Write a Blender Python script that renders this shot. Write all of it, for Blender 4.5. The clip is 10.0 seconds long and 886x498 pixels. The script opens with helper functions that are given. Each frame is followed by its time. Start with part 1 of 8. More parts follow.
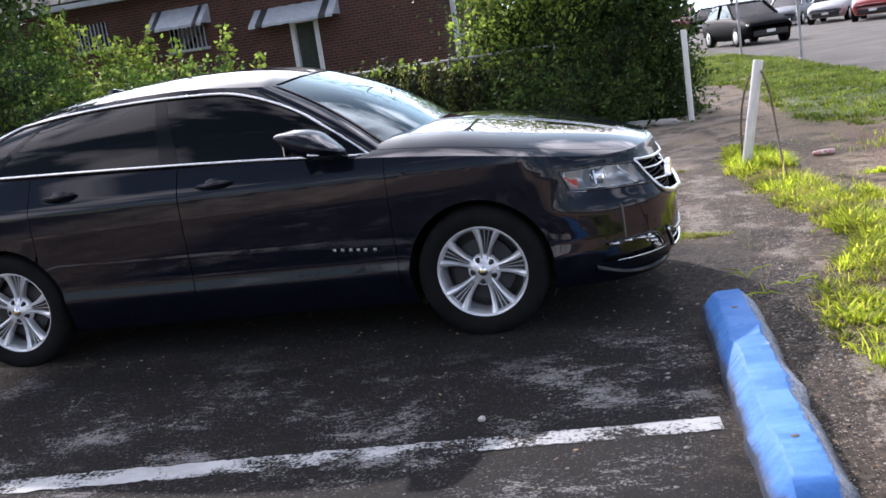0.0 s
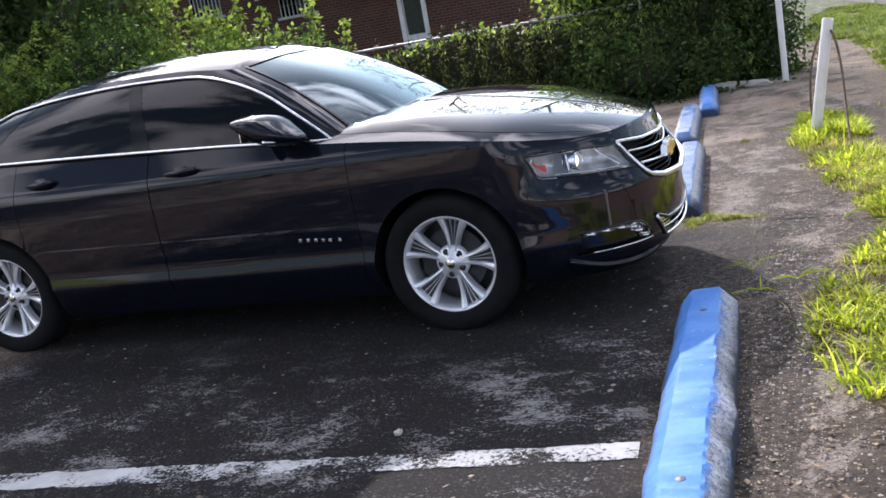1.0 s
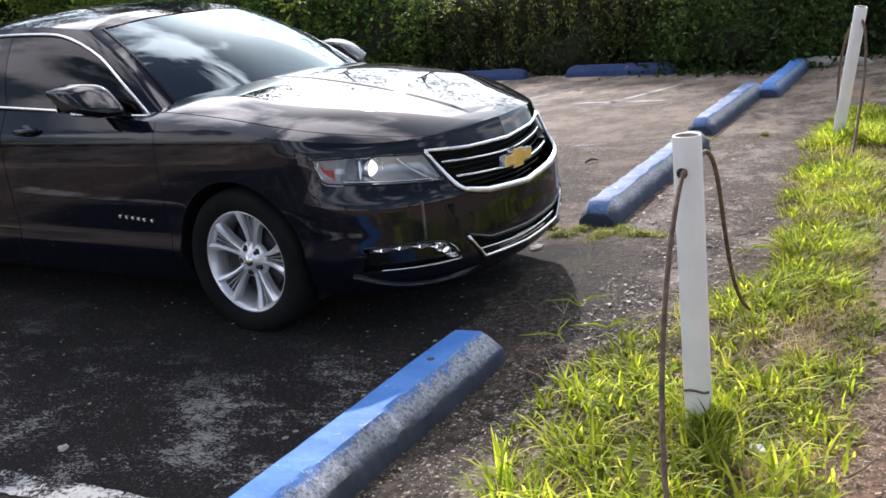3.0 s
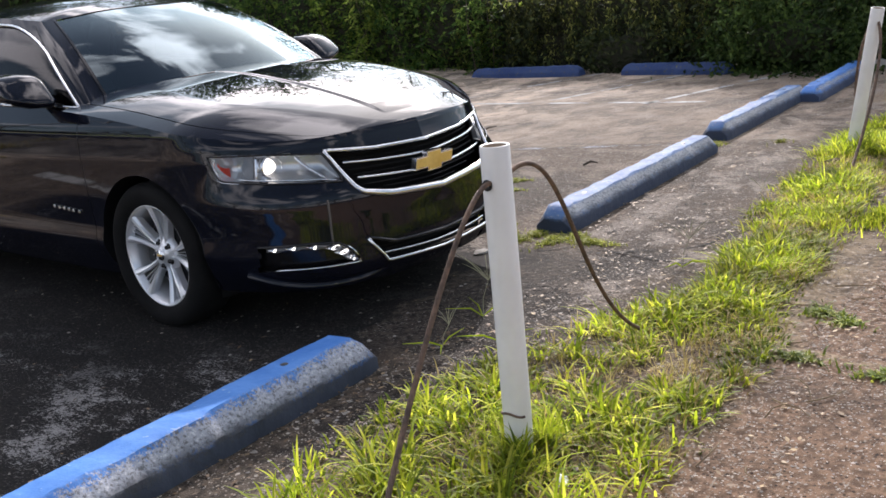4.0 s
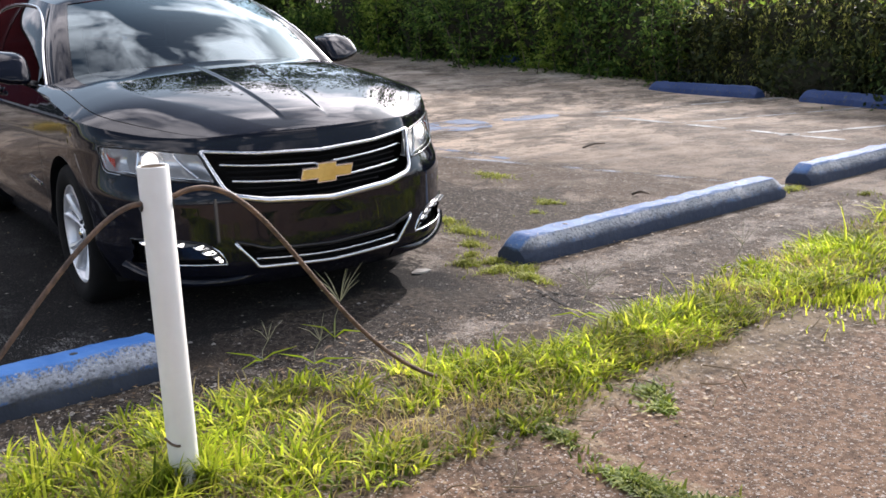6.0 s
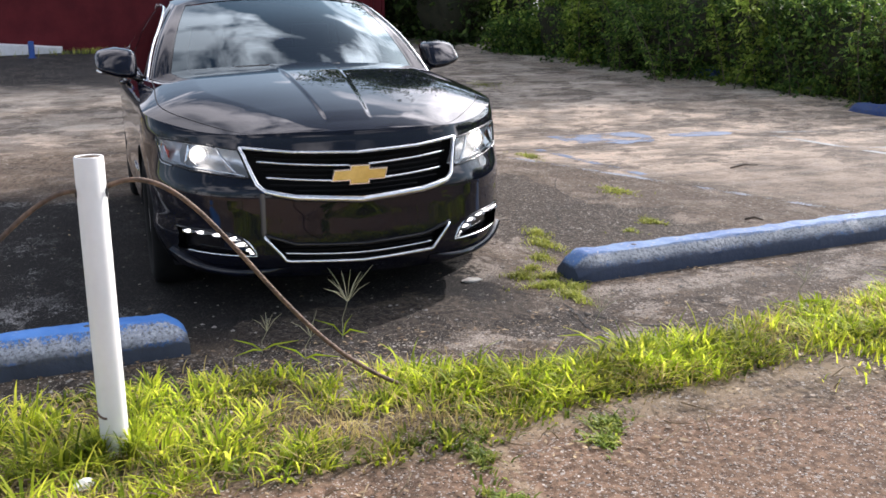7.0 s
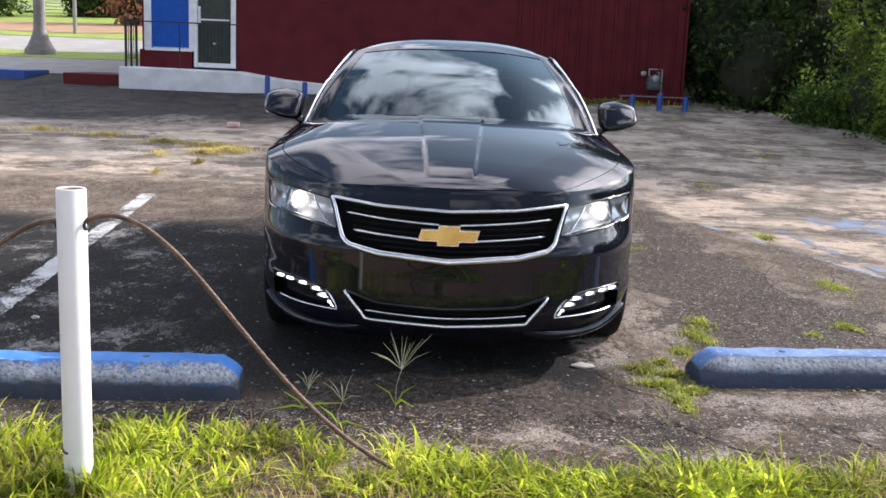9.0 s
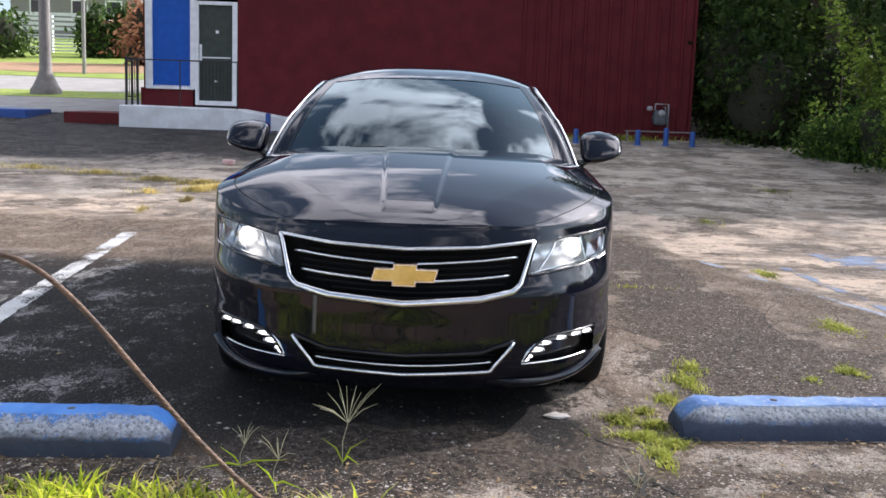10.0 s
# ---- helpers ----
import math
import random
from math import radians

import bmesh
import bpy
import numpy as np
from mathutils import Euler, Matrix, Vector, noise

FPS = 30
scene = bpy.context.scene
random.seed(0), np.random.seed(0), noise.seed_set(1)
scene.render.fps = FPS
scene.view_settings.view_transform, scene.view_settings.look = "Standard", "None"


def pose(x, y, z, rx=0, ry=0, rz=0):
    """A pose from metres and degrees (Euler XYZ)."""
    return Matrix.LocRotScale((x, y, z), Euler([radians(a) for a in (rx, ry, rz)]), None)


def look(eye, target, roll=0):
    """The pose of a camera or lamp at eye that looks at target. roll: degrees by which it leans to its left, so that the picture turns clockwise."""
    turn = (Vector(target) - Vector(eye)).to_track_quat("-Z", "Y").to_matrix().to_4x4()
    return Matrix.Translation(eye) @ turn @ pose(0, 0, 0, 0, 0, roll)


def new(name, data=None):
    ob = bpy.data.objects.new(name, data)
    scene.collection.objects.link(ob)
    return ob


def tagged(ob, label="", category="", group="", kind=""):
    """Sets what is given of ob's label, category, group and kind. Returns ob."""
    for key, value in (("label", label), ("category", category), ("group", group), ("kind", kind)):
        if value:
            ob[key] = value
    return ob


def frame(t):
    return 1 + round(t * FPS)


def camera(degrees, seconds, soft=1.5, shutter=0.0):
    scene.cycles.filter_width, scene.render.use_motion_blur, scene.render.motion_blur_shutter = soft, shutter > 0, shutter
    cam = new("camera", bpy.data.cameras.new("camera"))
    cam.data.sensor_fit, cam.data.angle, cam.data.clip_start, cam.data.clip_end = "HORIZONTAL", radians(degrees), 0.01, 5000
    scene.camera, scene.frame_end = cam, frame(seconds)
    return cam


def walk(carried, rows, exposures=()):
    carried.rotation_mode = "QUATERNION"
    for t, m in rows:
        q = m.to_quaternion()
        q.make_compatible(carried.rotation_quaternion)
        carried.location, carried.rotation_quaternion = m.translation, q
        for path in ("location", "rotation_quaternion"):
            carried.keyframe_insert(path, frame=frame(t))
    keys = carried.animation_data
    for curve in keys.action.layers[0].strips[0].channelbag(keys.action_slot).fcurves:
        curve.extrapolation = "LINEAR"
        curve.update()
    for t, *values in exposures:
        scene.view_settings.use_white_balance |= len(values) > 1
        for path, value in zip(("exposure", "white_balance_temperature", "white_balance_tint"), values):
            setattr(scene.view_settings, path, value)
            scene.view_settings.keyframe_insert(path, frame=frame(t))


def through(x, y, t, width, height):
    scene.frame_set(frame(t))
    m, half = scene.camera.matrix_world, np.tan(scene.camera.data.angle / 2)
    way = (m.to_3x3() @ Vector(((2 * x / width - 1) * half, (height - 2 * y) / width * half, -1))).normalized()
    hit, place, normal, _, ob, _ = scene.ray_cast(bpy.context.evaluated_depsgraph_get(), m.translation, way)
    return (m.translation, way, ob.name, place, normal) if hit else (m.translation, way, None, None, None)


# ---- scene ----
cam = camera(47.4, 10.0, soft=1.6)
PATH = [
    (0, (1.141, -5.866, 1.501), (0.634, -3.971, 1.111), -8.4),
    (0.5, (1.496, -5.641, 1.497), (0.874, -3.785, 1.087), -9.3),
    (1, (1.871, -5.279, 1.46), (1.099, -3.484, 1.033), -10.1),
    (1.5, (2.221, -5.005, 1.488), (1.33, -3.272, 1.035), -10.5),
    (2, (2.549, -4.717, 1.497), (1.588, -3.03, 1.018), -9.9),
    (2.5, (2.859, -4.411, 1.454), (1.849, -2.755, 0.969), -8.2),
    (3, (3.298, -4.05, 1.503), (2.198, -2.463, 0.982), -6.3),
    (4.5, (4.246, -3.086, 1.403), (2.882, -1.712, 0.901), -5.3),
    (5, (4.518, -2.747, 1.419), (3.074, -1.463, 0.904), -3.9),
    (5.5, (4.75, -2.387, 1.407), (3.223, -1.197, 0.904), -2.8),
    (7, (5.417, -1.119, 1.377), (3.575, -0.491, 0.916), -0.8),
    (7.5, (5.489, -0.732, 1.384), (3.583, -0.33, 0.93), 0.3),
    (8, (5.44, -0.461, 1.393), (3.503, -0.221, 0.956), 1.3),
    (8.5, (5.377, -0.271, 1.401), (3.422, -0.153, 0.995), 2.0),
    (9, (5.226, -0.042, 1.377), (3.26, -0.033, 1.015), 2.3),
    (9.5, (5.081, 0.099, 1.358), (3.107, 0.067, 1.038), 2.4),
    (10, (4.872, 0.197, 1.33), (2.893, 0.172, 1.041), 1.9),
]
walk(cam, [(t, look(eye, target, roll)) for t, eye, target, roll in PATH],
     exposures=[(0.0, 0.50, 6230, 22), (1.5, 0.58, 6230, 22), (2.5, 0.56, 6330, 20), (3.3, 0.24, 6500, 19), (5.0, 0.32, 6600, 19.5), (7.0, 0.50, 6450, 18.5), (8.0, 0.52, 6380, 18.5), (9.0, 0.56, 6360, 18.5), (10.0, 0.58, 6330, 18)])

# ---- light ----
SUN_DIR = Vector((-0.84, 1.41, 1.0)).normalized()
sun = new("sun", bpy.data.lights.new("sun", "SUN"))
sun.data.energy, sun.data.angle, sun.data.color = 5.0, radians(0.6), (1.0, 0.955, 0.88)
sun.matrix_world = look((0, 0, 30), Vector((0, 0, 30)) - SUN_DIR)

world = bpy.data.worlds.new("sky")
scene.world = world
world.use_nodes = True
wn, wl = world.node_tree.nodes, world.node_tree.links
sky = wn.new("ShaderNodeTexSky")
sky.sky_type, sky.sun_disc = "NISHITA", False
sky.sun_elevation = math.asin(SUN_DIR.z)
sky.dust_density, sky.ozone_density = 3.0, 3.0
sky.sun_rotation = math.atan2(SUN_DIR.x, SUN_DIR.y)
wtc = wn.new("ShaderNodeTexCoord")
wmap = wn.new("ShaderNodeMapping")
wmap.inputs["Scale"].default_value = (2.2, 2.2, 3.4)
wmap.inputs["Location"].default_value = (0.2, 0.05, 0.3)
cloud = wn.new("ShaderNodeTexNoise")
cloud.inputs["Scale"].default_value, cloud.inputs["Detail"].default_value = 1.3, 7.0
cloud.inputs["Roughness"].default_value, cloud.inputs["Distortion"].default_value = 0.52, 0.35
cramp = wn.new("ShaderNodeValToRGB")
cramp.color_ramp.elements[0].position, cramp.color_ramp.elements[1].position = 0.505, 0.62
cmix = wn.new("ShaderNodeMixRGB")
lit = wn.new("ShaderNodeMixRGB")
lit.blend_type, lit.inputs[0].default_value = "ADD", 1.0
# clouds and haze scatter more light the nearer they stand to the sun
near = wn.new("ShaderNodeVectorMath")
near.operation = "DOT_PRODUCT"
near.inputs[1].default_value = tuple(SUN_DIR)
wl.new(wtc.outputs["Generated"], near.inputs[0])


def sun_glow(power, gain, base):
    up = wn.new("ShaderNodeMath")
    up.operation = "MAXIMUM"
    wl.new(near.outputs["Value"], up.inputs[0])
    pw = wn.new("ShaderNodeMath")
    pw.operation = "POWER"
    wl.new(up.outputs[0], pw.inputs[0])
    pw.inputs[1].default_value = power
    ma = wn.new("ShaderNodeMath")
    ma.operation = "MULTIPLY_ADD"
    wl.new(pw.outputs[0], ma.inputs[0])
    ma.inputs[1].default_value, ma.inputs[2].default_value = gain, base
    return ma.outputs[0]


wl.new(sun_glow(3.0, 62.0, 13.5), lit.inputs[2])
hazy = wn.new("ShaderNodeMixRGB")
hazy.blend_type, hazy.inputs[0].default_value = "ADD", 1.0
wl.new(sky.outputs["Color"], hazy.inputs[1])
veil = wn.new("ShaderNodeMixRGB")
veil.blend_type, veil.inputs[0].default_value = "MULTIPLY", 1.0
veil.inputs[2].default_value = (0.66, 0.92, 1.05, 1)
# haze thickens towards the horizon
wsep = wn.new("ShaderNodeSeparateXYZ")
wl.new(wtc.outputs["Generated"], wsep.inputs[0])
low = wn.new("ShaderNodeMapRange")
low.inputs["From Min"].default_value, low.inputs["From Max"].default_value = 1.0, 0.0
wl.new(wsep.outputs["Z"], low.inputs["Value"])
thick = wn.new("ShaderNodeMath")
thick.operation = "POWER"
thick.inputs[1].default_value = 2.0
wl.new(low.outputs["Result"], thick.inputs[0])
hazed = wn.new("ShaderNodeMath")
hazed.operation = "MULTIPLY_ADD"
hazed.inputs[2].default_value = 1.1
wl.new(sun_glow(4.0, 85.0, 0.0), hazed.inputs[0])
wl.new(thick.outputs[0], hazed.inputs[1])
wl.new(hazed.outputs[0], veil.inputs[1])
wl.new(veil.outputs["Color"], hazy.inputs[2])
wl.new(sky.outputs["Color"], lit.inputs[1])
wl.new(lit.outputs["Color"], cmix.inputs[2])
bg = wn["Background"]
bg.inputs["Strength"].default_value = 0.074
wl.new(wtc.outputs["Generated"], wmap.inputs["Vector"])
wl.new(wmap.outputs["Vector"], cloud.inputs["Vector"])
wl.new(cloud.outputs["Fac"], cramp.inputs["Fac"])
wl.new(cramp.outputs["Color"], cmix.inputs[0])
wl.new(hazy.outputs["Color"], cmix.inputs[1])
wl.new(cmix.outputs["Color"], bg.inputs["Color"])


# ---- materials ----
def nodes_of(m):
    return m.node_tree.nodes, m.node_tree.links


def setin(node, **kw):
    for k, v in kw.items():
        node.inputs[k.replace("_", " ")].default_value = v


def mat(name, c1, c2=None, scale=8.0, fine=90.0, rough=0.6, metal=0.0, bump=0.15, coat=0.0, spec=0.5, c3=None, spots=0.0, vary=0.0, depth=0.01):
    """Principled surface: two colours mixed by coarse noise, a third in fine specks, relief, and a shift from piece to piece."""
    m = bpy.data.materials.new(name)
    m.use_nodes = True
    n, l = nodes_of(m)
    p = n["Principled BSDF"]
    setin(p, Roughness=rough, Metallic=metal)
    p.inputs["Diffuse Roughness"].default_value = 0.7 if rough > 0.7 else 0.0
    p.inputs["Coat Weight"].default_value = coat
    p.inputs["Coat Roughness"].default_value = 0.03
    p.inputs["Specular IOR Level"].default_value = spec
    c2 = c2 or c1
    tc = n.new("ShaderNodeTexCoord")
    a = n.new("ShaderNodeTexNoise")
    setin(a, Scale=scale, Detail=6.0, Roughness=0.6)
    b = n.new("ShaderNodeTexNoise")
    setin(b, Scale=fine, Detail=3.0, Roughness=0.6)
    l.new(tc.outputs["Object"], a.inputs["Vector"])
    l.new(tc.outputs["Object"], b.inputs["Vector"])
    r = n.new("ShaderNodeValToRGB")
    r.color_ramp.elements[0].position, r.color_ramp.elements[1].position = 0.38, 0.62
    r.color_ramp.elements[0].color, r.color_ramp.elements[1].color = (*c1, 1), (*c2, 1)
    l.new(a.outputs["Fac"], r.inputs["Fac"])
    out = r.outputs["Color"]
    if c3:
        r2 = n.new("ShaderNodeValToRGB")
        r2.color_ramp.elements[0].position, r2.color_ramp.elements[1].position = 0.62 - spots, 0.70 - spots
        l.new(b.outputs["Fac"], r2.inputs["Fac"])
        mx = n.new("ShaderNodeMixRGB")
        mx.inputs[2].default_value = (*c3, 1)
        l.new(r2.outputs["Color"], mx.inputs[0])
        l.new(out, mx.inputs[1])
        out = mx.outputs["Color"]
    if vary:
        oi = n.new("ShaderNodeObjectInfo")
        mr = n.new("ShaderNodeMapRange")
        mr.inputs["To Min"].default_value, mr.inputs["To Max"].default_value = 1 - vary, 1 + vary
        l.new(oi.outputs["Random"], mr.inputs["Value"])
        hs = n.new("ShaderNodeHueSaturation")
        l.new(mr.outputs["Result"], hs.inputs["Value"])
        l.new(out, hs.inputs["Color"])
        out = hs.outputs["Color"]
    l.new(out, p.inputs["Base Color"])
    if bump:
        bp = n.new("ShaderNodeBump")
        setin(bp, Strength=bump, Distance=depth)
        l.new(b.outputs["Fac"], bp.inputs["Height"])
        l.new(bp.outputs["Normal"], p.inputs["Normal"])
    return m


def glass_mat(name, tint, ior=1.6, sheen=(1.0, 1.0, 1.0)):
    m = bpy.data.materials.new(name)
    m.use_nodes = True
    n, l = nodes_of(m)
    n.remove(n["Principled BSDF"])
    out = n["Material Output"]
    tr = n.new("ShaderNodeBsdfTransparent")
    tr.inputs["Color"].default_value = (*tint, 1)
    gl = n.new("ShaderNodeBsdfGlossy")
    gl.inputs["Roughness"].default_value = 0.015
    gl.inputs["Color"].default_value = (*sheen, 1)
    fr = n.new("ShaderNodeFresnel")
    fr.inputs["IOR"].default_value = ior
    mx = n.new("ShaderNodeMixShader")
    l.new(fr.outputs["Fac"], mx.inputs[0])
    l.new(tr.outputs[0], mx.inputs[1])
    l.new(gl.outputs[0], mx.inputs[2])
    l.new(mx.outputs[0], out.inputs["Surface"])
    return m


def glow_mat(name, col, power):
    m = bpy.data.materials.new(name)
    m.use_nodes = True
    p = m.node_tree.nodes["Principled BSDF"]
    p.inputs["Base Color"].default_value = (*col, 1)
    p.inputs["Emission Color"].default_value = (*col, 1)
    p.inputs["Emission Strength"].default_value = power
    return m


def leaf_mat(name, c1, c2, c3, through=0.35):
    """Leaves that let light through, each blade or leaf its own tone."""
    m = bpy.data.materials.new(name)
    m.use_nodes = True
    n, l = nodes_of(m)
    p = n["Principled BSDF"]
    setin(p, Roughness=0.6)
    p.inputs["Specular IOR Level"].default_value = 0.2
    g = n.new("ShaderNodeNewGeometry")
    r = n.new("ShaderNodeValToRGB")
    e = r.color_ramp.elements
    e[0].color, e[1].color = (*c1, 1), (*c3, 1)
    e.new(0.55).color = (*c2, 1)
    l.new(g.outputs["Random Per Island"], r.inputs["Fac"])
    # whole sprays are younger or older than their neighbours
    age = n.new("ShaderNodeTexNoise")
    setin(age, Scale=1.9, Detail=3.0, Roughness=0.6)
    l.new(g.outputs["Position"], age.inputs["Vector"])
    span = n.new("ShaderNodeMapRange")
    span.inputs["From Min"].default_value, span.inputs["From Max"].default_value = 0.36, 0.64
    span.inputs["To Min"].default_value, span.inputs["To Max"].default_value = 0.55, 1.45
    l.new(age.outputs["Fac"], span.inputs["Value"])
    tone = n.new("ShaderNodeHueSaturation")
    l.new(span.outputs["Result"], tone.inputs["Value"])
    l.new(r.outputs["Color"], tone.inputs["Color"])
    l.new(tone.outputs["Color"], p.inputs["Base Color"])
    t = n.new("ShaderNodeBsdfTranslucent")
    l.new(tone.outputs["Color"], t.inputs["Color"])
    mx = n.new("ShaderNodeMixShader")
    mx.inputs[0].default_value = through
    l.new(p.outputs[0], mx.inputs[1])
    l.new(t.outputs[0], mx.inputs[2])
    l.new(mx.outputs[0], n["Material Output"].inputs["Surface"])
    return m


M_PAINT = mat("navy_black_car_paint", (0.0042, 0.0050, 0.0098), (0.0058, 0.0068, 0.0128), rough=0.4, coat=1.0, bump=0.0, spec=0.0)
M_PAINT.node_tree.nodes["Principled BSDF"].inputs["Coat IOR"].default_value = 1.42
M_BLACK = mat("black_plastic", (0.008, 0.008, 0.009), (0.014, 0.014, 0.015), rough=0.5, bump=0.1)
M_GRILLE = mat("matt_black_grille", (0.004, 0.004, 0.0045), rough=0.6, bump=0.0, spec=0.2)
M_GLOSSB = mat("gloss_black_trim", (0.006, 0.006, 0.007), rough=0.15, bump=0.0)
M_CHROME = mat("chrome", (0.80, 0.81, 0.83), rough=0.2, metal=1.0, bump=0.0)
M_ALLOY = mat("bright_silver_alloy", (0.80, 0.81, 0.83), (0.74, 0.75, 0.77), rough=0.32, metal=0.6, bump=0.02)
M_ALLOYD = mat("dull_grey_alloy", (0.045, 0.046, 0.05), rough=0.5, metal=0.5, bump=0.02)
M_PILLAR = mat("gloss_black_pillar", (0.006, 0.006, 0.007), rough=0.12, bump=0.0, spec=0.2)
M_TYRE = mat("tyre_rubber", (0.006, 0.006, 0.006), (0.010, 0.010, 0.010), spec=0.15, rough=0.8, bump=0.2)
M_GOLD = mat("gold_badge", (0.88, 0.62, 0.20), (0.74, 0.48, 0.13), scale=14, rough=0.34, metal=0.5, bump=0.05)
M_WIND = glass_mat("windscreen_glass", (0.12, 0.15, 0.15), 2.0, (0.74, 0.89, 0.95))
M_SIDEG = glass_mat("tinted_side_glass", (0.05, 0.05, 0.055), 1.36)
M_CLEAR = glass_mat("clear_lamp_lens", (0.9, 0.92, 0.93), 1.35)
M_LAMPIN = mat("silver_lamp_bowl", (0.66, 0.67, 0.68), (0.58, 0.59, 0.60), rough=0.25, metal=0.65, bump=0.0)
M_AMBER = mat("red_orange_reflector", (0.55, 0.05, 0.03), rough=0.2, bump=0.0)
M_GLOW = glow_mat("lit_running_lamp", (1.0, 0.97, 0.9), 2.6)
M_BEAM = glow_mat("lit_headlamp", (1.0, 0.94, 0.84), 1.7)
M_LAMPBAY = mat("grey_lamp_bay", (0.13, 0.135, 0.145), (0.17, 0.175, 0.185), rough=0.3, metal=0.3, bump=0.0)
M_SEAT = mat("dark_cabin_trim", (0.02, 0.02, 0.022), (0.035, 0.033, 0.032), rough=0.7)
M_LIGHTTRIM = mat("pale_cabin_pillar", (0.5, 0.5, 0.48), rough=0.6)


# ---- mesh helpers ----
def finish(name, me, material, parent=None, smooth=False, label=""):
    ob = new(name, me)
    if material:
        me.materials.append(material)
    if smooth:
        me.shade_smooth()
    if parent:
        ob.parent = parent
    if label:
        ob["label"] = label
    return ob


def part(name, bm, material, parent, label="", smooth=False):
    me = bpy.data.meshes.new(name)
    bm.to_mesh(me)
    bm.free()
    return finish(name, me, material, parent, smooth, label)


def pydata(name, verts, faces, material, parent=None, smooth=False, label=""):
    me = bpy.data.meshes.new(name)
    me.from_pydata([tuple(v) for v in verts], [], faces)
    me.update()
    return finish(name, me, material, parent, smooth, label)


def thing(name, at=(0, 0, 0), rz=0.0, label="", category="", group="", kind=""):
    ob = new(name)
    ob.matrix_world = pose(*at, 0, 0, rz)
    return tagged(ob, label, category, group, kind)


def box(bm, x0, x1, y0, y1, z0, z1, bevel=0.0, m=None):
    g = bmesh.ops.create_cube(bm, size=1.0)
    bmesh.ops.scale(bm, vec=(x1 - x0, y1 - y0, z1 - z0), verts=g["verts"])
    bmesh.ops.translate(bm, vec=((x0 + x1) / 2, (y0 + y1) / 2, (z0 + z1) / 2), verts=g["verts"])
    if bevel:
        es = list({e for v in g["verts"] for e in v.link_edges})
        r = bmesh.ops.bevel(bm, geom=es, offset=bevel, segments=2, affect="EDGES", profile=0.6)
    if m is not None:
        bmesh.ops.transform(bm, matrix=m, verts=[v for v in bm.verts] if not bevel else bm.verts)
    return bm


def boxed(name, material, parent, x0, x1, y0, y1, z0, z1, bevel=0.0, label=""):
    return part(name, box(bmesh.new(), x0, x1, y0, y1, z0, z1, bevel), material, parent, label)


def grid_faces(rows, cols, close=False):
    f = []
    for i in range(rows - 1):
        for j in range(cols if close else cols - 1):
            k = (j + 1) % cols
            f.append((i * cols + j, i * cols + k, (i + 1) * cols + k, (i + 1) * cols + j))
    return f


def tube(path, radius, sides=8, closed=False, squash=1.0):
    """Vertices and faces of a tube along a line of points; radius may be a list."""
    P = [Vector(p) for p in path]
    n = len(P)
    V, up = [], Vector((0, 0, 1))
    for i, p in enumerate(P):
        a = P[(i - 1) % n] if (closed or i) else p
        b = P[(i + 1) % n] if (closed or i < n - 1) else p
        d = (b - a).normalized()
        s = d.cross(up)
        s = s.normalized() if s.length > 1e-4 else Vector((1, 0, 0))
        t = s.cross(d).normalized()
        r = radius[i] if isinstance(radius, (list, tuple)) else radius
        for k in range(sides):
            w = 2 * math.pi * k / sides
            V.append(p + s * (r * math.cos(w)) + t * (r * squash * math.sin(w)))
    F = []
    for i in range(n if closed else n - 1):
        j = (i + 1) % n
        for k in range(sides):
            q = (k + 1) % sides
            F.append((i * sides + k, i * sides + q, j * sides + q, j * sides + k))
    if not closed:
        F.append(tuple(range(sides))[::-1])
        F.append(tuple(range((n - 1) * sides, n * sides)))
    return V, F


def spline(points, count):
    """Catmull-Rom through points, count samples spaced evenly in the parameter."""
    P = np.array(points, float)
    P = np.vstack([2 * P[0] - P[1], P, 2 * P[-1] - P[-2]])
    n = len(P) - 3
    out = []
    for s in np.linspace(0, n, count):
        i = min(int(s), n - 1)
        t = s - i
        a, b, c, d = P[i:i + 4]
        out.append(0.5 * (2 * b + (c - a) * t + (2 * a - 5 * b + 4 * c - d) * t * t + (3 * b - a - 3 * c + d) * t ** 3))
    return np.array(out)


def mirrored(points, count, flip):
    """Half of the smooth line through points and their mirror images, so that it crosses the middle squarely at both ends."""
    full = [tuple(-c if i == flip else c for i, c in enumerate(p)) for p in points[:0:-1]] + list(points)
    n = len(points) - 1
    tail = [tuple(-c if i == flip else c for i, c in enumerate(points[-2]))]
    q = spline(full + tail, (2 * n + 1) * (count - 1) // n + 1)
    return q[count - 1:2 * count - 1]


def smooth(xs, ys, n=240):
    """A table of the smooth curve through (xs, ys), for np.interp."""
    xs, ys = np.array(xs, float), np.array(ys, float)
    m = np.gradient(ys, xs)
    t = np.linspace(xs[0], xs[-1], n)
    i = np.clip(np.searchsorted(xs, t, "right") - 1, 0, len(xs) - 2)
    h = xs[i + 1] - xs[i]
    u = (t - xs[i]) / h
    y = (2 * u ** 3 - 3 * u ** 2 + 1) * ys[i] + (u ** 3 - 2 * u ** 2 + u) * h * m[i] + (-2 * u ** 3 + 3 * u ** 2) * ys[i + 1] + (u ** 3 - u ** 2) * h * m[i + 1]
    return t, y


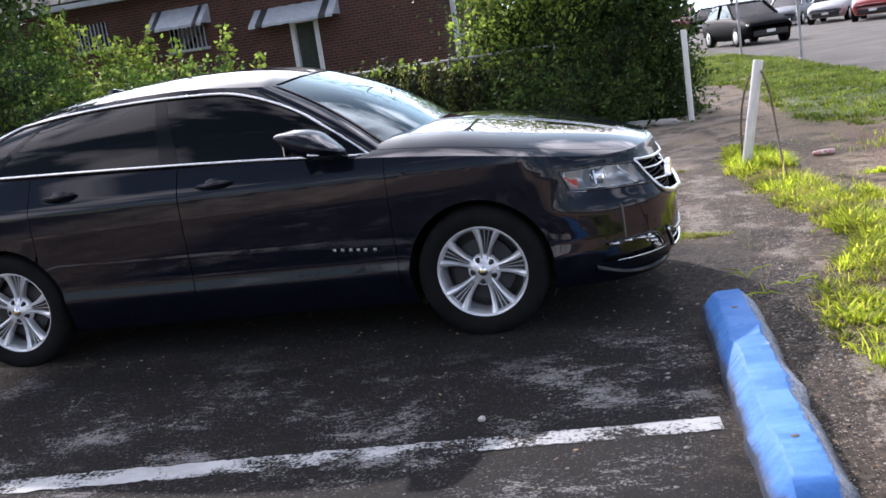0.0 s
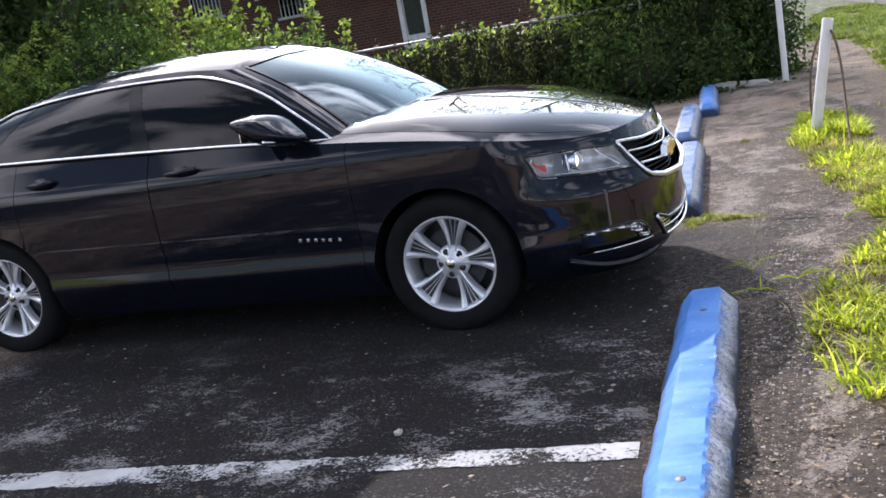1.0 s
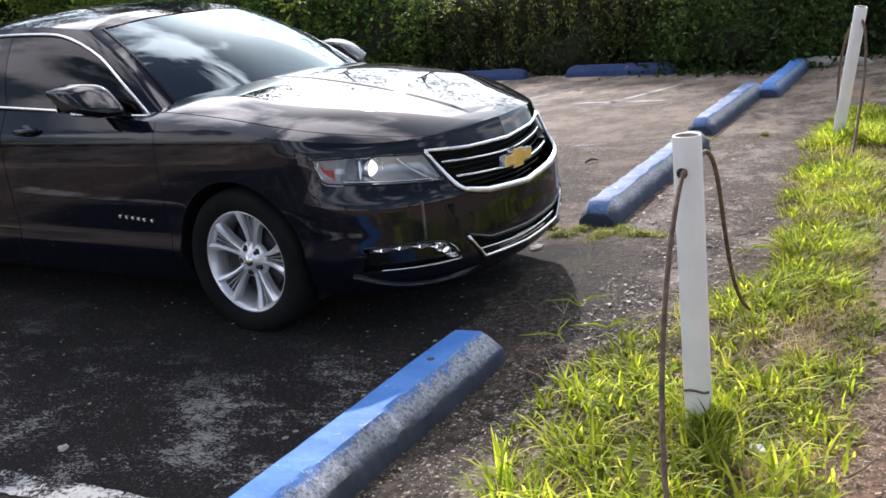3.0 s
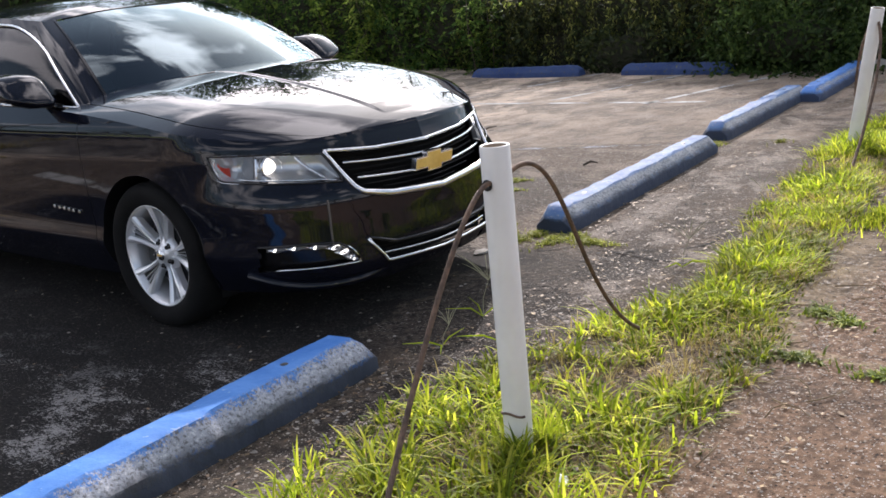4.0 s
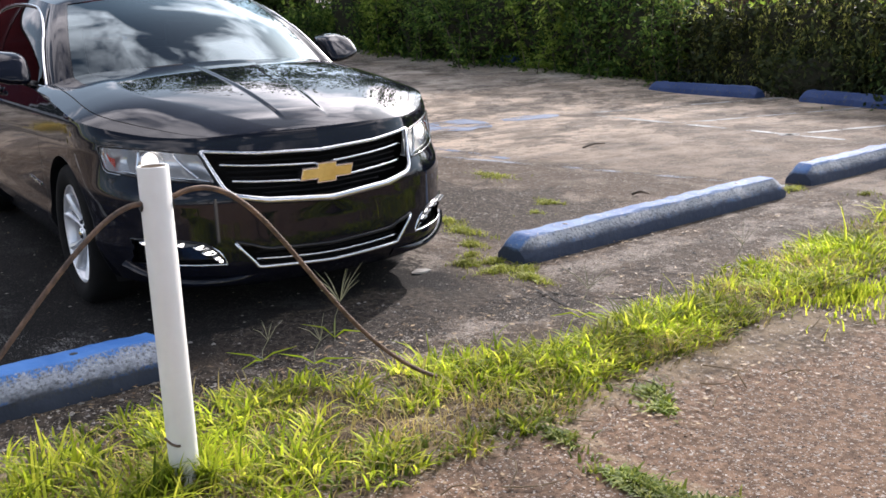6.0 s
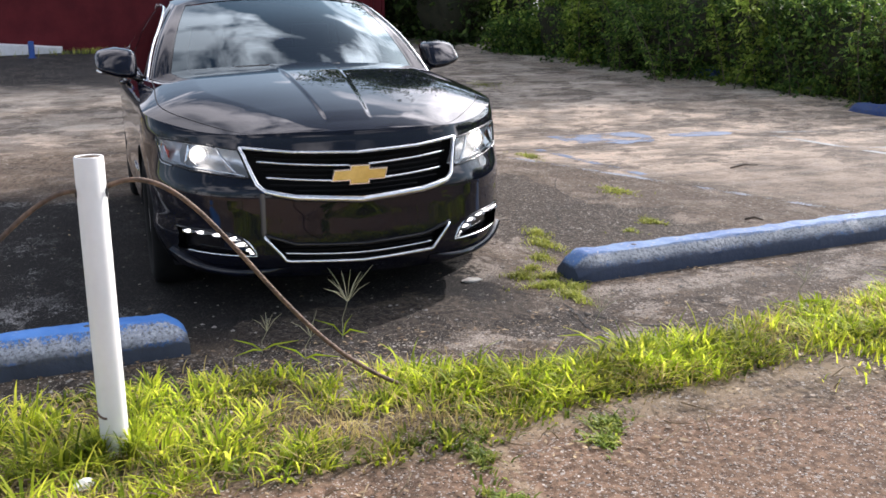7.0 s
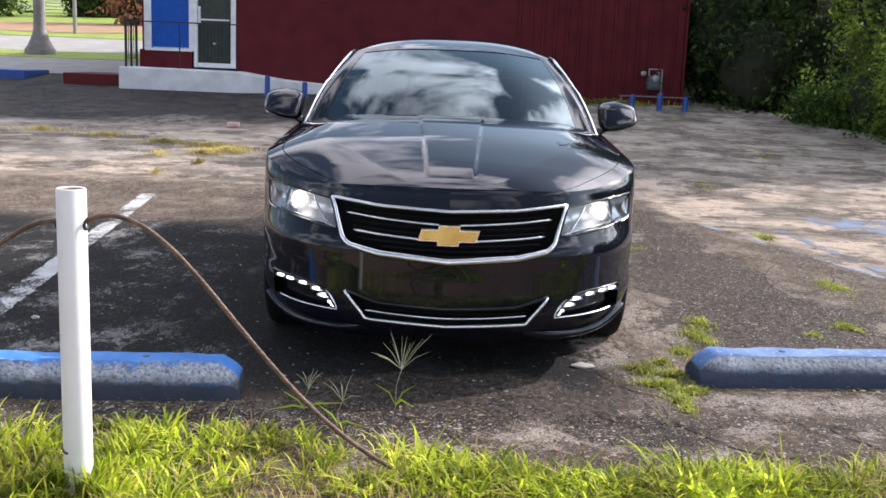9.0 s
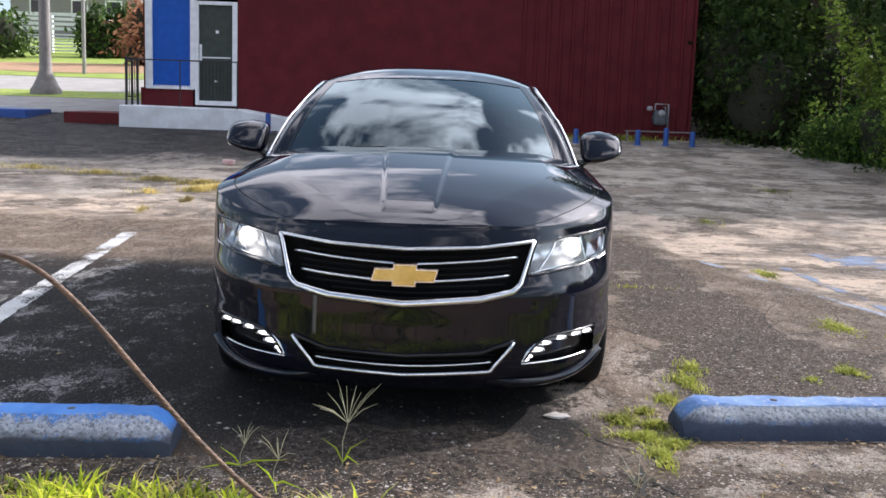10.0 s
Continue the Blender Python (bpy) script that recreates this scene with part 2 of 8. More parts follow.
def lathe(profile, axis_y=True, sides=48):
    """Revolve (radius, along) pairs round the y axis."""
    V, F = [], []
    for r, a in profile:
        for k in range(sides):
            w = 2 * math.pi * k / sides
            V.append((r * math.cos(w), a, r * math.sin(w)) if axis_y else (r * math.cos(w), r * math.sin(w), a))
    return V, grid_faces(len(profile), sides, True)


# ---- ground ----
def ground_z(x, y=0.0):
    d = np.maximum(0.0, -4.5 - np.asarray(x, float))
    d = np.minimum(d, 70.0)
    return 0.068 * d * d / (d + 0.8) + 0.00015 * d * d


DULL = ((-1.6, 1.75, 2.0, 0.55), (1.15, 0.10, 0.38, 0.75), (-0.3, 1.9, 0.9, 0.8), (1.45, -1.6, 0.25, 1.6), (-4.0, 1.6, 1.3, 0.6))


def lot_mat():
    """Worn car-park asphalt: black sealer by the bays, rubbed-through aggregate, pale sandy stretch further back."""
    m = bpy.data.materials.new("worn_asphalt")
    m.use_nodes = True
    n, l = nodes_of(m)
    p = n["Principled BSDF"]
    geo = n.new("ShaderNodeNewGeometry")
    sep = n.new("ShaderNodeSeparateXYZ")
    l.new(geo.outputs["Position"], sep.inputs[0])

    def noise_of(scale, detail=5.0, rough=0.6, stretch=None):
        t = n.new("ShaderNodeTexNoise")
        setin(t, Scale=scale, Detail=detail, Roughness=rough)
        src = geo.outputs["Position"]
        if stretch:
            mp = n.new("ShaderNodeMapping")
            mp.inputs["Scale"].default_value = stretch
            l.new(src, mp.inputs["Vector"])
            src = mp.outputs["Vector"]
        l.new(src, t.inputs["Vector"])
        return t.outputs["Fac"]

    def math2(op, a, b):
        q = n.new("ShaderNodeMath")
        q.operation = op
        for i, v in enumerate((a, b)):
            if isinstance(v, (int, float)):
                q.inputs[i].default_value = v
            else:
                l.new(v, q.inputs[i])
        return q.outputs[0]

    def step(v, lo, hi):
        q = n.new("ShaderNodeMapRange")
        q.interpolation_type = "SMOOTHSTEP"
        q.inputs["From Min"].default_value, q.inputs["From Max"].default_value = lo, hi
        l.new(v, q.inputs["Value"])
        return q.outputs["Result"]

    def mix(f, a, b):
        q = n.new("ShaderNodeMixRGB")
        l.new(f, q.inputs[0])
        for i, v in ((1, a), (2, b)):
            if isinstance(v, tuple):
                q.inputs[i].default_value = (*v, 1)
            else:
                l.new(v, q.inputs[i])
        return q.outputs["Color"]

    big = noise_of(0.45, 5, 0.6)
    mid = noise_of(2.0, 8, 0.66, (1.0, 1.35, 1.0))
    fine = noise_of(26, 6, 0.7)
    grit = noise_of(120, 4, 0.75)
    speck = noise_of(78, 8, 0.84, (0.85, 1.15, 1.0))
    wob = math2("MULTIPLY", math2("SUBTRACT", big, 0.5), 3.2)
    wob2 = math2("MULTIPLY", math2("SUBTRACT", mid, 0.5), 1.6)
    xw = math2("ADD", math2("ADD", sep.outputs["X"], wob), wob2)
    yw = math2("ADD", math2("ADD", sep.outputs["Y"], math2("MULTIPLY", wob, 0.5)), math2("MULTIPLY", wob2, 0.5))
    streak = noise_of(1.5, 11, 0.7, (1.35, 0.85, 1.0))
    # brown-grey worn binder
    brown = mix(step(fine, 0.35, 0.65), (0.066, 0.048, 0.034), (0.215, 0.158, 0.112))
    brown = mix(math2("MULTIPLY", step(mid, 0.48, 0.66), step(speck, 0.45, 0.55)), brown, (0.40, 0.325, 0.26))
    # pale sandy stretch
    sand = mix(step(streak, 0.40, 0.58), (0.26, 0.205, 0.155), (0.68, 0.535, 0.41))
    sand = mix(step(fine, 0.55, 0.75), sand, (0.10, 0.095, 0.09))
    # black sealer with rubbed-through flecks
    rough_bits = noise_of(17, 9, 0.8, (0.8, 1.25, 1.0))
    rx = math2("DIVIDE", math2("SUBTRACT", sep.outputs["X"], 0.72), 0.55)
    ry = math2("DIVIDE", math2("ADD", sep.outputs["Y"], 1.55), 0.62)
    rubbed = math2("SUBTRACT", 1.0, step(math2("ADD", math2("ADD", math2("MULTIPLY", rx, rx), math2("MULTIPLY", ry, ry)), math2("MULTIPLY", math2("SUBTRACT", mid, 0.5), 2.0)), 0.4, 1.2))
    flecks = step(math2("ADD", math2("ADD", math2("MULTIPLY", speck, 0.62), math2("MULTIPLY", rough_bits, 0.38)), math2("ADD", math2("MULTIPLY", math2("SUBTRACT", mid, 0.5), 0.52), math2("MULTIPLY", rubbed, 0.024))), 0.557, 0.572)
    flecks = math2("MULTIPLY", flecks, math2("MAXIMUM", rubbed, math2("ADD", 0.10, math2("MULTIPLY", 0.90, step(math2("MULTIPLY", yw, -1.0), 0.9, 1.7)))))
    seal = mix(flecks, mix(step(speck, 0.42, 0.62), (0.009, 0.0085, 0.0085), (0.025, 0.0230, 0.0215)), (0.27, 0.26, 0.25))
    dark = mix(step(streak, 0.45, 0.7), (0.018, 0.018, 0.020), (0.052, 0.050, 0.048))
    far_dark = math2("MULTIPLY", math2("SUBTRACT", 1.0, step(xw, -10.6, -9.2)), math2("SUBTRACT", 1.0, math2("MULTIPLY", step(yw, 0.0, 2.5), 0.9)))
    xs = math2("ADD", sep.outputs["X"], math2("MULTIPLY", wob2, 0.6))
    sandy = math2("SUBTRACT", 1.0, step(xs, -5.7, -5.3))
    grey_band = math2("MULTIPLY", math2("SUBTRACT", 1.0, step(xs, -6.95, -6.35)), step(streak, 0.36, 0.50))
    in_seal = math2("MULTIPLY", step(xw, -3.6, -2.6), math2("MULTIPLY", math2("SUBTRACT", 1.0, step(math2("ADD", sep.outputs["X"], math2("MULTIPLY", wob2, 0.35)), 1.28, 1.40)), math2("SUBTRACT", 1.0, step(yw, 0.55, 0.95))))
    bay = math2("SUBTRACT", math2("SUBTRACT", sep.outputs["Y"], math2("MULTIPLY", sep.outputs["X"], 0.35)), 3.75)
    beyond = step(math2("ADD", bay, math2("MULTIPLY", wob2, 0.35)), 0.0, 0.16)
    beyond = math2("MULTIPLY", beyond, math2("SUBTRACT", 1.0, math2("MULTIPLY", step(xw, -3.2, -0.8), 0.62)))
    sandy = math2("MAXIMUM", sandy, beyond)
    grey = mix(step(streak, 0.44, 0.60), (0.20, 0.178, 0.152), (0.44, 0.39, 0.33))
    sand = mix(math2("MULTIPLY", grey_band, 0.75), sand, grey)
    c = mix(sandy, brown, sand)
    c = mix(far_dark, c, dark)
    c = mix(in_seal, c, seal)
    # slab beyond the verge: reddish gravelly concrete
    chips = noise_of(75, 2, 0.5)
    stain = noise_of(1.1, 6, 0.7)
    walk_c = mix(step(chips, 0.642, 0.660), mix(step(fine, 0.4, 0.6), (0.140, 0.086, 0.054), (0.325, 0.204, 0.130)), (0.74, 0.67, 0.59))
    verge = step(math2("ADD", sep.outputs["X"], math2("MULTIPLY", wob2, 0.25)), 1.62, 1.85)
    soil = mix(step(fine, 0.4, 0.62), (0.085, 0.062, 0.042), (0.23, 0.165, 0.105))
    edge = step(math2("ADD", sep.outputs["X"], math2("MULTIPLY", wob2, 0.4)), 2.5, 2.72)
    rim = math2("MULTIPLY", step(math2("ADD", sep.outputs["X"], math2("MULTIPLY", wob2, 0.5)), 2.25, 2.45), step(mid, 0.44, 0.56))
    soil = mix(rim, soil, (0.33, 0.245, 0.155))
    c = mix(verge, c, soil)
    c = mix(edge, c, walk_c)
    # street beyond the pavement
    c = mix(step(sep.outputs["X"], 6.6, 6.75), c, mix(step(fine, 0.4, 0.6), (0.035, 0.034, 0.034), (0.075, 0.072, 0.068)))
    # trodden strip between the wheel stops and the verge
    strip = math2("MULTIPLY", step(sep.outputs["X"], 0.95, 1.25), math2("SUBTRACT", 1.0, step(sep.outputs["X"], 1.9, 2.2)))
    c = mix(math2("MULTIPLY", strip, math2("MULTIPLY", step(mid, 0.40, 0.56), 0.75)), c, mix(step(speck, 0.40, 0.58), (0.032, 0.025, 0.019), (0.120, 0.092, 0.068)))
    # far off beyond the bays: earth and lawn
    path = math2("MULTIPLY", step(yw, 5.2, 6.2), step(xw, 0.9, 1.5))
    c = mix(path, c, mix(step(fine, 0.4, 0.62), (0.24, 0.17, 0.105), (0.41, 0.30, 0.19)))
    hedge_foot = math2("MULTIPLY", step(yw, 8.8, 9.8), math2("SUBTRACT", 1.0, step(xw, 0.9, 1.5)))
    c = mix(hedge_foot, c, mix(step(mid, 0.42, 0.6), (0.075, 0.10, 0.025), (0.20, 0.145, 0.09)))
    lawn = math2("MAXIMUM", math2("MULTIPLY", step(sep.outputs["Y"], 6.3, 7.4), step(math2("ADD", sep.outputs["X"], math2("MULTIPLY", wob2, 0.3)), 2.15, 2.5)), step(yw, 14.5, 15.5))
    c = mix(math2("MULTIPLY", lawn, step(stain, 0.36, 0.46)), c, mix(step(fine, 0.4, 0.62), (0.075, 0.105, 0.022), (0.17, 0.22, 0.04)))
    # crisp-edged remains of older surfacing
    old = noise_of(1.3, 12, 0.72, (1.3, 0.9, 1.0))
    worn = noise_of(2.6, 12, 0.76, (1.25, 0.85, 1.0))
    bay_next = math2("MULTIPLY", math2("SUBTRACT", 1.0, sandy), math2("SUBTRACT", 1.0, step(sep.outputs["X"], 0.4, 0.9)))
    on_lot = math2("MULTIPLY", math2("MULTIPLY", math2("SUBTRACT", 1.0, math2("MULTIPLY", in_seal, 0.92)), math2("SUBTRACT", 1.0, math2("MULTIPLY", bay_next, 0.72))), math2("MULTIPLY", math2("SUBTRACT", 1.0, math2("MULTIPLY", far_dark, 0.85)), math2("SUBTRACT", 1.0, step(sep.outputs["X"], 1.9, 2.2))))
    c = mix(math2("MULTIPLY", math2("MULTIPLY", step(old, 0.515, 0.545), on_lot), 0.7), c, mix(step(speck, 0.42, 0.58), (0.034, 0.028, 0.024), (0.105, 0.083, 0.066)))
    bare = math2("MULTIPLY", math2("MULTIPLY", step(worn, 0.535, 0.565), on_lot), math2("SUBTRACT", 1.0, math2("MULTIPLY", in_seal, 0.85)))
    c = mix(math2("MULTIPLY", bare, 0.75), c, mix(step(speck, 0.44, 0.55), (0.20, 0.162, 0.130), (0.48, 0.41, 0.34)))
    # loose pale gravel where the surfacing has broken up
    def patch(cx, cy, rx, ry, edge):
        dx = math2("DIVIDE", math2("SUBTRACT", sep.outputs["X"], cx), rx)
        dy = math2("DIVIDE", math2("SUBTRACT", sep.outputs["Y"], cy), ry)
        d = math2("SQRT", math2("ADD", math2("MULTIPLY", dx, dx), math2("MULTIPLY", dy, dy)), 0.0)
        d = math2("ADD", d, math2("ADD", math2("MULTIPLY", math2("SUBTRACT", mid, 0.5), 2.6), math2("MULTIPLY", math2("SUBTRACT", rough_bits, 0.5), edge)))
        return math2("MULTIPLY", math2("SUBTRACT", 1.0, step(d, 0.55, 1.05)), step(math2("ADD", math2("MULTIPLY", rough_bits, 0.6), math2("MULTIPLY", worn_n, 0.4)), 0.45, 0.53))
    worn_n = noise_of(5.5, 9, 0.72)
    gravel = mix(step(speck, 0.44, 0.56), (0.20, 0.165, 0.135), (0.52, 0.445, 0.37))
    for cx, cy, rx, ry in ((-0.25, 1.15, 0.75, 0.22), (1.10, 1.65, 0.14, 0.75), (1.55, 0.55, 0.20, 0.35), (1.45, -0.35, 0.16, 0.35), (0.35, 0.80, 0.40, 0.16), (1.15, 3.0, 0.16, 0.7)):
        c = mix(math2("MULTIPLY", patch(cx, cy, rx, ry, 1.4), 0.85), c, gravel)
    for cx, cy, rx, ry in ((-10.0, -4.1, 0.95, 1.1), (-9.2, -5.8, 0.7, 1.0)):
        c = mix(math2("MULTIPLY", patch(cx, cy, rx, ry, 1.4), 0.7), c, gravel)
    # sand washed along the slab's joint
    for cx, cy, rx, ry in ((2.72, -0.01, 0.34, 0.055), (3.12, 0.0, 0.26, 0.05), (2.42, 0.52, 0.07, 0.26), (2.52, 0.16, 0.14, 0.12), (2.34, 1.0, 0.06, 0.2)):
        c = mix(math2("MULTIPLY", patch(cx, cy, rx, ry, 1.0), 0.8), c, mix(step(fine, 0.4, 0.62), (0.36, 0.26, 0.155), (0.54, 0.41, 0.27)))
    # darker surfacing in the next bay and before the bumper, with worn white specks
    def dull(cx, cy, rx, ry):
        dx = math2("DIVIDE", math2("SUBTRACT", sep.outputs["X"], cx), rx)
        dy = math2("DIVIDE", math2("SUBTRACT", sep.outputs["Y"], cy), ry)
        d = math2("ADD", math2("MULTIPLY", dx, dx), math2("MULTIPLY", dy, dy))
        d = math2("ADD", d, math2("ADD", math2("MULTIPLY", math2("SUBTRACT", mid, 0.5), 3.2), math2("MULTIPLY", math2("SUBTRACT", worn, 0.5), 2.4)))
        return math2("SUBTRACT", 1.0, step(d, 0.62, 0.98))
    darker_ground = mix(step(math2("ADD", math2("MULTIPLY", speck, 0.6), math2("MULTIPLY", rough_bits, 0.4)), 0.555, 0.585), mix(step(fine, 0.40, 0.60), (0.034, 0.028, 0.022), (0.110, 0.086, 0.066)), (0.36, 0.33, 0.29))
    for cx, cy, rx, ry in DULL:
        c = mix(math2("MULTIPLY", dull(cx, cy, rx, ry), 0.88), c, darker_ground)
    # remains of black sealer before the bumper, peppered with worn-bare stones
    pepper = mix(step(math2("ADD", math2("MULTIPLY", speck, 0.7), math2("MULTIPLY", rough_bits, 0.3)), 0.56, 0.58), mix(step(fine, 0.42, 0.58), (0.018, 0.015, 0.013), (0.068, 0.054, 0.043)), (0.42, 0.39, 0.35))
    for cx, cy, rx, ry in ((1.28, -0.15, 0.42, 0.62), (1.50, 0.75, 0.22, 0.30), (1.62, -0.9, 0.20, 0.7)):
        c = mix(math2("MULTIPLY", dull(cx, cy, rx, ry), 0.9), c, pepper)
    # dark stains over everything
    c = mix(math2("MULTIPLY", step(stain, 0.52, 0.66), math2("MULTIPLY", math2("SUBTRACT", 1.0, in_seal), 0.45)), c, (0.035, 0.031, 0.028))
    # pale grit
    c = mix(math2("MULTIPLY", math2("SUBTRACT", 1.0, step(grit, 0.34, 0.40)), 0.6), c, (0.022, 0.019, 0.017))
    c = mix(math2("MULTIPLY", step(grit, 0.635, 0.68), math2("SUBTRACT", 0.65, math2("MULTIPLY", in_seal, 0.50))), c, (0.47, 0.44, 0.40))
    # stones of the aggregate, pale or dark, each with its own tone
    for size, share, tint in ((95.0, 0.74, (0.46, 0.405, 0.34)), (48.0, 0.92, (0.54, 0.49, 0.43)), (70.0, 0.80, (0.014, 0.012, 0.011))):
        cell = n.new("ShaderNodeTexVoronoi")
        setin(cell, Scale=size)
        l.new(geo.outputs["Position"], cell.inputs["Vector"])
        pick = n.new("ShaderNodeSeparateColor")
        l.new(cell.outputs["Color"], pick.inputs[0])
        stone = math2("MULTIPLY", math2("SUBTRACT", 1.0, step(cell.outputs["Distance"], 0.30, 0.40)), step(math2("ADD", pick.outputs[0], math2("MULTIPLY", math2("SUBTRACT", worn_n, 0.5), 0.9)), share, share + 0.04))
        c = mix(math2("MULTIPLY", stone, math2("SUBTRACT", 0.85, math2("MULTIPLY", in_seal, 0.72))), c, tint)
    l.new(c, p.inputs["Base Color"])
    setin(p, Roughness=0.85)
    p.inputs["Diffuse Roughness"].default_value = 0.75
    p.inputs["Specular IOR Level"].default_value = 0.12
    hgt = math2("ADD", math2("MULTIPLY", grit, 0.5), math2("ADD", math2("MULTIPLY", fine, 0.3), mid))
    bp = n.new("ShaderNodeBump")
    setin(bp, Strength=0.8, Distance=0.012)
    l.new(hgt, bp.inputs["Height"])
    l.new(bp.outputs["Normal"], p.inputs["Normal"])
    return m


M_LOT = lot_mat()


def axis_steps(lo, hi, near, fine, coarse):
    out, v = [], lo
    while v < hi:
        out.append(v)
        v += fine if near[0] <= v <= near[1] else (coarse if abs(v) > 40 else coarse * 0.3)
    return out + [hi]


gx = axis_steps(-160, 120, (-18, 8), 0.3, 8.0)
gy = axis_steps(-120, 320, (-8, 12), 0.5, 9.0)
GX, GY = np.meshgrid(gx, gy, indexing="ij")
GZ = ground_z(GX)
tagged(pydata("ground", np.stack([GX, GY, GZ], -1).reshape(-1, 3), grid_faces(len(gx), len(gy)), M_LOT, None, True), "worn patchy asphalt car park with rubbed sealer and gravel", "ground", "", "structure")

# ---- concrete wheel stops ----
M_STOP = mat("chipped_blue_paint_on_concrete", (0.055, 0.20, 0.56), (0.09, 0.27, 0.66), scale=5, fine=26, rough=0.65, bump=0.35, c3=(0.40, 0.42, 0.44), spots=-0.01)
M_STOPW = mat("rubbed_blue_paint_on_grey_concrete", (0.075, 0.18, 0.42), (0.17, 0.30, 0.52), scale=4, fine=38, rough=0.75, bump=0.4, c3=(0.33, 0.38, 0.45), spots=0.03)


def wheel_stop(a, b, material, label, wide=0.235, high=0.14, lumpy=0.004):
    """Long low block from a to b with sloping flanks and rounded ends."""
    a, b = Vector((*a, 0)), Vector((*b, 0))
    d = b - a
    L = d.length
    rz = math.degrees(math.atan2(d.y, d.x))
    st = thing("wheel_stop", (*((a + b) / 2).to_2d(), float(ground_z((a.x + b.x) / 2))), rz, label, "wheel stop", "blue wheel stops")
    prof = [(-0.5, 0.0), (-0.5, 0.40), (-0.48, 0.50), (-0.255, 0.965), (-0.21, 1.0), (0.21, 1.0), (0.255, 0.965), (0.48, 0.50), (0.5, 0.40), (0.5, 0.0)]
    V = []
    n = 110
    for i in range(n):
        t = i / (n - 1)
        x = -L / 2 + L * t
        e = min(t, 1 - t) * L
        k = 0.58 + 0.42 * min(1, e / 0.085) ** 0.7
        for y, z in prof:
            q = noise.noise(Vector((x * 6 + a.y * 3, y * 4, z * 3))) * 0.0080 + noise.noise(Vector((x * 25, y * 20 + a.y, z * 15))) * 0.0045
            q += lumpy * (noise.noise(Vector((x * 2.6, y * 1.5, a.y))) + 0.5 * noise.noise(Vector((x * 6.3, y * 2.5, a.x)))) * min(1.0, e / 0.3)
            V.append((x, y * wide * (0.72 + 0.28 * k) + q, z * high * k + (q if z > 0.1 else -0.01)))
    F = grid_faces(n, len(prof))
    F += [tuple(range(len(prof))), tuple(range((n - 1) * len(prof), n * len(prof)))[::-1]]
    ob = pydata("block", V, [f[::-1] for f in F], material, st, True)
    ob.data.set_sharp_from_angle(angle=radians(24))
    for t in (-0.33, 0.33):
        v, f = lathe([(0.016, high - 0.02), (0.016, high + 0.001), (0.0, high + 0.003)], False, 10)
        pydata("fixing_pin", [(p[0] + t * L, p[1], p[2]) for p in v], f, M_BLACK, st)
    return st


def edge_worn(m, bare, low_tone, at, half, both=True):
    """Paint rubbed through to bare concrete along the sloping flanks, a darker tone low on the sides."""
    n, l = nodes_of(m)
    p = n["Principled BSDF"]
    tc = n.new("ShaderNodeTexCoord")
    sep = n.new("ShaderNodeSeparateXYZ")
    l.new(tc.outputs["Object"], sep.inputs[0])

    def noise_of(scale):
        t = n.new("ShaderNodeTexNoise")
        setin(t, Scale=scale, Detail=7.0, Roughness=0.72)
        l.new(tc.outputs["Object"], t.inputs["Vector"])
        return t.outputs["Fac"]

    def calc(op, a, b, c=None):
        q = n.new("ShaderNodeMath")
        q.operation = op
        for i, v in enumerate((a, b, c)):
            if isinstance(v, (int, float)):
                q.inputs[i].default_value = v
            elif v is not None:
                l.new(v, q.inputs[i])
        return q.outputs[0]

    def ramp(v, lo, hi):
        r = n.new("ShaderNodeMapRange")
        r.inputs["From Min"].default_value, r.inputs["From Max"].default_value = lo, hi
        l.new(v, r.inputs["Value"])
        return r.outputs["Result"]

    def lay(f, colour):
        mx = n.new("ShaderNodeMixRGB")
        l.new(f, mx.inputs[0])
        l.new(p.inputs["Base Color"].links[0].from_socket, mx.inputs[1])
        mx.inputs[2].default_value = (*colour, 1)
        l.new(mx.outputs["Color"], p.inputs["Base Color"])

    chipped, broad = noise_of(95.0), noise_of(9.0)
    off = calc("ABSOLUTE", calc("SUBTRACT", sep.outputs["Z"], at), 0.0)
    v = calc("SUBTRACT", calc("MULTIPLY_ADD", chipped, 0.30, calc("MULTIPLY", broad, 0.22)), calc("MULTIPLY", off, 2.2))
    flank = ramp(calc("MULTIPLY_ADD", chipped, 0.02, calc("ABSOLUTE", sep.outputs["Y"], 0.0) if both else sep.outputs["Y"]), 0.068, 0.080)
    pitted = noise_of(75.0)
    lay(calc("MULTIPLY", flank, calc("MULTIPLY", ramp(v, 0.245 - half, 0.285 - half), 0.92)), bare)
    lay(calc("MULTIPLY", flank, calc("MULTIPLY", ramp(pitted, 0.535, 0.575), ramp(v, 0.20 - half, 0.24 - half))), tuple(q * 0.42 for q in bare))
    lay(calc("MULTIPLY", flank, calc("MULTIPLY", ramp(pitted, 0.44, 0.40), calc("MULTIPLY", ramp(v, 0.245 - half, 0.285 - half), 0.8))), tuple(min(q * 1.55, 0.62) for q in bare))
    lay(calc("MULTIPLY", ramp(calc("MULTIPLY_ADD", broad, -0.09, sep.outputs["Z"]), 0.058, 0.020), 0.95), low_tone)


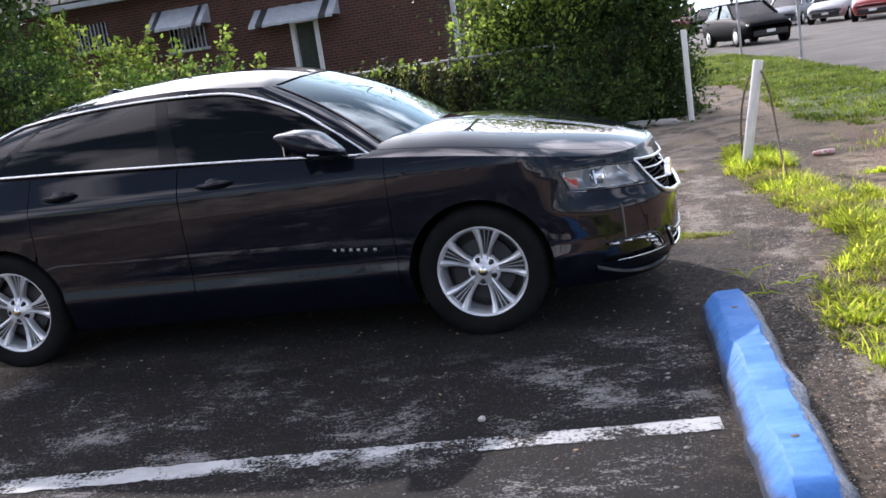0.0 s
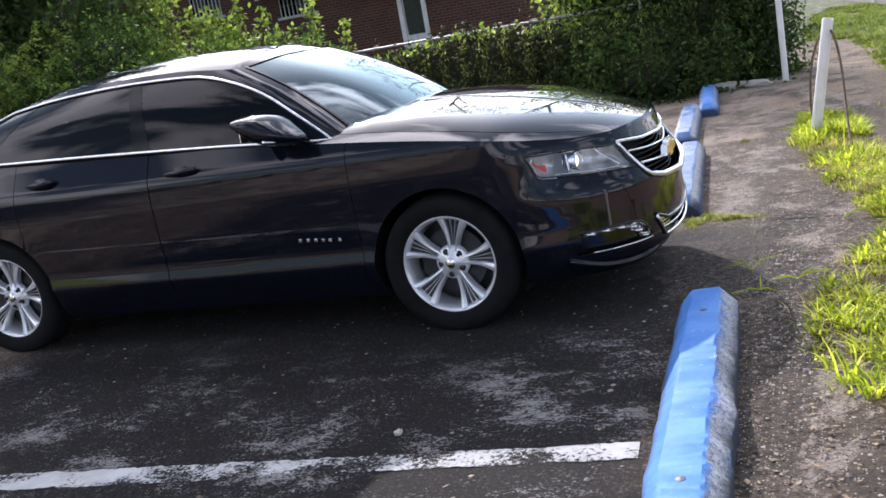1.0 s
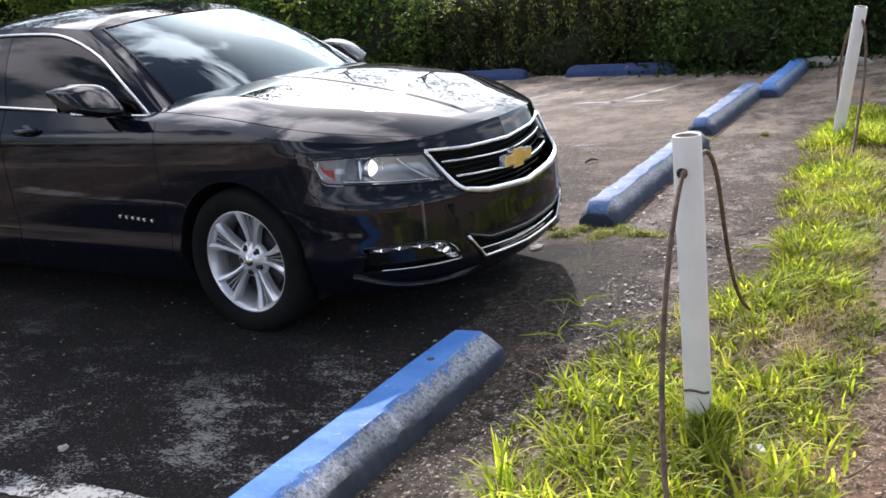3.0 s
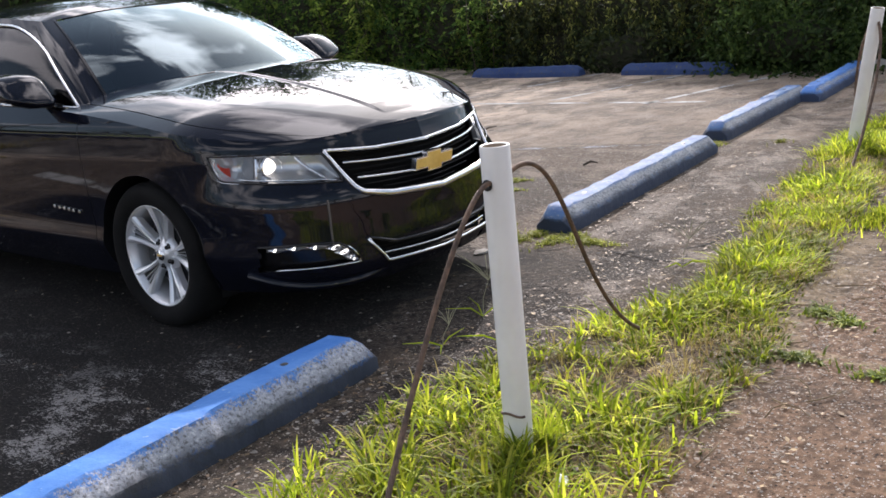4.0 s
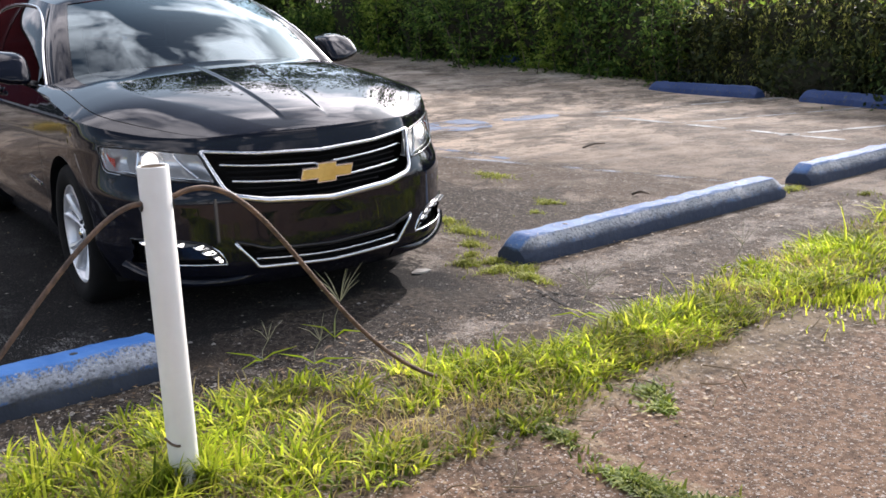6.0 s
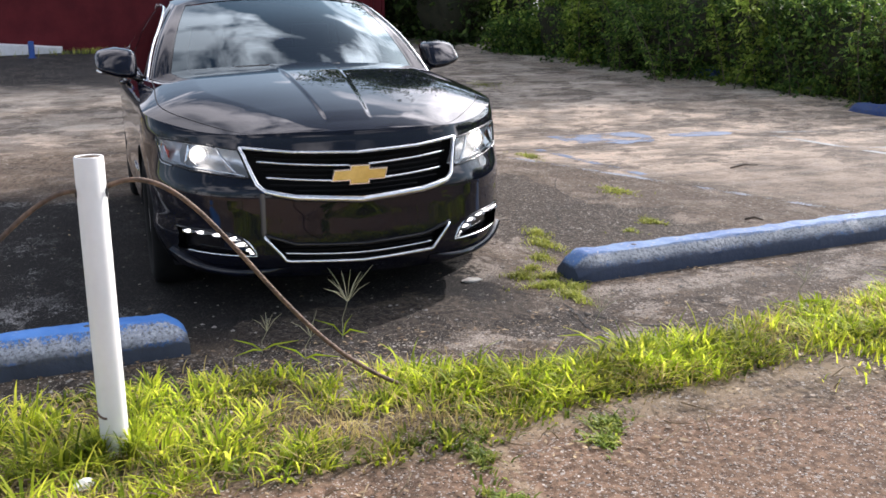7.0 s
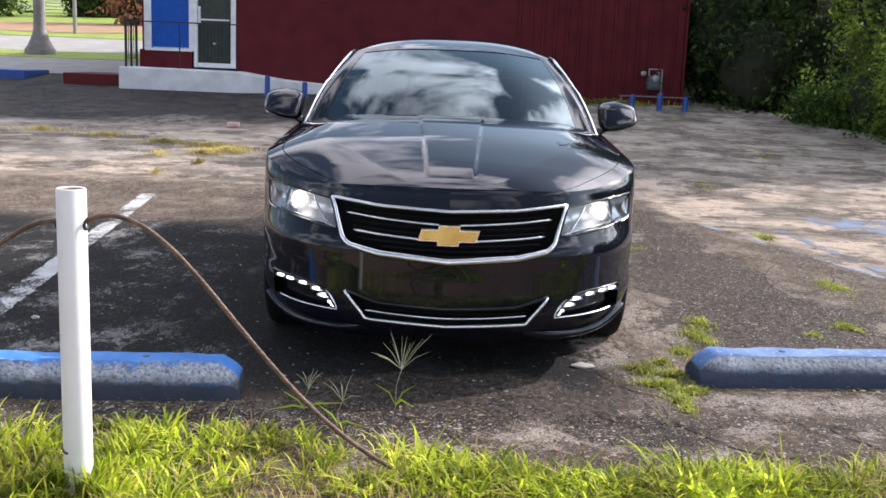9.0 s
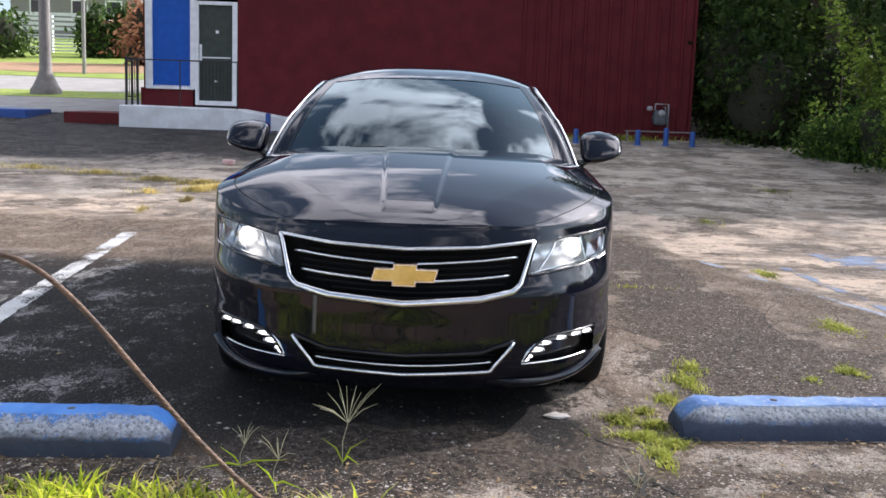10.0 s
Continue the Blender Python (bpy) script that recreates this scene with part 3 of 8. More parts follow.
M_STOPA = mat("bright_blue_paint_rubbed_at_the_edge", (0.045, 0.165, 0.46), (0.075, 0.22, 0.54), scale=5, fine=26, rough=0.7, spec=0.2, bump=0.35, c3=(0.20, 0.32, 0.52), spots=-0.05)
edge_worn(M_STOPA, (0.33, 0.34, 0.36), (0.050, 0.054, 0.064), 0.098, 0.085, False)
edge_worn(M_STOPW, (0.42, 0.44, 0.46), (0.030, 0.042, 0.075), 0.108, 0.080)
edge_worn(M_STOP, (0.33, 0.36, 0.41), (0.030, 0.045, 0.090), 0.110, 0.04)
# blue paint of the hedge stops, darkened in colour to stand for deep shade
M_STOPSHADE = mat("blue_paint_darkened_for_shade", (0.025, 0.060, 0.19), (0.045, 0.085, 0.22), scale=4, fine=30, rough=0.8, bump=0.4, c3=(0.10, 0.11, 0.12), spots=0.02)
wheel_stop((1.20, -0.84), (1.38, -3.10), M_STOPA, "bright blue painted concrete wheel stop, chipped along one edge", 0.255, 0.145, 0.009)
wheel_stop((0.80, 1.14), (0.545, 3.55), M_STOPW, "faded blue and grey concrete wheel stop by the saloon car")
wheel_stop((0.42, 3.98), (0.19, 6.25), M_STOPW, "faded pale blue concrete wheel stop, rubbed bare on top")
wheel_stop((0.40, 6.0), (0.16, 8.15), M_STOP, "blue painted concrete wheel stop by the bushes")
wheel_stop((-5.35, 8.25), (-3.6, 8.38), M_STOPSHADE, "blue wheel stop by the hedge, the hedge's shade put into its paint colour")
wheel_stop((-2.95, 8.42), (-1.4, 8.30), M_STOPSHADE, "blue wheel stop half hidden by the hedge, shade put into its paint colour")
wheel_stop((-10.4, 8.2), (-8.6, 8.35), M_STOPSHADE, "blue wheel stop by the hedge, the hedge's shade put into its paint colour")

# ---- painted bay lines ----
def paint_mat(name, c1, c2, wear):
    m = mat(name, c1, c2, rough=0.8, bump=0.2)
    n, l = nodes_of(m)
    out, p = n["Material Output"], n["Principled BSDF"]
    geo = n.new("ShaderNodeNewGeometry")
    t = n.new("ShaderNodeTexNoise")
    setin(t, Scale=58.0, Detail=7.0, Roughness=0.8)
    t2 = n.new("ShaderNodeTexNoise")
    setin(t2, Scale=3.0, Detail=3.0)
    l.new(geo.outputs["Position"], t.inputs["Vector"])
    l.new(geo.outputs["Position"], t2.inputs["Vector"])
    ad = n.new("ShaderNodeMath")
    ad.operation = "ADD"
    l.new(t.outputs["Fac"], ad.inputs[0])
    l.new(t2.outputs["Fac"], ad.inputs[1])
    r = n.new("ShaderNodeMapRange")
    r.inputs["From Min"].default_value, r.inputs["From Max"].default_value = wear - 0.05, wear + 0.02
    l.new(ad.outputs[0], r.inputs["Value"])
    tr = n.new("ShaderNodeBsdfTransparent")
    mx = n.new("ShaderNodeMixShader")
    l.new(r.outputs["Result"], mx.inputs[0])
    l.new(tr.outputs[0], mx.inputs[1])
    l.new(p.outputs[0], mx.inputs[2])
    l.new(mx.outputs[0], out.inputs["Surface"])
    return m


M_LINE = paint_mat("worn_white_line_paint", (0.56, 0.56, 0.55), (0.45, 0.45, 0.44), 0.955)
M_LINEWORN = paint_mat("flaking_white_line_paint", (0.56, 0.56, 0.55), (0.45, 0.45, 0.44), 1.02)


M_LINEOLD = paint_mat("almost_gone_line_paint", (0.30, 0.34, 0.42), (0.36, 0.38, 0.42), 1.05)


def painted_line(a, b, wide, label="worn white bay line painted on the asphalt", paint=M_LINE):
    a, b = Vector((*a, 0)), Vector((*b, 0))
    d = (b - a).normalized()
    s = Vector((-d.y, d.x, 0)) * wide / 2
    n = max(2, int((b - a).length / 0.02))
    V = []
    for i in range(n + 1):
        p = a + (b - a) * (i / n)
        for sg in (-1, 1):
            w = 1 + 0.14 * noise.noise(p * 9 + Vector((sg * 5, 0, 0))) + 0.20 * noise.noise(p * 37 + Vector((sg * 3, 1, 0)))
            q = p + s * sg * w
            V.append((q.x, q.y, float(ground_z(q.x)) + 0.004))
    tagged(pydata("bay_line", V, [f[::-1] for f in grid_faces(n + 1, 2)], paint), label, "road marking", "bay lines", "structure")


painted_line((1.13, -2.24), (-0.30, -2.405), 0.125, paint=M_LINEWORN)
painted_line((-0.30, -2.405), (-4.6, -2.90), 0.14)
painted_line((-0.58, 6.0), (-4.6, 5.75), 0.09, paint=M_LINEWORN)
painted_line((0.42, 3.86), (-4.2, 2.31), 0.075, "almost rubbed-out bay line on the asphalt", M_LINEOLD)
for bx in (-4.05, -2.6, -1.25):
    painted_line((bx, 5.85), (bx + 0.7, 8.7), 0.08, paint=M_LINEWORN)

# ---- posts with a steel rope ----
M_PVC = mat("white_plastic_pipe", (0.74, 0.73, 0.70), (0.66, 0.65, 0.62), scale=4, fine=40, rough=0.45, bump=0.06)
M_ROPE = mat("rusty_steel_rope", (0.075, 0.052, 0.040), (0.18, 0.115, 0.078), scale=30, fine=160, rough=0.7, metal=0.3, bump=0.2)


M_TIDE = mat("brown_stained_plastic", (0.30, 0.22, 0.15), (0.45, 0.38, 0.30), scale=20, rough=0.7)


def pipe_post(at, high, lean=(0, 0), label="", radius=0.044):
    po = thing("pipe_post", (*at, 0), 0, label, "post", "white posts along the verge")
    po.rotation_euler = (radians(lean[1]), radians(lean[0]), 0)
    prof = [(radius + 0.004, -0.05), (radius, 0.02), (radius, high - 0.004), (radius - 0.003, high), (radius - 0.008, high - 0.002), (radius - 0.008, high - 0.5)]
    v, f = lathe(prof, False, 28)
    pydata("pipe", v, f, M_PVC, po, True)
    # stained ring inside the cut top
    v, f = lathe([(radius - 0.0082, high - 0.06), (radius - 0.0082, high - 0.003)], False, 28)
    pydata("stained_rim", v, f, M_TIDE, po, True)
    return po


post_1 = pipe_post((2.22, -1.15), 0.965, (0, 0), "upright white plastic pipe post in long grass")
for ang in (85, -95):
    v, f = lathe([(0.017, 0.0), (0.017, 0.0465), (0.010, 0.0475), (0.0, 0.040)], False, 14)
    tm = pose(0, 0, 0.855, 0, 90, ang)
    pydata("rope_hole", [tm @ Vector(p) for p in v], f, M_BLACK, post_1)
tv, tf = tube([(0.046 * math.cos(a), 0.046 * math.sin(a), 0.145 + 0.006 * math.sin(3 * a)) for a in np.linspace(-2.6, -0.4, 14)], 0.004, 6)
pydata("wire_tie", tv, tf, M_ROPE, post_1)
pipe_post((1.545, 3.82), 0.99, (10.5, 3.5), "leaning white plastic pipe post with a rope through it")
pipe_post((1.08, 8.6), 1.25, (0, 0), "weathered white fence post beside the big bush", 0.04)


def bez(p, n):
    p = [Vector(q) for q in p]
    return [(1 - t) ** 3 * p[0] + 3 * t * (1 - t) ** 2 * p[1] + 3 * t * t * (1 - t) * p[2] + t ** 3 * p[3] for t in map(float, np.linspace(0, 1, n))]


def rope(points, radius, label):
    """Twisted rope: strands laid round the line of points."""
    P = points
    V, F = [], []
    n = len(P)
    for st in range(5):
        pts = []
        for i, p in enumerate(P):
            d = (P[min(i + 1, n - 1)] - P[max(i - 1, 0)]).normalized()
            s = d.cross(Vector((0.3, 0.2, 1))).normalized()
            t = s.cross(d)
            a = i * 0.62 + st * 2 * math.pi / 5
            pts.append(p + (s * math.cos(a) + t * math.sin(a)) * radius * 0.55)
        v, f = tube(pts, radius * 0.52, 5)
        F += [tuple(len(V) + k for k in q) for q in f]
        V += v
    return tagged(pydata("steel_rope", V, F, M_ROPE, None, True), label, "rope", "ropes through the posts")


rope(bez([(2.22, -1.13, 0.855), (2.25, -0.835, 1.043), (2.115, -0.66, 0.326), (2.088, -0.166, 0.06)], 150), 0.0077, "rusty twisted steel rope arching from the post into the grass")
rope(bez([(2.22, -1.17, 0.855), (2.27, -1.36, 0.943), (2.26, -1.705, 0.303), (2.553, -2.194, 0.10)], 130), 0.0076, "rusty twisted steel rope drooping from the post to the verge")
rope(bez([(1.735, 3.74, 0.88), (1.83, 3.62, 0.70), (1.79, 3.36, 0.26), (1.83, 2.95, 0.04)], 90), 0.010, "dark steel rope hanging from the leaning post")
rope(bez([(1.69, 3.80, 0.88), (1.57, 3.86, 0.78), (1.50, 3.90, 0.38), (1.54, 3.95, 0.03)], 90), 0.010, "dark steel rope hanging from the leaning post")


# ---- the parked saloon car ----
OUT = [(0.985, 0), (0.973, 0.22), (0.935, 0.42), (0.852, 0.60), (0.695, 0.76), (0.475, 0.876), (0.25, 0.911), (-0.1, 0.918), (-0.6, 0.925),
       (-1.6, 0.932), (-2.5, 0.928), (-3.1, 0.905), (-3.6, 0.85), (-3.9, 0.74), (-4.05, 0.5), (-4.11, 0)]
OUT_FINE = mirrored(OUT, 15 * 40 + 1, 1)
NOSE_Z = smooth([0.15, 0.20, 0.26, 0.33, 0.45, 0.53, 0.585, 0.605, 0.66, 0.70, 0.76, 0.80, 0.845, 0.90], [-0.10, -0.045, -0.005, 0.004, 0.006, 0.006, 0.003, -0.003, -0.034, -0.055, -0.080, -0.094, -0.112, -0.20])
SIDE_Z = ([0.15, 0.20, 0.30, 0.37, 0.45, 0.60, 0.78, 0.90, 0.935, 1.0, 1.07, 1.13], [-0.13, -0.08, -0.030, -0.002, -0.014, -0.003, 0.002, -0.003, -0.012, -0.045, -0.08, -0.105])
TOP_S = smooth(list(range(16)), [0.845, 0.844, 0.841, 0.838, 0.848, 0.880, 0.917, 0.957, 1.0, 1.066, 1.108, 1.124, 1.13, 1.12, 1.10, 1.09])
BOT_S = smooth([0, 3, 5, 6, 8, 11, 12, 15], [0.175, 0.18, 0.20, 0.20, 0.185, 0.20, 0.25, 0.27])
WHEEL_X, AXLE_Z, ARCH_R = (0.0, -2.837), 0.335, 0.385


def skin(s, z, off=0.0, side=1):
    """Point of the car's outer skin: s runs from the nose (0) round the flank to the tail (15)."""
    def flat(q):
        q = min(max(q, 0.0), 15.0)
        i = q * 40
        k = min(int(i), 599)
        return OUT_FINE[k] + (OUT_FINE[k + 1] - OUT_FINE[k]) * (i - k)
    p = flat(s)
    d = flat(s + 0.05) - flat(s - 0.05)
    n = np.array([-d[1], d[0]]) * -1
    n = n / (np.linalg.norm(n) + 1e-9)
    wf = min(max((p[0] - 0.25) / 0.6, 0), 1)
    wf = wf * wf * (3 - 2 * wf)
    wr = min(max((-3.3 - p[0]) / 0.7, 0), 1)
    ins = np.interp(z, *SIDE_Z) * (1 - wf) + np.interp(z, *NOSE_Z) * wf
    if wr > 0:
        ins = ins * (1 - wr) + wr * np.interp(z, [0.2, 0.4, 0.7, 1.0, 1.13], [-0.1, 0, 0.02, -0.02, -0.05])
    q = p + n * (ins + off)
    # the nose is faintly peaked along the middle above the bumper
    peak = 0.011 * math.exp(-max(q[1], 0.0) / 0.11) * min(max((z - 0.46) / 0.08, 0), 1) * (s < 3)
    return Vector((q[0] + peak, side * max(q[1], 0.0), z))


def s_at(x=None, y=None):
    """Where the outline has this x (flank) or this y (front)."""
    if y is not None:
        k = int(np.argmin(np.abs(OUT_FINE[:220, 1] - abs(y))))
        return k / 40
    return int(np.argmin(np.abs(OUT_FINE[:, 0] - x))) / 40


def front(y, z, off=0.0):
    return skin(s_at(y=y), z, off, -1 if y < 0 else 1)


GR_TOP = ([0, 0.3, 0.555], [0.748, 0.758, 0.782])
GR_BOT = ([0, 0.3, 0.43, 0.46, 0.555], [0.538, 0.560, 0.590, 0.615, 0.778])
LG_TOP = ([0, 0.3, 0.44], [0.330, 0.345, 0.392])
LG_BOT = ([0, 0.35, 0.44], [0.252, 0.270, 0.390])
HL_TOP = ([2.44, 2.78, 4.0, 5.06], [0.662, 0.770, 0.794, 0.808])
HL_BOT = ([2.44, 4.0, 4.86, 5.06], [0.650, 0.676, 0.702, 0.80])
FOG_TOP = ([0.485, 0.52, 0.565, 0.65, 0.80], [0.312, 0.368, 0.398, 0.410, 0.412])
FOG_BOT = ([0.485, 0.80], [0.296, 0.300])


def opening(s, y, z):
    """Which opening of the front end this spot of the skin falls into."""
    y = abs(y)
    if s < 3 and y < 0.555 and np.interp(y, *GR_BOT) < z < np.interp(y, *GR_TOP):
        return "grille"
    if s < 3 and y < 0.44 and np.interp(y, *LG_BOT) < z < np.interp(y, *LG_TOP):
        return "lower"
    if 2.44 < s < 5.06 and np.interp(s, *HL_BOT) < z < np.interp(s, *HL_TOP):
        return "lamp"
    if s < 6 and 0.485 < y < 0.80 and np.interp(y, *FOG_BOT) < z < np.interp(y, *FOG_TOP):
        return "fog"
    return ""


def car_columns():
    cols = list(np.linspace(0, 5.2, 105)) + list(np.linspace(5.2, 8, 64)[1:]) + list(np.linspace(8, 11.2, 80)[1:]) + list(np.linspace(11.2, 15, 40)[1:])
    for x in (-0.43, -1.63, -2.58):
        s = s_at(x=x)
        cols = [c for c in cols if abs(c - s) > 0.022] + [s - 0.003, s + 0.003]
    return sorted(cols)


def car_rows(s):
    zb, zt = np.interp(s, *BOT_S), np.interp(s, *TOP_S)
    return list(np.linspace(zb, 0.30, 7)[:-1]) + list(np.linspace(0.30, zt, 44))


def build_car():
    car = thing("car", (0, 0, 0), 0, "glossy black four-door saloon car with chrome trim, parked on worn asphalt", "car")
    cols = car_columns()
    nr = 50
    seams = [s_at(x=x) for x in (-0.43, -1.63, -2.58)]
    for side in (-1, 1):
        P = [[skin(s, z, 0, side) for z in car_rows(s)] for s in cols]
        groups = {}
        cut, kept = set(), set()
        region = {}
        for j in range(len(cols) - 1):
            sm = (cols[j] + cols[j + 1]) / 2
            for i in range(nr - 1):
                c = (P[j][i] + P[j][i + 1] + P[j + 1][i] + P[j + 1][i + 1]) / 4
                quad = ((j, i), (j + 1, i), (j + 1, i + 1), (j, i + 1))
                if abs(c.y) > 0.5 and any((P[a][b].x - w) ** 2 + (P[a][b].z - AXLE_Z) ** 2 < ARCH_R ** 2 for w in WHEEL_X for a, b in quad):
                    cut.update(quad)
                    continue
                if opening(sm, c.y, c.z):
                    continue
                if any(abs(sm - q) < 0.0025 for q in seams) and c.z > 0.30:
                    continue
                if c.z < 0.30 and c.x < -0.4 and c.x > -2.5:
                    g = "sill"
                elif -1.63 < c.x < -0.43:
                    g = "front_door"
                elif -2.58 < c.x <= -1.63 and c.z > 0.3:
                    g = "rear_door"
                elif c.x <= -2.58:
                    g = "rear_quarter"
                elif c.x > 0.42 and c.z < np.interp(sm, [0, 2.6, 5.3], [0.9, 0.80, 0.79]):
                    g = "bumper"
                else:
                    g = "fender"
                region[(j, i)] = (g, quad)
                kept.update(quad)
        for (j, i) in cut & kept:
            p = P[j][i]
            w = min(WHEEL_X, key=lambda a: abs(a - p.x))
            d = Vector((p.x - w, 0, p.z - AXLE_Z))
            if d.length > 1e-4:
                d = d.normalized() * ARCH_R
                P[j][i] = Vector((w + d.x, p.y, AXLE_Z + d.z))
        for (g, quad) in region.values():
            groups.setdefault(g, []).append(quad)
        for g, quads in groups.items():
            ids, V, F = {}, [], []
            for quad in quads:
                f = []
                for k in quad:
                    if k not in ids:
                        ids[k] = len(V)
                        V.append(P[k[0]][k[1]])
                    f.append(ids[k])
                F.append(f if side < 0 else f[::-1])
            ob = pydata(g, V, F, M_PAINT, car, True)
            if g in ("front_door", "rear_door"):
                hx = -1.40 if g == "front_door" else -2.36
                hz = 0.955 if g == "front_door" else 0.985
                sk = skin(s_at(x=hx), hz, 0.0, side)
                hv, hf = tube([sk + Vector((t * 0.10, side * (0.012 + 0.022 * (1 - t * t)), 0.006 * t)) for t in np.linspace(-1, 1, 9)], [0.011 + 0.006 * (1 - t * t) for t in np.linspace(-1, 1, 9)], 8)
                pydata("handle", hv, hf, M_PAINT, ob, True)
                bm = bmesh.new()
                bmesh.ops.create_uvsphere(bm, u_segments=16, v_segments=8, radius=1)
                bmesh.ops.transform(bm, matrix=Matrix.Translation(sk + Vector((0, side * 0.002, 0))) @ Matrix.Diagonal((0.062, 0.008, 0.032, 1)), verts=bm.verts)
                part("handle_cup", bm, M_GLOSSB, ob, smooth=True)
            if g == "front_door":
                for k in range(6):
                    b = skin(s_at(x=-0.78 + 0.046 * k), 0.530 - 0.003 * k, 0.004, side)
                    boxed("badge_bar", M_CHROME, ob, b.x - 0.009, b.x + 0.009, b.y - 0.004, b.y + 0.004, b.z - 0.008, b.z + 0.008, 0.002)
        # dark shell behind the gaps
        Q = [[skin(s, z, -0.02, side) for z in car_rows(s)] for s in cols]
        ids, V, F = {}, [], []
        for j in range(0, len(cols) - 1):
            for i in range(nr - 1):
                c = (Q[j][i] + Q[j + 1][i + 1]) / 2
                if any((c.x - w) ** 2 + (c.z - AXLE_Z) ** 2 < (ARCH_R + 0.03) ** 2 for w in WHEEL_X) or opening((cols[j] + cols[j + 1]) / 2, c.y, c.z):
                    continue
                f = []
                for k in ((j, i), (j + 1, i), (j + 1, i + 1), (j, i + 1)):
                    if k not in ids:
                        ids[k] = len(V)
                        V.append(Q[k[0]][k[1]])
                    f.append(ids[k])
                F.append(f if side < 0 else f[::-1])
        pydata("inner_shell", V, F, M_BLACK, car)
        # wheel housings
        for w in WHEEL_X:
            V = []
            arc = [math.radians(a) for a in range(-28, 209, 6)]
            for a in arc:
                x, z = w + ARCH_R * math.cos(a), AXLE_Z + ARCH_R * math.sin(a)
                yo = abs(skin(s_at(x=x), max(z, 0.18)).y)
                V += [(x, side * (yo + 0.001), z), (w + (ARCH_R + 0.008) * math.cos(a), side * (yo - 0.03), AXLE_Z + (ARCH_R + 0.008) * math.sin(a)), (w + (ARCH_R + 0.01) * math.cos(a), side * 0.52, AXLE_Z + (ARCH_R + 0.01) * math.sin(a))]
            F = grid_faces(len(arc), 3)
            V.append((w, side * 0.52, AXLE_Z))
            F += [(3 * i + 2, 3 * i + 5, len(V) - 1) for i in range(len(arc) - 1)]
            pydata("wheel_housing", V, F, M_BLACK, car, True)

    # bonnet, cowl and boot lid: stretched between the skin's upper edge and the centre line
    CROWN = smooth([-0.36, -0.1, 0.1, 0.3, 0.5, 0.65, 0.78, 0.85, 0.89], [1.098, 1.080, 1.050, 1.014, 0.969, 0.929, 0.886, 0.857, 0.838])
    SPINE = smooth([0, 1, 2, 3, 4, 5, 6, 7, 8.0], [0.884, 0.868, 0.828, 0.74, 0.59, 0.41, 0.20, -0.07, -0.33])
    RIM = np.array([tuple(skin(s, float(np.interp(s, *TOP_S)), 0, 1)) for s in np.linspace(0, 8.6, 345)])
    RIM = RIM[np.argsort(RIM[:, 0])]

    def bonnet_height(x, y):
        """Flat-crowned middle panel with two raised creases, falling away to the wings beyond an outer crease."""
        ye, ze = np.interp(x, RIM[:, 0], RIM[:, 1]), np.interp(x, RIM[:, 0], RIM[:, 2])
        mid = np.interp(x, *CROWN)
        k = min(max((x - 0.1) / 0.75, 0), 1)
        yc = ye * (0.68 - 0.20 * k * k * (3 - 2 * k))
        low = min(0.085 * ye * ye, max(mid - ze, 0.0) * 0.5)
        fall = max(mid - low - ze, 0.0)
        u = y / (ye + 1e-6)
        q = min(max((y - yc) / (ye - yc + 1e-6), 0), 1)
        z = mid - low * u * u - fall * (0.30 * q + 0.70 * q * q)
        ridge = 0.106 + 0.064 * (0.78 - x)
        fade = min(max((0.80 - x) / 0.10, 0), 1) * min(max((x + 0.40) / 0.12, 0), 1)
        e = min(max((ridge + 0.013 - y) / 0.026, 0), 1)
        return z + 0.0055 * fade * e * e * (3 - 2 * e)

    def gap_at(s):
        k = min(max((s - 2.2) / 2.0, 0), 1)
        return 0.972 - 0.062 * k * k * (3 - 2 * k)

    def bonnet_xy(s, r):
        e = skin(s, float(np.interp(s, *TOP_S)), 0, 1)
        sx = np.interp(s, *SPINE)
        return sx + (e.x - sx) * r, e.y * r

    def bonnet_point(s, r, side):
        x, y = bonnet_xy(s, r * gap_at(s))
        return Vector((x, side * y, bonnet_height(x, y)))

    def wing_point(s, r, side):
        x, y = bonnet_xy(s, 1 - (1 - r) * (1 - gap_at(s) - 0.006))
        return Vector((x, side * y, bonnet_height(x, y)))

    def gap_point(s, r, side):
        x, y = bonnet_xy(s, gap_at(s) - 0.012 + 0.03 * r)
        return Vector((x, side * y, bonnet_height(x, y) - 0.006))

    def cap(name, svals, rvals, fn, smooth=True, material=M_PAINT):
        V, F = [], []
        for side in (-1, 1):
            base = len(V)
            for s in svals:
                for r in rvals:
                    V.append(fn(s, r, side))
            f = grid_faces(len(svals), len(rvals))
            F += [tuple(base + k for k in (q[::-1] if side > 0 else q)) for q in f]
        me = bpy.data.meshes.new(name)
        me.from_pydata([tuple(v) for v in V], [], F)
        bm = bmesh.new()
        bm.from_mesh(me)
        bmesh.ops.remove_doubles(bm, verts=bm.verts, dist=0.0008)
        bmesh.ops.recalc_face_normals(bm, faces=bm.faces)
        bpy.data.meshes.remove(me)
        return part(name, bm, material, car, smooth=smooth)

    sv = list(np.linspace(0.0, 3, 50)) + list(np.linspace(3, 8, 90)[1:])
    cap("bonnet", sv, list(np.linspace(0, 0.30, 46)) + list(np.linspace(0.30, 1.0, 70)[1:]), bonnet_point)
    cap("fender_top", sv, list(np.linspace(0, 1.0, 9)), wing_point)
    cap("bonnet_gap", sv, [0.0, 0.5, 1.0], gap_point, material=M_BLACK)
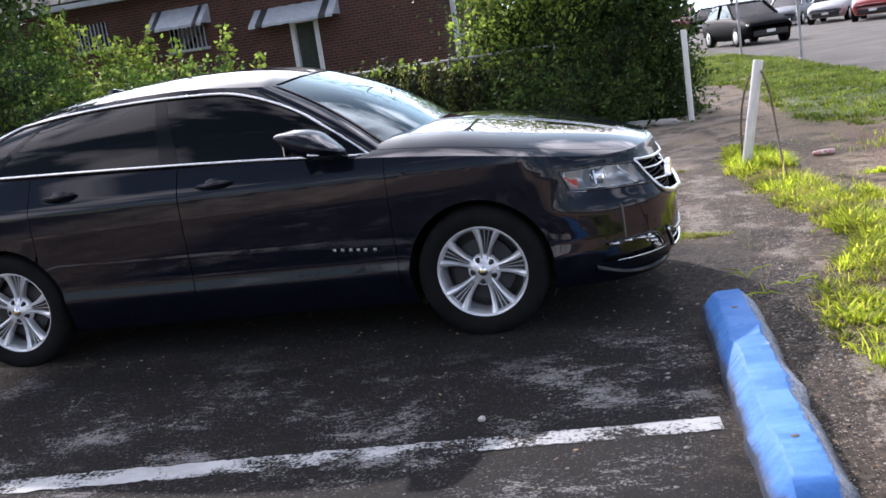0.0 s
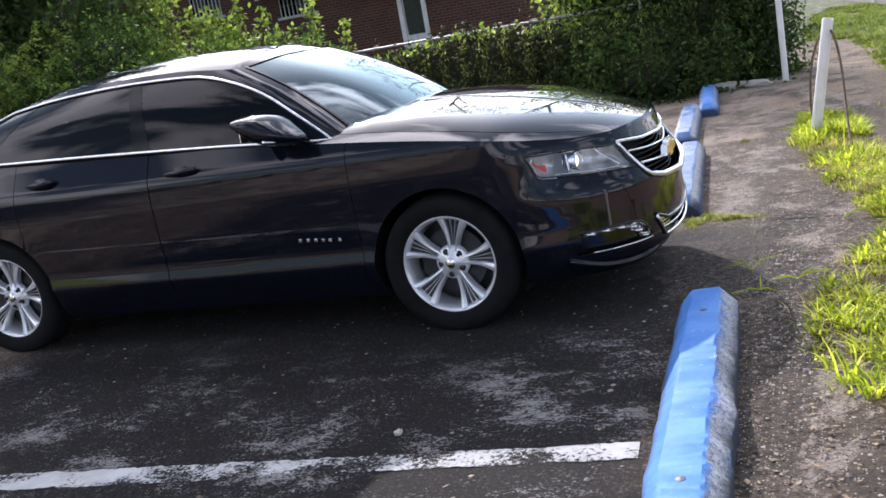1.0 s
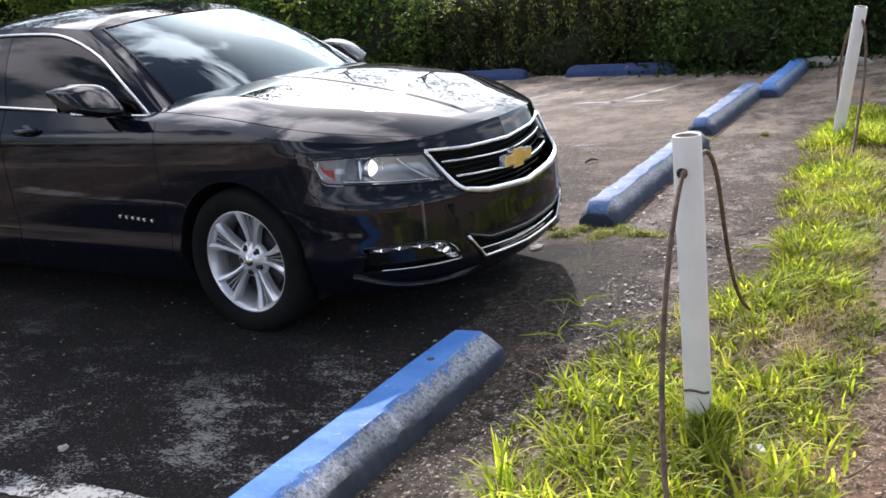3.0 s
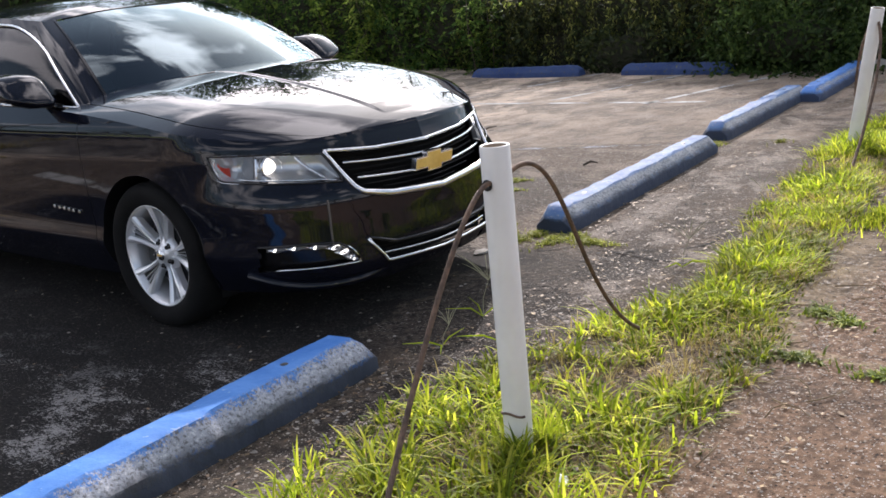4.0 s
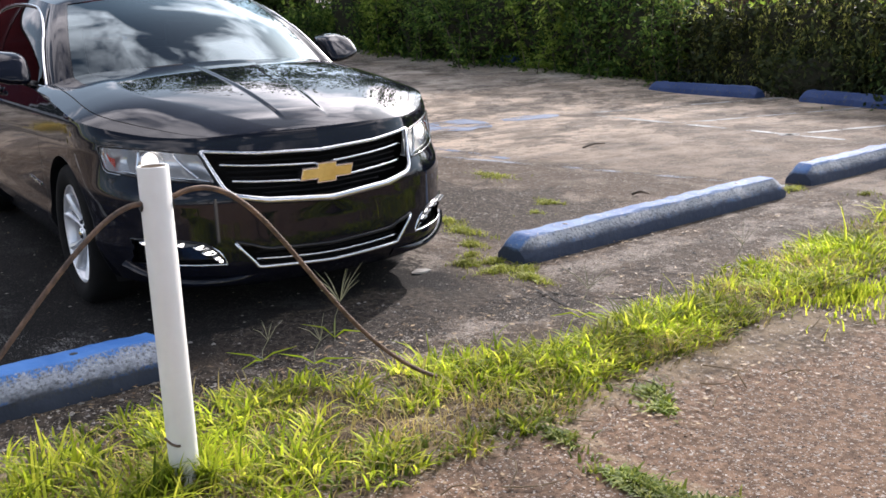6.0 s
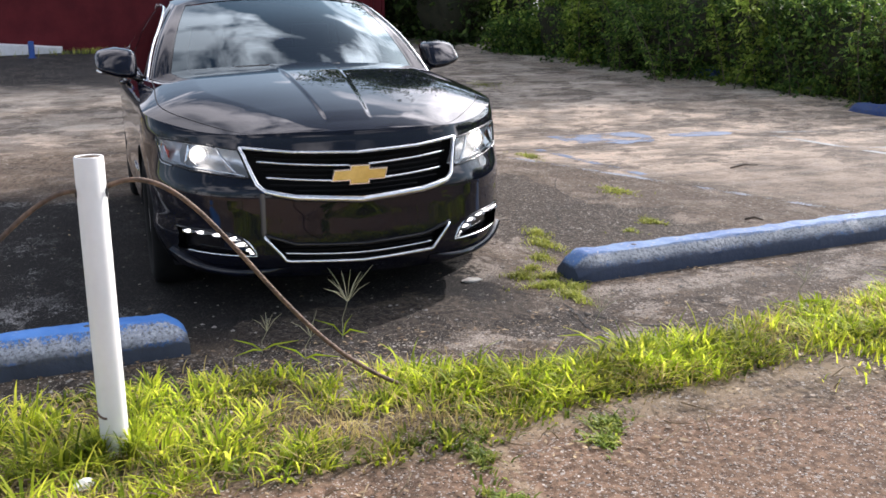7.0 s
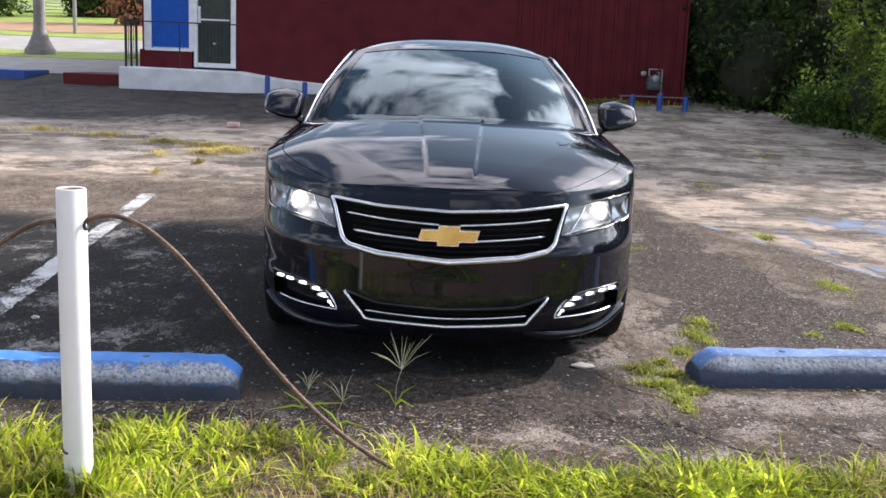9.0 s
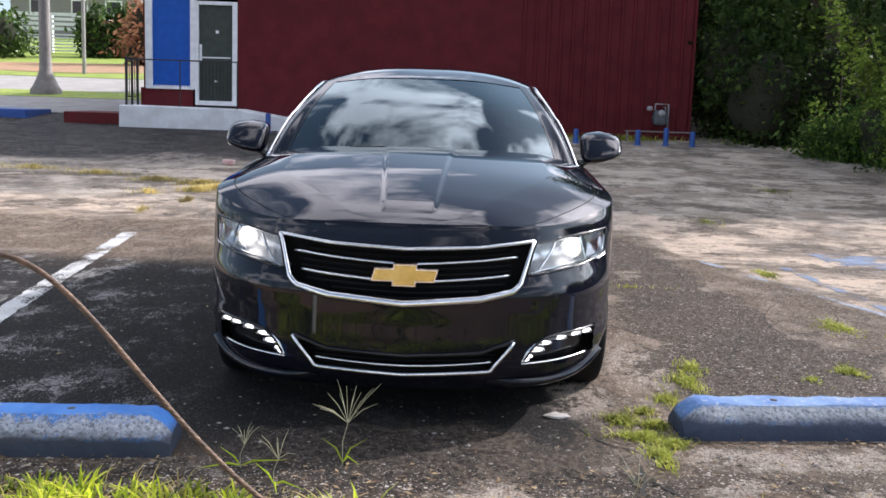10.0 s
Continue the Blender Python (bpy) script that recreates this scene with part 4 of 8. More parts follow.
    DECK = ([-4.05, -3.9, -3.6, -3.3, -3.0], [1.10, 1.135, 1.155, 1.16, 1.16])

    def deck_point(s, r, side):
        e = skin(s, float(np.interp(s, *TOP_S)), 0, 1)
        sx = np.interp(s, [11, 12, 13, 14, 15], [-3.2, -3.55, -3.8, -3.98, -4.06])
        zc = np.interp(sx, *DECK)
        return Vector((sx + (e.x - sx) * r, side * e.y * r, e.z + (zc - e.z) * (1 - r ** 2.3)))
    cap("boot_lid", list(np.linspace(11, 15, 40)), list(np.linspace(0, 1, 14)), deck_point)

    # cabin: belt line to roof edge
    BELT = [(-0.29, 0, 1.075), (-0.32, 0.40, 1.062), (-0.45, 0.72, 1.018), (-0.52, 0.825, 0.995), (-1.2, 0.858, 1.042), (-1.9, 0.862, 1.080), (-2.6, 0.845, 1.108), (-3.2, 0.79, 1.125), (-3.42, 0.71, 1.13), (-3.55, 0.35, 1.15), (-3.58, 0, 1.155)]
    EAVE = [(-1.03, 0, 1.458), (-1.05, 0.30, 1.452), (-1.12, 0.545, 1.425), (-1.22, 0.602, 1.432), (-1.52, 0.614, 1.462), (-1.9, 0.614, 1.470), (-2.3, 0.600, 1.450), (-2.62, 0.585, 1.41), (-2.74, 0.54, 1.39), (-2.64, 0.3, 1.445), (-2.60, 0, 1.455)]
    NB = 10 * 16 + 1
    belt, eave = mirrored(BELT, NB, 1), mirrored(EAVE, NB, 1)

    def cabin(k, v, side, off=0.0):
        """k from 0 (windscreen middle) to 10 (rear window middle), v from belt to eave."""
        i = k * 16
        a = min(int(i), NB - 2)
        t = i - a
        b = belt[a] + (belt[a + 1] - belt[a]) * t
        e = eave[a] + (eave[a + 1] - eave[a]) * t
        p = b + (e - b) * v
        d = belt[min(a + 3, NB - 1)] - belt[max(a - 3, 0)]
        if k < 0.2 or k > 9.8:
            d = np.array([0.0, d[1], 0.0])
        n = np.cross(e - b, d)
        n = n / (np.linalg.norm(n) + 1e-9)
        if n[2] < 0:
            n = -n
        bul = 0.034 * math.sin(math.pi * v) * (0.9 if k > 3 else 1.0)
        p = p + n * (bul + off)
        return Vector((p[0], side * max(p[1], 0.0), p[2]))

    def sheet(name, ks, vs, material, side, off=0.0, parent=car, label=""):
        V = [cabin(k, v, side, off) for k in ks for v in vs]
        F = grid_faces(len(ks), len(vs))
        return pydata(name, V, F if side < 0 else [f[::-1] for f in F], material, parent, True, label)

    # windscreen and rear window span both sides
    for name, k0, k1, v0, v1, material in (("windscreen", 0, 2.0, 0.0, 0.965, M_WIND), ("rear_window", 8.2, 10, 0.04, 0.93, M_SIDEG)):
        ks = list(np.linspace(k0, k1, 20))
        pts = [(k, -1) for k in ks[::-1]] + [(k, 1) for k in ks[1:]] if name == "windscreen" else [(k, -1) for k in ks] + [(k, 1) for k in ks[-2::-1]]
        vs = np.linspace(v0, v1, 14)
        V = [cabin(k, v, sd, 0.004) for k, sd in pts for v in vs]
        F = grid_faces(len(pts), len(vs))
        pydata(name, V, [f[::-1] for f in F] if name == "windscreen" else F, material, car, True)
    for side in (-1, 1):
        sheet("windscreen_pillar", np.linspace(1.95, 3.05, 12), np.linspace(0, 1, 16), M_PAINT, side)
        sheet("windscreen_seal", np.linspace(1.94, 2.0, 3), np.linspace(0, 1, 16), M_GLOSSB, side, 0.006)
        sheet("roof_rail", np.linspace(3, 8.2, 60), np.linspace(0.90, 1, 5), M_PAINT, side)
        sheet("rear_pillar", np.linspace(7.0, 8.3, 16), np.linspace(0, 1, 12), M_PAINT, side, -0.003)
        for nm, k0, k1 in (("front_window", 3.02, 4.60), ("rear_side_window", 4.72, 6.35), ("quarter_window", 6.42, 7.05)):
            sheet(nm, np.linspace(k0, k1, 16), np.linspace(0.02, 0.90, 12), M_SIDEG, side)
        sheet("centre_pillar", np.linspace(4.58, 4.74, 4), np.linspace(0, 0.92, 10), M_PILLAR, side, 0.002)
        sheet("window_bar", np.linspace(6.34, 6.43, 3), np.linspace(0, 0.92, 10), M_PILLAR, side, 0.002)
        bend = [(3.0 + 0.75 * (1 - math.cos(a)), 0.50 + 0.395 * math.sin(a)) for a in np.linspace(0, math.pi / 2, 16)]
        V = [cabin(k, v + (0.93 - v) * q, side, 0.0035) for k, v in bend for q in np.linspace(0, 1, 6)]
        f = grid_faces(16, 6)
        pydata("pillar_corner", V, f if side < 0 else [q[::-1] for q in f], M_PAINT, car, True)
        loop = [cabin(3.0, v, side, 0.008) for v in np.linspace(0.0, 0.46, 9)]
        loop += [cabin(k, v, side, 0.008) for k, v in bend]
        loop += [cabin(k, 0.895, side, 0.008) for k in np.linspace(3.85, 7.0, 50)]
        loop += [cabin(7.0 + 0.10 * math.sin(math.pi * v), v, side, 0.008) for v in np.linspace(0.86, 0.05, 10)]
        tv, tf = tube(loop, 0.0080, 6, squash=1.0)
        pydata("chrome_window_trim", tv, tf, M_CHROME, car, True)
        tv, tf = tube([cabin(k, 0.012, side, 0.010) for k in np.linspace(3.0, 7.05, 60)], 0.0085, 6)
        pydata("chrome_belt_trim", tv, tf, M_CHROME, car, True)
        # pale pillar lining seen through the windscreen
        sheet("pillar_lining", np.linspace(1.70, 2.1, 4), np.linspace(0.1, 0.7, 8), M_LIGHTTRIM if side < 0 else M_SEAT, side, -0.05)

    ROOF = smooth([-2.62, -2.4, -2.1, -1.8, -1.45, -1.2, -1.03], [1.452, 1.495, 1.53, 1.543, 1.53, 1.495, 1.456])

    def roof_point(k, r, side):
        e = cabin(k, 1.0, 1)
        sx = np.interp(k, [0, 1, 2, 3, 4, 5, 6, 7, 8, 9, 10], [-1.03, -1.07, -1.16, -1.30, -1.55, -1.9, -2.2, -2.4, -2.5, -2.57, -2.60])
        zc = np.interp(sx, *ROOF)
        return Vector((sx + (e.x - sx) * r, side * e.y * r, e.z + (zc - e.z) * (1 - r ** 2.8)))
    cap("roof", list(np.linspace(0, 10, 120)), list(np.linspace(0, 1, 16)), roof_point)

    # under side, cowl and cabin
    boxed("underbody", M_BLACK, car, -3.7, 0.72, -0.62, 0.62, 0.19, 0.40, 0.05)
    boxed("engine_bay", M_BLACK, car, 0.42, 0.66, -0.55, 0.55, 0.22, 0.70, 0.03)
    cv = list(np.linspace(0, 2.6, 20))
    V = [cabin(k, -0.04 + 0.06 * q, sd, 0.0) + Vector((0.10 * (1 - q), 0, -0.012)) for sd, ks in ((-1, cv[::-1]), (1, cv)) for k in ks for q in (0, 1)]
    pydata("cowl_panel", V, grid_faces(40, 2), M_BLACK, car)
    boxed("dashboard", M_SEAT, car, -0.95, -0.40, -0.70, 0.70, 0.80, 0.985, 0.05)
    for y in (-0.37, 0.37):
        bm = box(bmesh.new(), -1.75, -1.25, y - 0.26, y + 0.26, 0.42, 0.62, 0.06)
        part("front_seat", box(bm, -1.86, -1.70, y - 0.24, y + 0.24, 0.55, 1.12, 0.06), M_SEAT, car)
        boxed("head_rest", M_SEAT, car, -1.86, -1.76, y - 0.13, y + 0.13, 1.13, 1.30, 0.04)
    boxed("rear_seat", M_SEAT, car, -2.85, -2.55, -0.62, 0.62, 0.45, 1.10, 0.06)
    boxed("cabin_floor", M_SEAT, car, -3.3, -0.45, -0.78, 0.78, 0.34, 0.42)
    ring = [Vector((-1.02 + 0.06 * math.sin(a), 0.37 + 0.185 * math.cos(a), 0.97 + 0.175 * math.sin(a))) for a in np.linspace(0, 2 * math.pi, 28)[:-1]]
    tv, tf = tube(ring, 0.016, 8, True)
    pydata("steering_wheel", tv, tf, M_SEAT, car, True)
    for side, k0, k1 in ((-1, 0.25, 1.55), (1, -0.9, 0.55)):
        pts = [cabin(abs(k), 0.008 + 0.016 * t, -1 if (side < 0 or k < 0) else 1, 0.010) for t, k in zip(np.linspace(0, 1, 12), np.linspace(k1, k0, 12))]
        tv, tf = tube(pts, [0.0075 - 0.004 * t for t in np.linspace(0, 1, 12)], 6)
        pydata("wiper", tv, tf, M_BLACK, car, True)
    V = [(-2.20, 0, 1.478), (-2.46, 0.035, 1.458), (-2.46, -0.035, 1.458), (-2.43, 0.008, 1.535), (-2.43, -0.008, 1.535), (-2.47, 0, 1.53)]
    pydata("roof_aerial", V, [(0, 1, 3), (0, 4, 2), (0, 3, 4), (1, 5, 3), (2, 4, 5), (3, 5, 4), (1, 2, 5), (0, 2, 1)], M_PAINT, car)

    # mirrors
    for side in (-1, 1):
        V, F = [], []
        n, m = 20, 14
        for i in range(m + 1):
            a = -math.pi / 2 + math.pi * i / m
            for j in range(n):
                b = 2 * math.pi * j / n
                ca, sa, cb, sb = math.cos(a), math.sin(a), math.cos(b), math.sin(b)
                f = lambda c, e: math.copysign(abs(c) ** e, c)
                x, y, z = f(ca, 0.42) * f(cb, 0.5), f(ca, 0.42) * f(sb, 0.5), f(sa, 0.45)
                taper = 1.0 - 0.30 * (y * side > 0) * abs(y) - 0.18 * (x > 0) * x * x
                V.append((-0.785 + 0.103 * x - 0.03 * y * side - 0.075 * z, side * (0.982 + 0.114 * y * side), 1.110 + 0.084 * z * taper + 0.012 * y * side))
        mir = pydata("wing_mirror", V, grid_faces(m + 1, n, True), M_PAINT, car, True)
        boxed("mirror_glass", M_CHROME, mir, -0.905, -0.898, side * 0.985 - 0.08, side * 0.985 + 0.08, 1.068, 1.152, 0.002)
        tv, tf = tube([(-0.67, side * 0.835, 1.006), (-0.70, side * 0.90, 1.035), (-0.75, side * 0.97, 1.055)], [0.04, 0.03, 0.026], 10, squash=0.6)
        pydata("mirror_arm", tv, tf, M_GLOSSB, mir, True)
        tv, tf = tube([(-0.71, side * 0.90, 1.046), (-0.695, side * 1.0, 1.048), (-0.73, side * 1.065, 1.056), (-0.77, side * 1.085, 1.064)], 0.009, 6)
        pydata("mirror_lamp", tv, tf, M_CHROME, mir, True)

    # radiator grille
    def ring_strip(pts, radii, name, material, parent, label=""):
        tv, tf = tube(pts, radii, 8)
        return pydata(name, tv, tf, material, parent, True, label)

    grille = boxed("grille", M_GRILLE, car, 0.70, 0.74, -0.55, 0.55, 0.50, 0.79, 0.005)
    ys = np.linspace(-0.555, 0.555, 61)
    ring_strip([front(y, np.interp(abs(y), *GR_TOP), 0.004) for y in ys], 0.008, "chrome_surround", M_CHROME, grille)
    ring_strip([front(y, np.interp(abs(y), *GR_BOT) + 0.004, 0.006) for y in ys], [0.008 + 0.009 * math.exp(-(y / 0.46) ** 8) for y in ys], "chrome_surround", M_CHROME, grille)
    for zz, half, lift in ((0.690, 0.475, 0.030), (0.625, 0.430, 0.026)):
        yy = np.linspace(-half, half, 31)
        ring_strip([front(y, zz + lift * (abs(y) / half) ** 1.6, -0.012) for y in yy], 0.0058, "chrome_bar", M_CHROME, grille)
    for zz in np.arange(0.555, 0.77, 0.022):
        half = float(np.interp(zz, [0.53, 0.60, 0.78], [0.05, 0.43, 0.55])) - 0.01
        yy = np.linspace(-half, half, 21)
        ring_strip([front(y, zz + 0.02 * (abs(y) / 0.5) ** 1.6, -0.050) for y in yy], 0.0040, "grille_slat", M_GRILLE, grille)
    # badge: a plain flat cross with slanted ends
    def badge(rim, depth, material):
        """Flat cross with slanting ends, drawn in by rim all round."""
        w, c, a, h = 0.135 - rim * 1.15, 0.047 - rim, 0.027 - rim, 0.046 - rim
        k = 0.55 * a
        o = [(-w, -a), (-c - 0.003, -a), (-c - 0.003, -h), (c - 0.003, -h), (c, -a), (w - k, -a), (w, a), (c + 0.003, a), (c + 0.003, h), (-c + 0.003, h), (-c, a), (-w + k, a)]
        V = [(0.958 + depth - 0.03, y, 0.651 + z) for y, z in o] + [(0.958 + depth, y * 0.985, 0.651 + z * 0.97) for y, z in o]
        F = [tuple(range(12, 24))] + [(i, (i + 1) % 12, 12 + (i + 1) % 12, 12 + i) for i in range(12)]
        return pydata("badge", V, F, material, grille)
    badge(0.0, 0.016, M_CHROME)
    gb = badge(0.0062, 0.020, M_GOLD)
    gb["label"] = "plain gold badge"

    lower = boxed("lower_grille", M_GRILLE, car, 0.78, 0.82, -0.46, 0.46, 0.215, 0.41, 0.005)
    ys = np.linspace(-0.44, 0.44, 41)
    ring_strip([front(y, np.interp(abs(y), *LG_BOT), 0.006) for y in ys], 0.0085, "chrome_surround", M_CHROME, lower)
    ring_strip([front(y, np.interp(abs(y), *LG_TOP) + 0.002, 0.003) for y in ys], 0.009, "black_surround", M_GLOSSB, lower)
    yy = np.linspace(-0.355, 0.355, 31)
    ring_strip([front(y, 0.288 + 0.018 * (abs(y) / 0.35) ** 1.6, -0.01) for y in yy], 0.0052, "chrome_bar", M_CHROME, lower)
    for zz in (0.262, 0.275, 0.305, 0.322):
        half = float(np.interp(zz, [0.24, 0.26, 0.39], [0.2, 0.33, 0.43]))
        ring_strip([front(y, zz + 0.012 * (abs(y) / 0.4) ** 1.6, -0.03) for y in np.linspace(-half, half, 21)], 0.004, "grille_slat", M_GRILLE, lower)

    # headlamps, running lamps and lower lip
    for side in (-1, 1):
        ss = np.linspace(2.44, 5.06, 30)
        bowl_v = [skin(s, np.interp(s, *HL_BOT) + (np.interp(s, *HL_TOP) - np.interp(s, *HL_BOT)) * q, -0.055 + 0.03 * abs(2 * q - 1) + (0.028 if s > 4.5 else 0), side) for s in ss for q in np.linspace(-0.05, 1.05, 7)]
        lamp = pydata("headlamp", bowl_v, grid_faces(30, 7) if side < 0 else [f[::-1] for f in grid_faces(30, 7)], M_LAMPIN, car, True)
        lens_v = [skin(s, np.interp(s, *HL_BOT) + (np.interp(s, *HL_TOP) - np.interp(s, *HL_BOT)) * q, 0.003, side) for s in ss for q in np.linspace(0, 1, 7)]
        pydata("lens", lens_v, grid_faces(30, 7) if side < 0 else [f[::-1] for f in grid_faces(30, 7)], M_CLEAR, lamp, True, "clear lens")
        edge = [skin(s, np.interp(s, *HL_BOT), 0.002, side) for s in ss] + [skin(s, np.interp(s, *HL_TOP), 0.002, side) for s in ss[::-1]]
        tv, tf = tube(edge, 0.0045, 6, True)
        pydata("lamp_rim", tv, tf, M_GLOSSB, lamp, True)

        def in_lamp(s, q, off):
            lo, hi = np.interp(s, *HL_BOT), np.interp(s, *HL_TOP)
            return skin(s, lo + (hi - lo) * q, off, side)

        def lamp_strip(name, path, radius, material=M_CHROME):
            tv, tf = tube([in_lamp(s, q, off) for s, q, off in path], radius, 6)
            return pydata(name, tv, tf, material, lamp, True)
        lamp_strip("chrome_strip", [(s, 0.09, -0.008) for s in ss[1:]], 0.0050)
        lamp_strip("chrome_strip", [(s, 0.94, -0.010) for s in ss[6:]], 0.0032)
        lamp_strip("chrome_strip", [(4.98 - 0.05 * q, q, -0.010) for q in np.linspace(0.1, 0.92, 6)], 0.0045)
        # slanting bezel between the main beam and the indicator bowl
        lamp_strip("bezel_bar", [(3.42 - 0.62 * q ** 1.4, 0.92 - 0.80 * q, -0.014) for q in np.linspace(0, 1, 12)], 0.0065)
        lamp_strip("bezel_bar", [(4.22, q, -0.016) for q in np.linspace(0.1, 0.95, 6)], 0.009)
        # dark bays of the lamp
        for s0, s1 in ((4.30, 4.70),):
            V = [in_lamp(s, q, -0.030) for s in np.linspace(s0, s1, 8) for q in np.linspace(0.12, 0.92, 4)]
            f = grid_faces(8, 4)
            pydata("lamp_bay", V, f if side < 0 else [t[::-1] for t in f], M_LAMPBAY, lamp, True)
        c = skin(s_at(y=0.775), 0.738, -0.064, side)
        turn = Matrix.Translation(c) @ Euler((0, radians(90), radians(side * 8))).to_matrix().to_4x4()
        cv, cf = lathe([(0.040, -0.01), (0.042, 0.036), (0.046, 0.052), (0.050, 0.050), (0.050, -0.01)], False, 28)
        pydata("projector_tube", [turn @ Vector(v) for v in cv], cf, M_CHROME, lamp, True)
        pv, pf = lathe([(0.0, 0.046), (0.014, 0.044), (0.026, 0.038), (0.035, 0.028), (0.040, 0.014)], False, 24)
        pydata("projector", [turn @ Vector(v) for v in pv], pf, M_BEAM, lamp, True, "lit headlamp bulb")
        tv, tf = tube([turn @ Vector((0.048 * math.cos(a), 0.048 * math.sin(a), 0.052)) for a in np.linspace(0, 2 * math.pi, 29)[:-1]], 0.0032, 6, True)
        pydata("projector_ring", tv, tf, M_CHROME, lamp, True)
        ref = [in_lamp(s, 0.12 + 0.42 * q, -0.006) for s in np.linspace(4.66, 4.96, 8) for q in (0, 0.5, 1)]
        inner = min(abs(p.y) for p in ref)
        for p in ref:
            p.y = side * (0.45 * abs(p.y) + 0.55 * (inner + 0.004))
        pydata("reflector", ref, grid_faces(8, 3) if side < 0 else [f[::-1] for f in grid_faces(8, 3)], M_AMBER, lamp, False, "red-orange side reflector")
        # running lamp bar
        bay_v = [front(side * y, np.interp(y, *FOG_BOT) + (np.interp(y, *FOG_TOP) - np.interp(y, *FOG_BOT)) * q, -0.04) for y in np.linspace(0.475, 0.81, 16) for q in np.linspace(-0.1, 1.1, 4)]
        bay = pydata("running_lamp", bay_v, grid_faces(16, 4), M_GLOSSB, car)
        led = [(0.770, 0.396), (0.72, 0.398), (0.65, 0.394), (0.575, 0.380), (0.535, 0.352), (0.510, 0.322), (0.498, 0.306)]
        line = [front(side * y, z, -0.012) for y, z in spline(led, 41)]
        tv, tf = tube([p + Vector((-0.028, 0, 0)) for p in line], 0.012, 8)
        pydata("lamp_bar", tv, tf, M_LAMPBAY, bay, True)
        tv, tf = tube([p + Vector((0.010, 0, 0.012)) for p in line[2:26]], 0.0022, 6)
        pydata("bar_brow", tv, tf, M_CHROME, bay, True)
        # each lamp sits at the bottom of a short bright cup that faces ahead
        for k in range(7):
            p = line[3 + 6 * k if k < 6 else 38]
            big = 1.0 if k < 5 else 0.72
            tm = Matrix.Translation(p) @ Euler((0, radians(90), radians(side * 3))).to_matrix().to_4x4() @ Matrix.Diagonal((1.0 * big, 3.7 if k < 5 else 1.5, 1, 1))
            v, f = lathe([(0.0086, -0.030), (0.0100, 0.004), (0.0110, 0.005), (0.0110, -0.030)], False, 12)
            pydata("lamp_cup", [tm @ Vector(q) for q in v], f, M_CHROME, bay, True)
            v, f = lathe([(0.0, -0.014), (0.0060, -0.016), (0.0092, -0.020)], False, 12)
            pydata("lamp_bead", [tm @ Vector(q) for q in v], f, M_GLOW, bay, True, "lit white running lamp")
        tv, tf = tube([front(side * y, z, 0.0) for y, z in spline([(0.765, 0.306), (0.66, 0.301), (0.478, 0.296)], 16)], 0.0042, 6)
        pydata("chrome_strip", tv, tf, M_CHROME, bay, True)
        tv, tf = tube([front(side * y, z, -0.002) for y, z in spline([(0.478, 0.296), (0.492, 0.33), (0.520, 0.365), (0.552, 0.388)], 12)], [0.0045 + 0.004 * math.sin(math.pi * q) for q in np.linspace(0, 1, 12)], 6)
        pydata("chrome_corner", tv, tf, M_CHROME, bay, True)
        edge = [front(side * y, np.interp(y, *FOG_TOP), 0.002) for y in np.linspace(0.485, 0.80, 14)]
        tv, tf = tube(edge, 0.006, 6)
        pydata("lamp_rim", tv, tf, M_GLOSSB, bay, True)
        V = []
        lip = spline([(0.34, 0.218), (0.5, 0.210), (0.646, 0.212), (0.75, 0.238), (0.83, 0.290)], 24)
        for i, (y, z) in enumerate(lip):
            s = s_at(y=y) if y < 0.84 else 4.9 + (y - 0.84) * 10
            w = math.sin(math.pi * min(1, (i + 1) / 8) / 2)
            V += [skin(s, z + 0.018, 0.003, side), skin(s, z + 0.004, 0.030 * w, side), skin(s, z - 0.018, 0.026 * w, side), skin(s, z - 0.03, -0.02, side)]
        f = grid_faces(24, 4)
        pydata("bumper_lip", V, f if side > 0 else [q[::-1] for q in f], M_PAINT, car, True)
        tail = [skin(s, 0.86 + 0.14 * q, 0.004, side) for s in np.linspace(12.2, 13.9, 10) for q in (0, 1)]
        pydata("tail_lamp", tail, grid_faces(10, 2), M_AMBER, car, True)
    return car


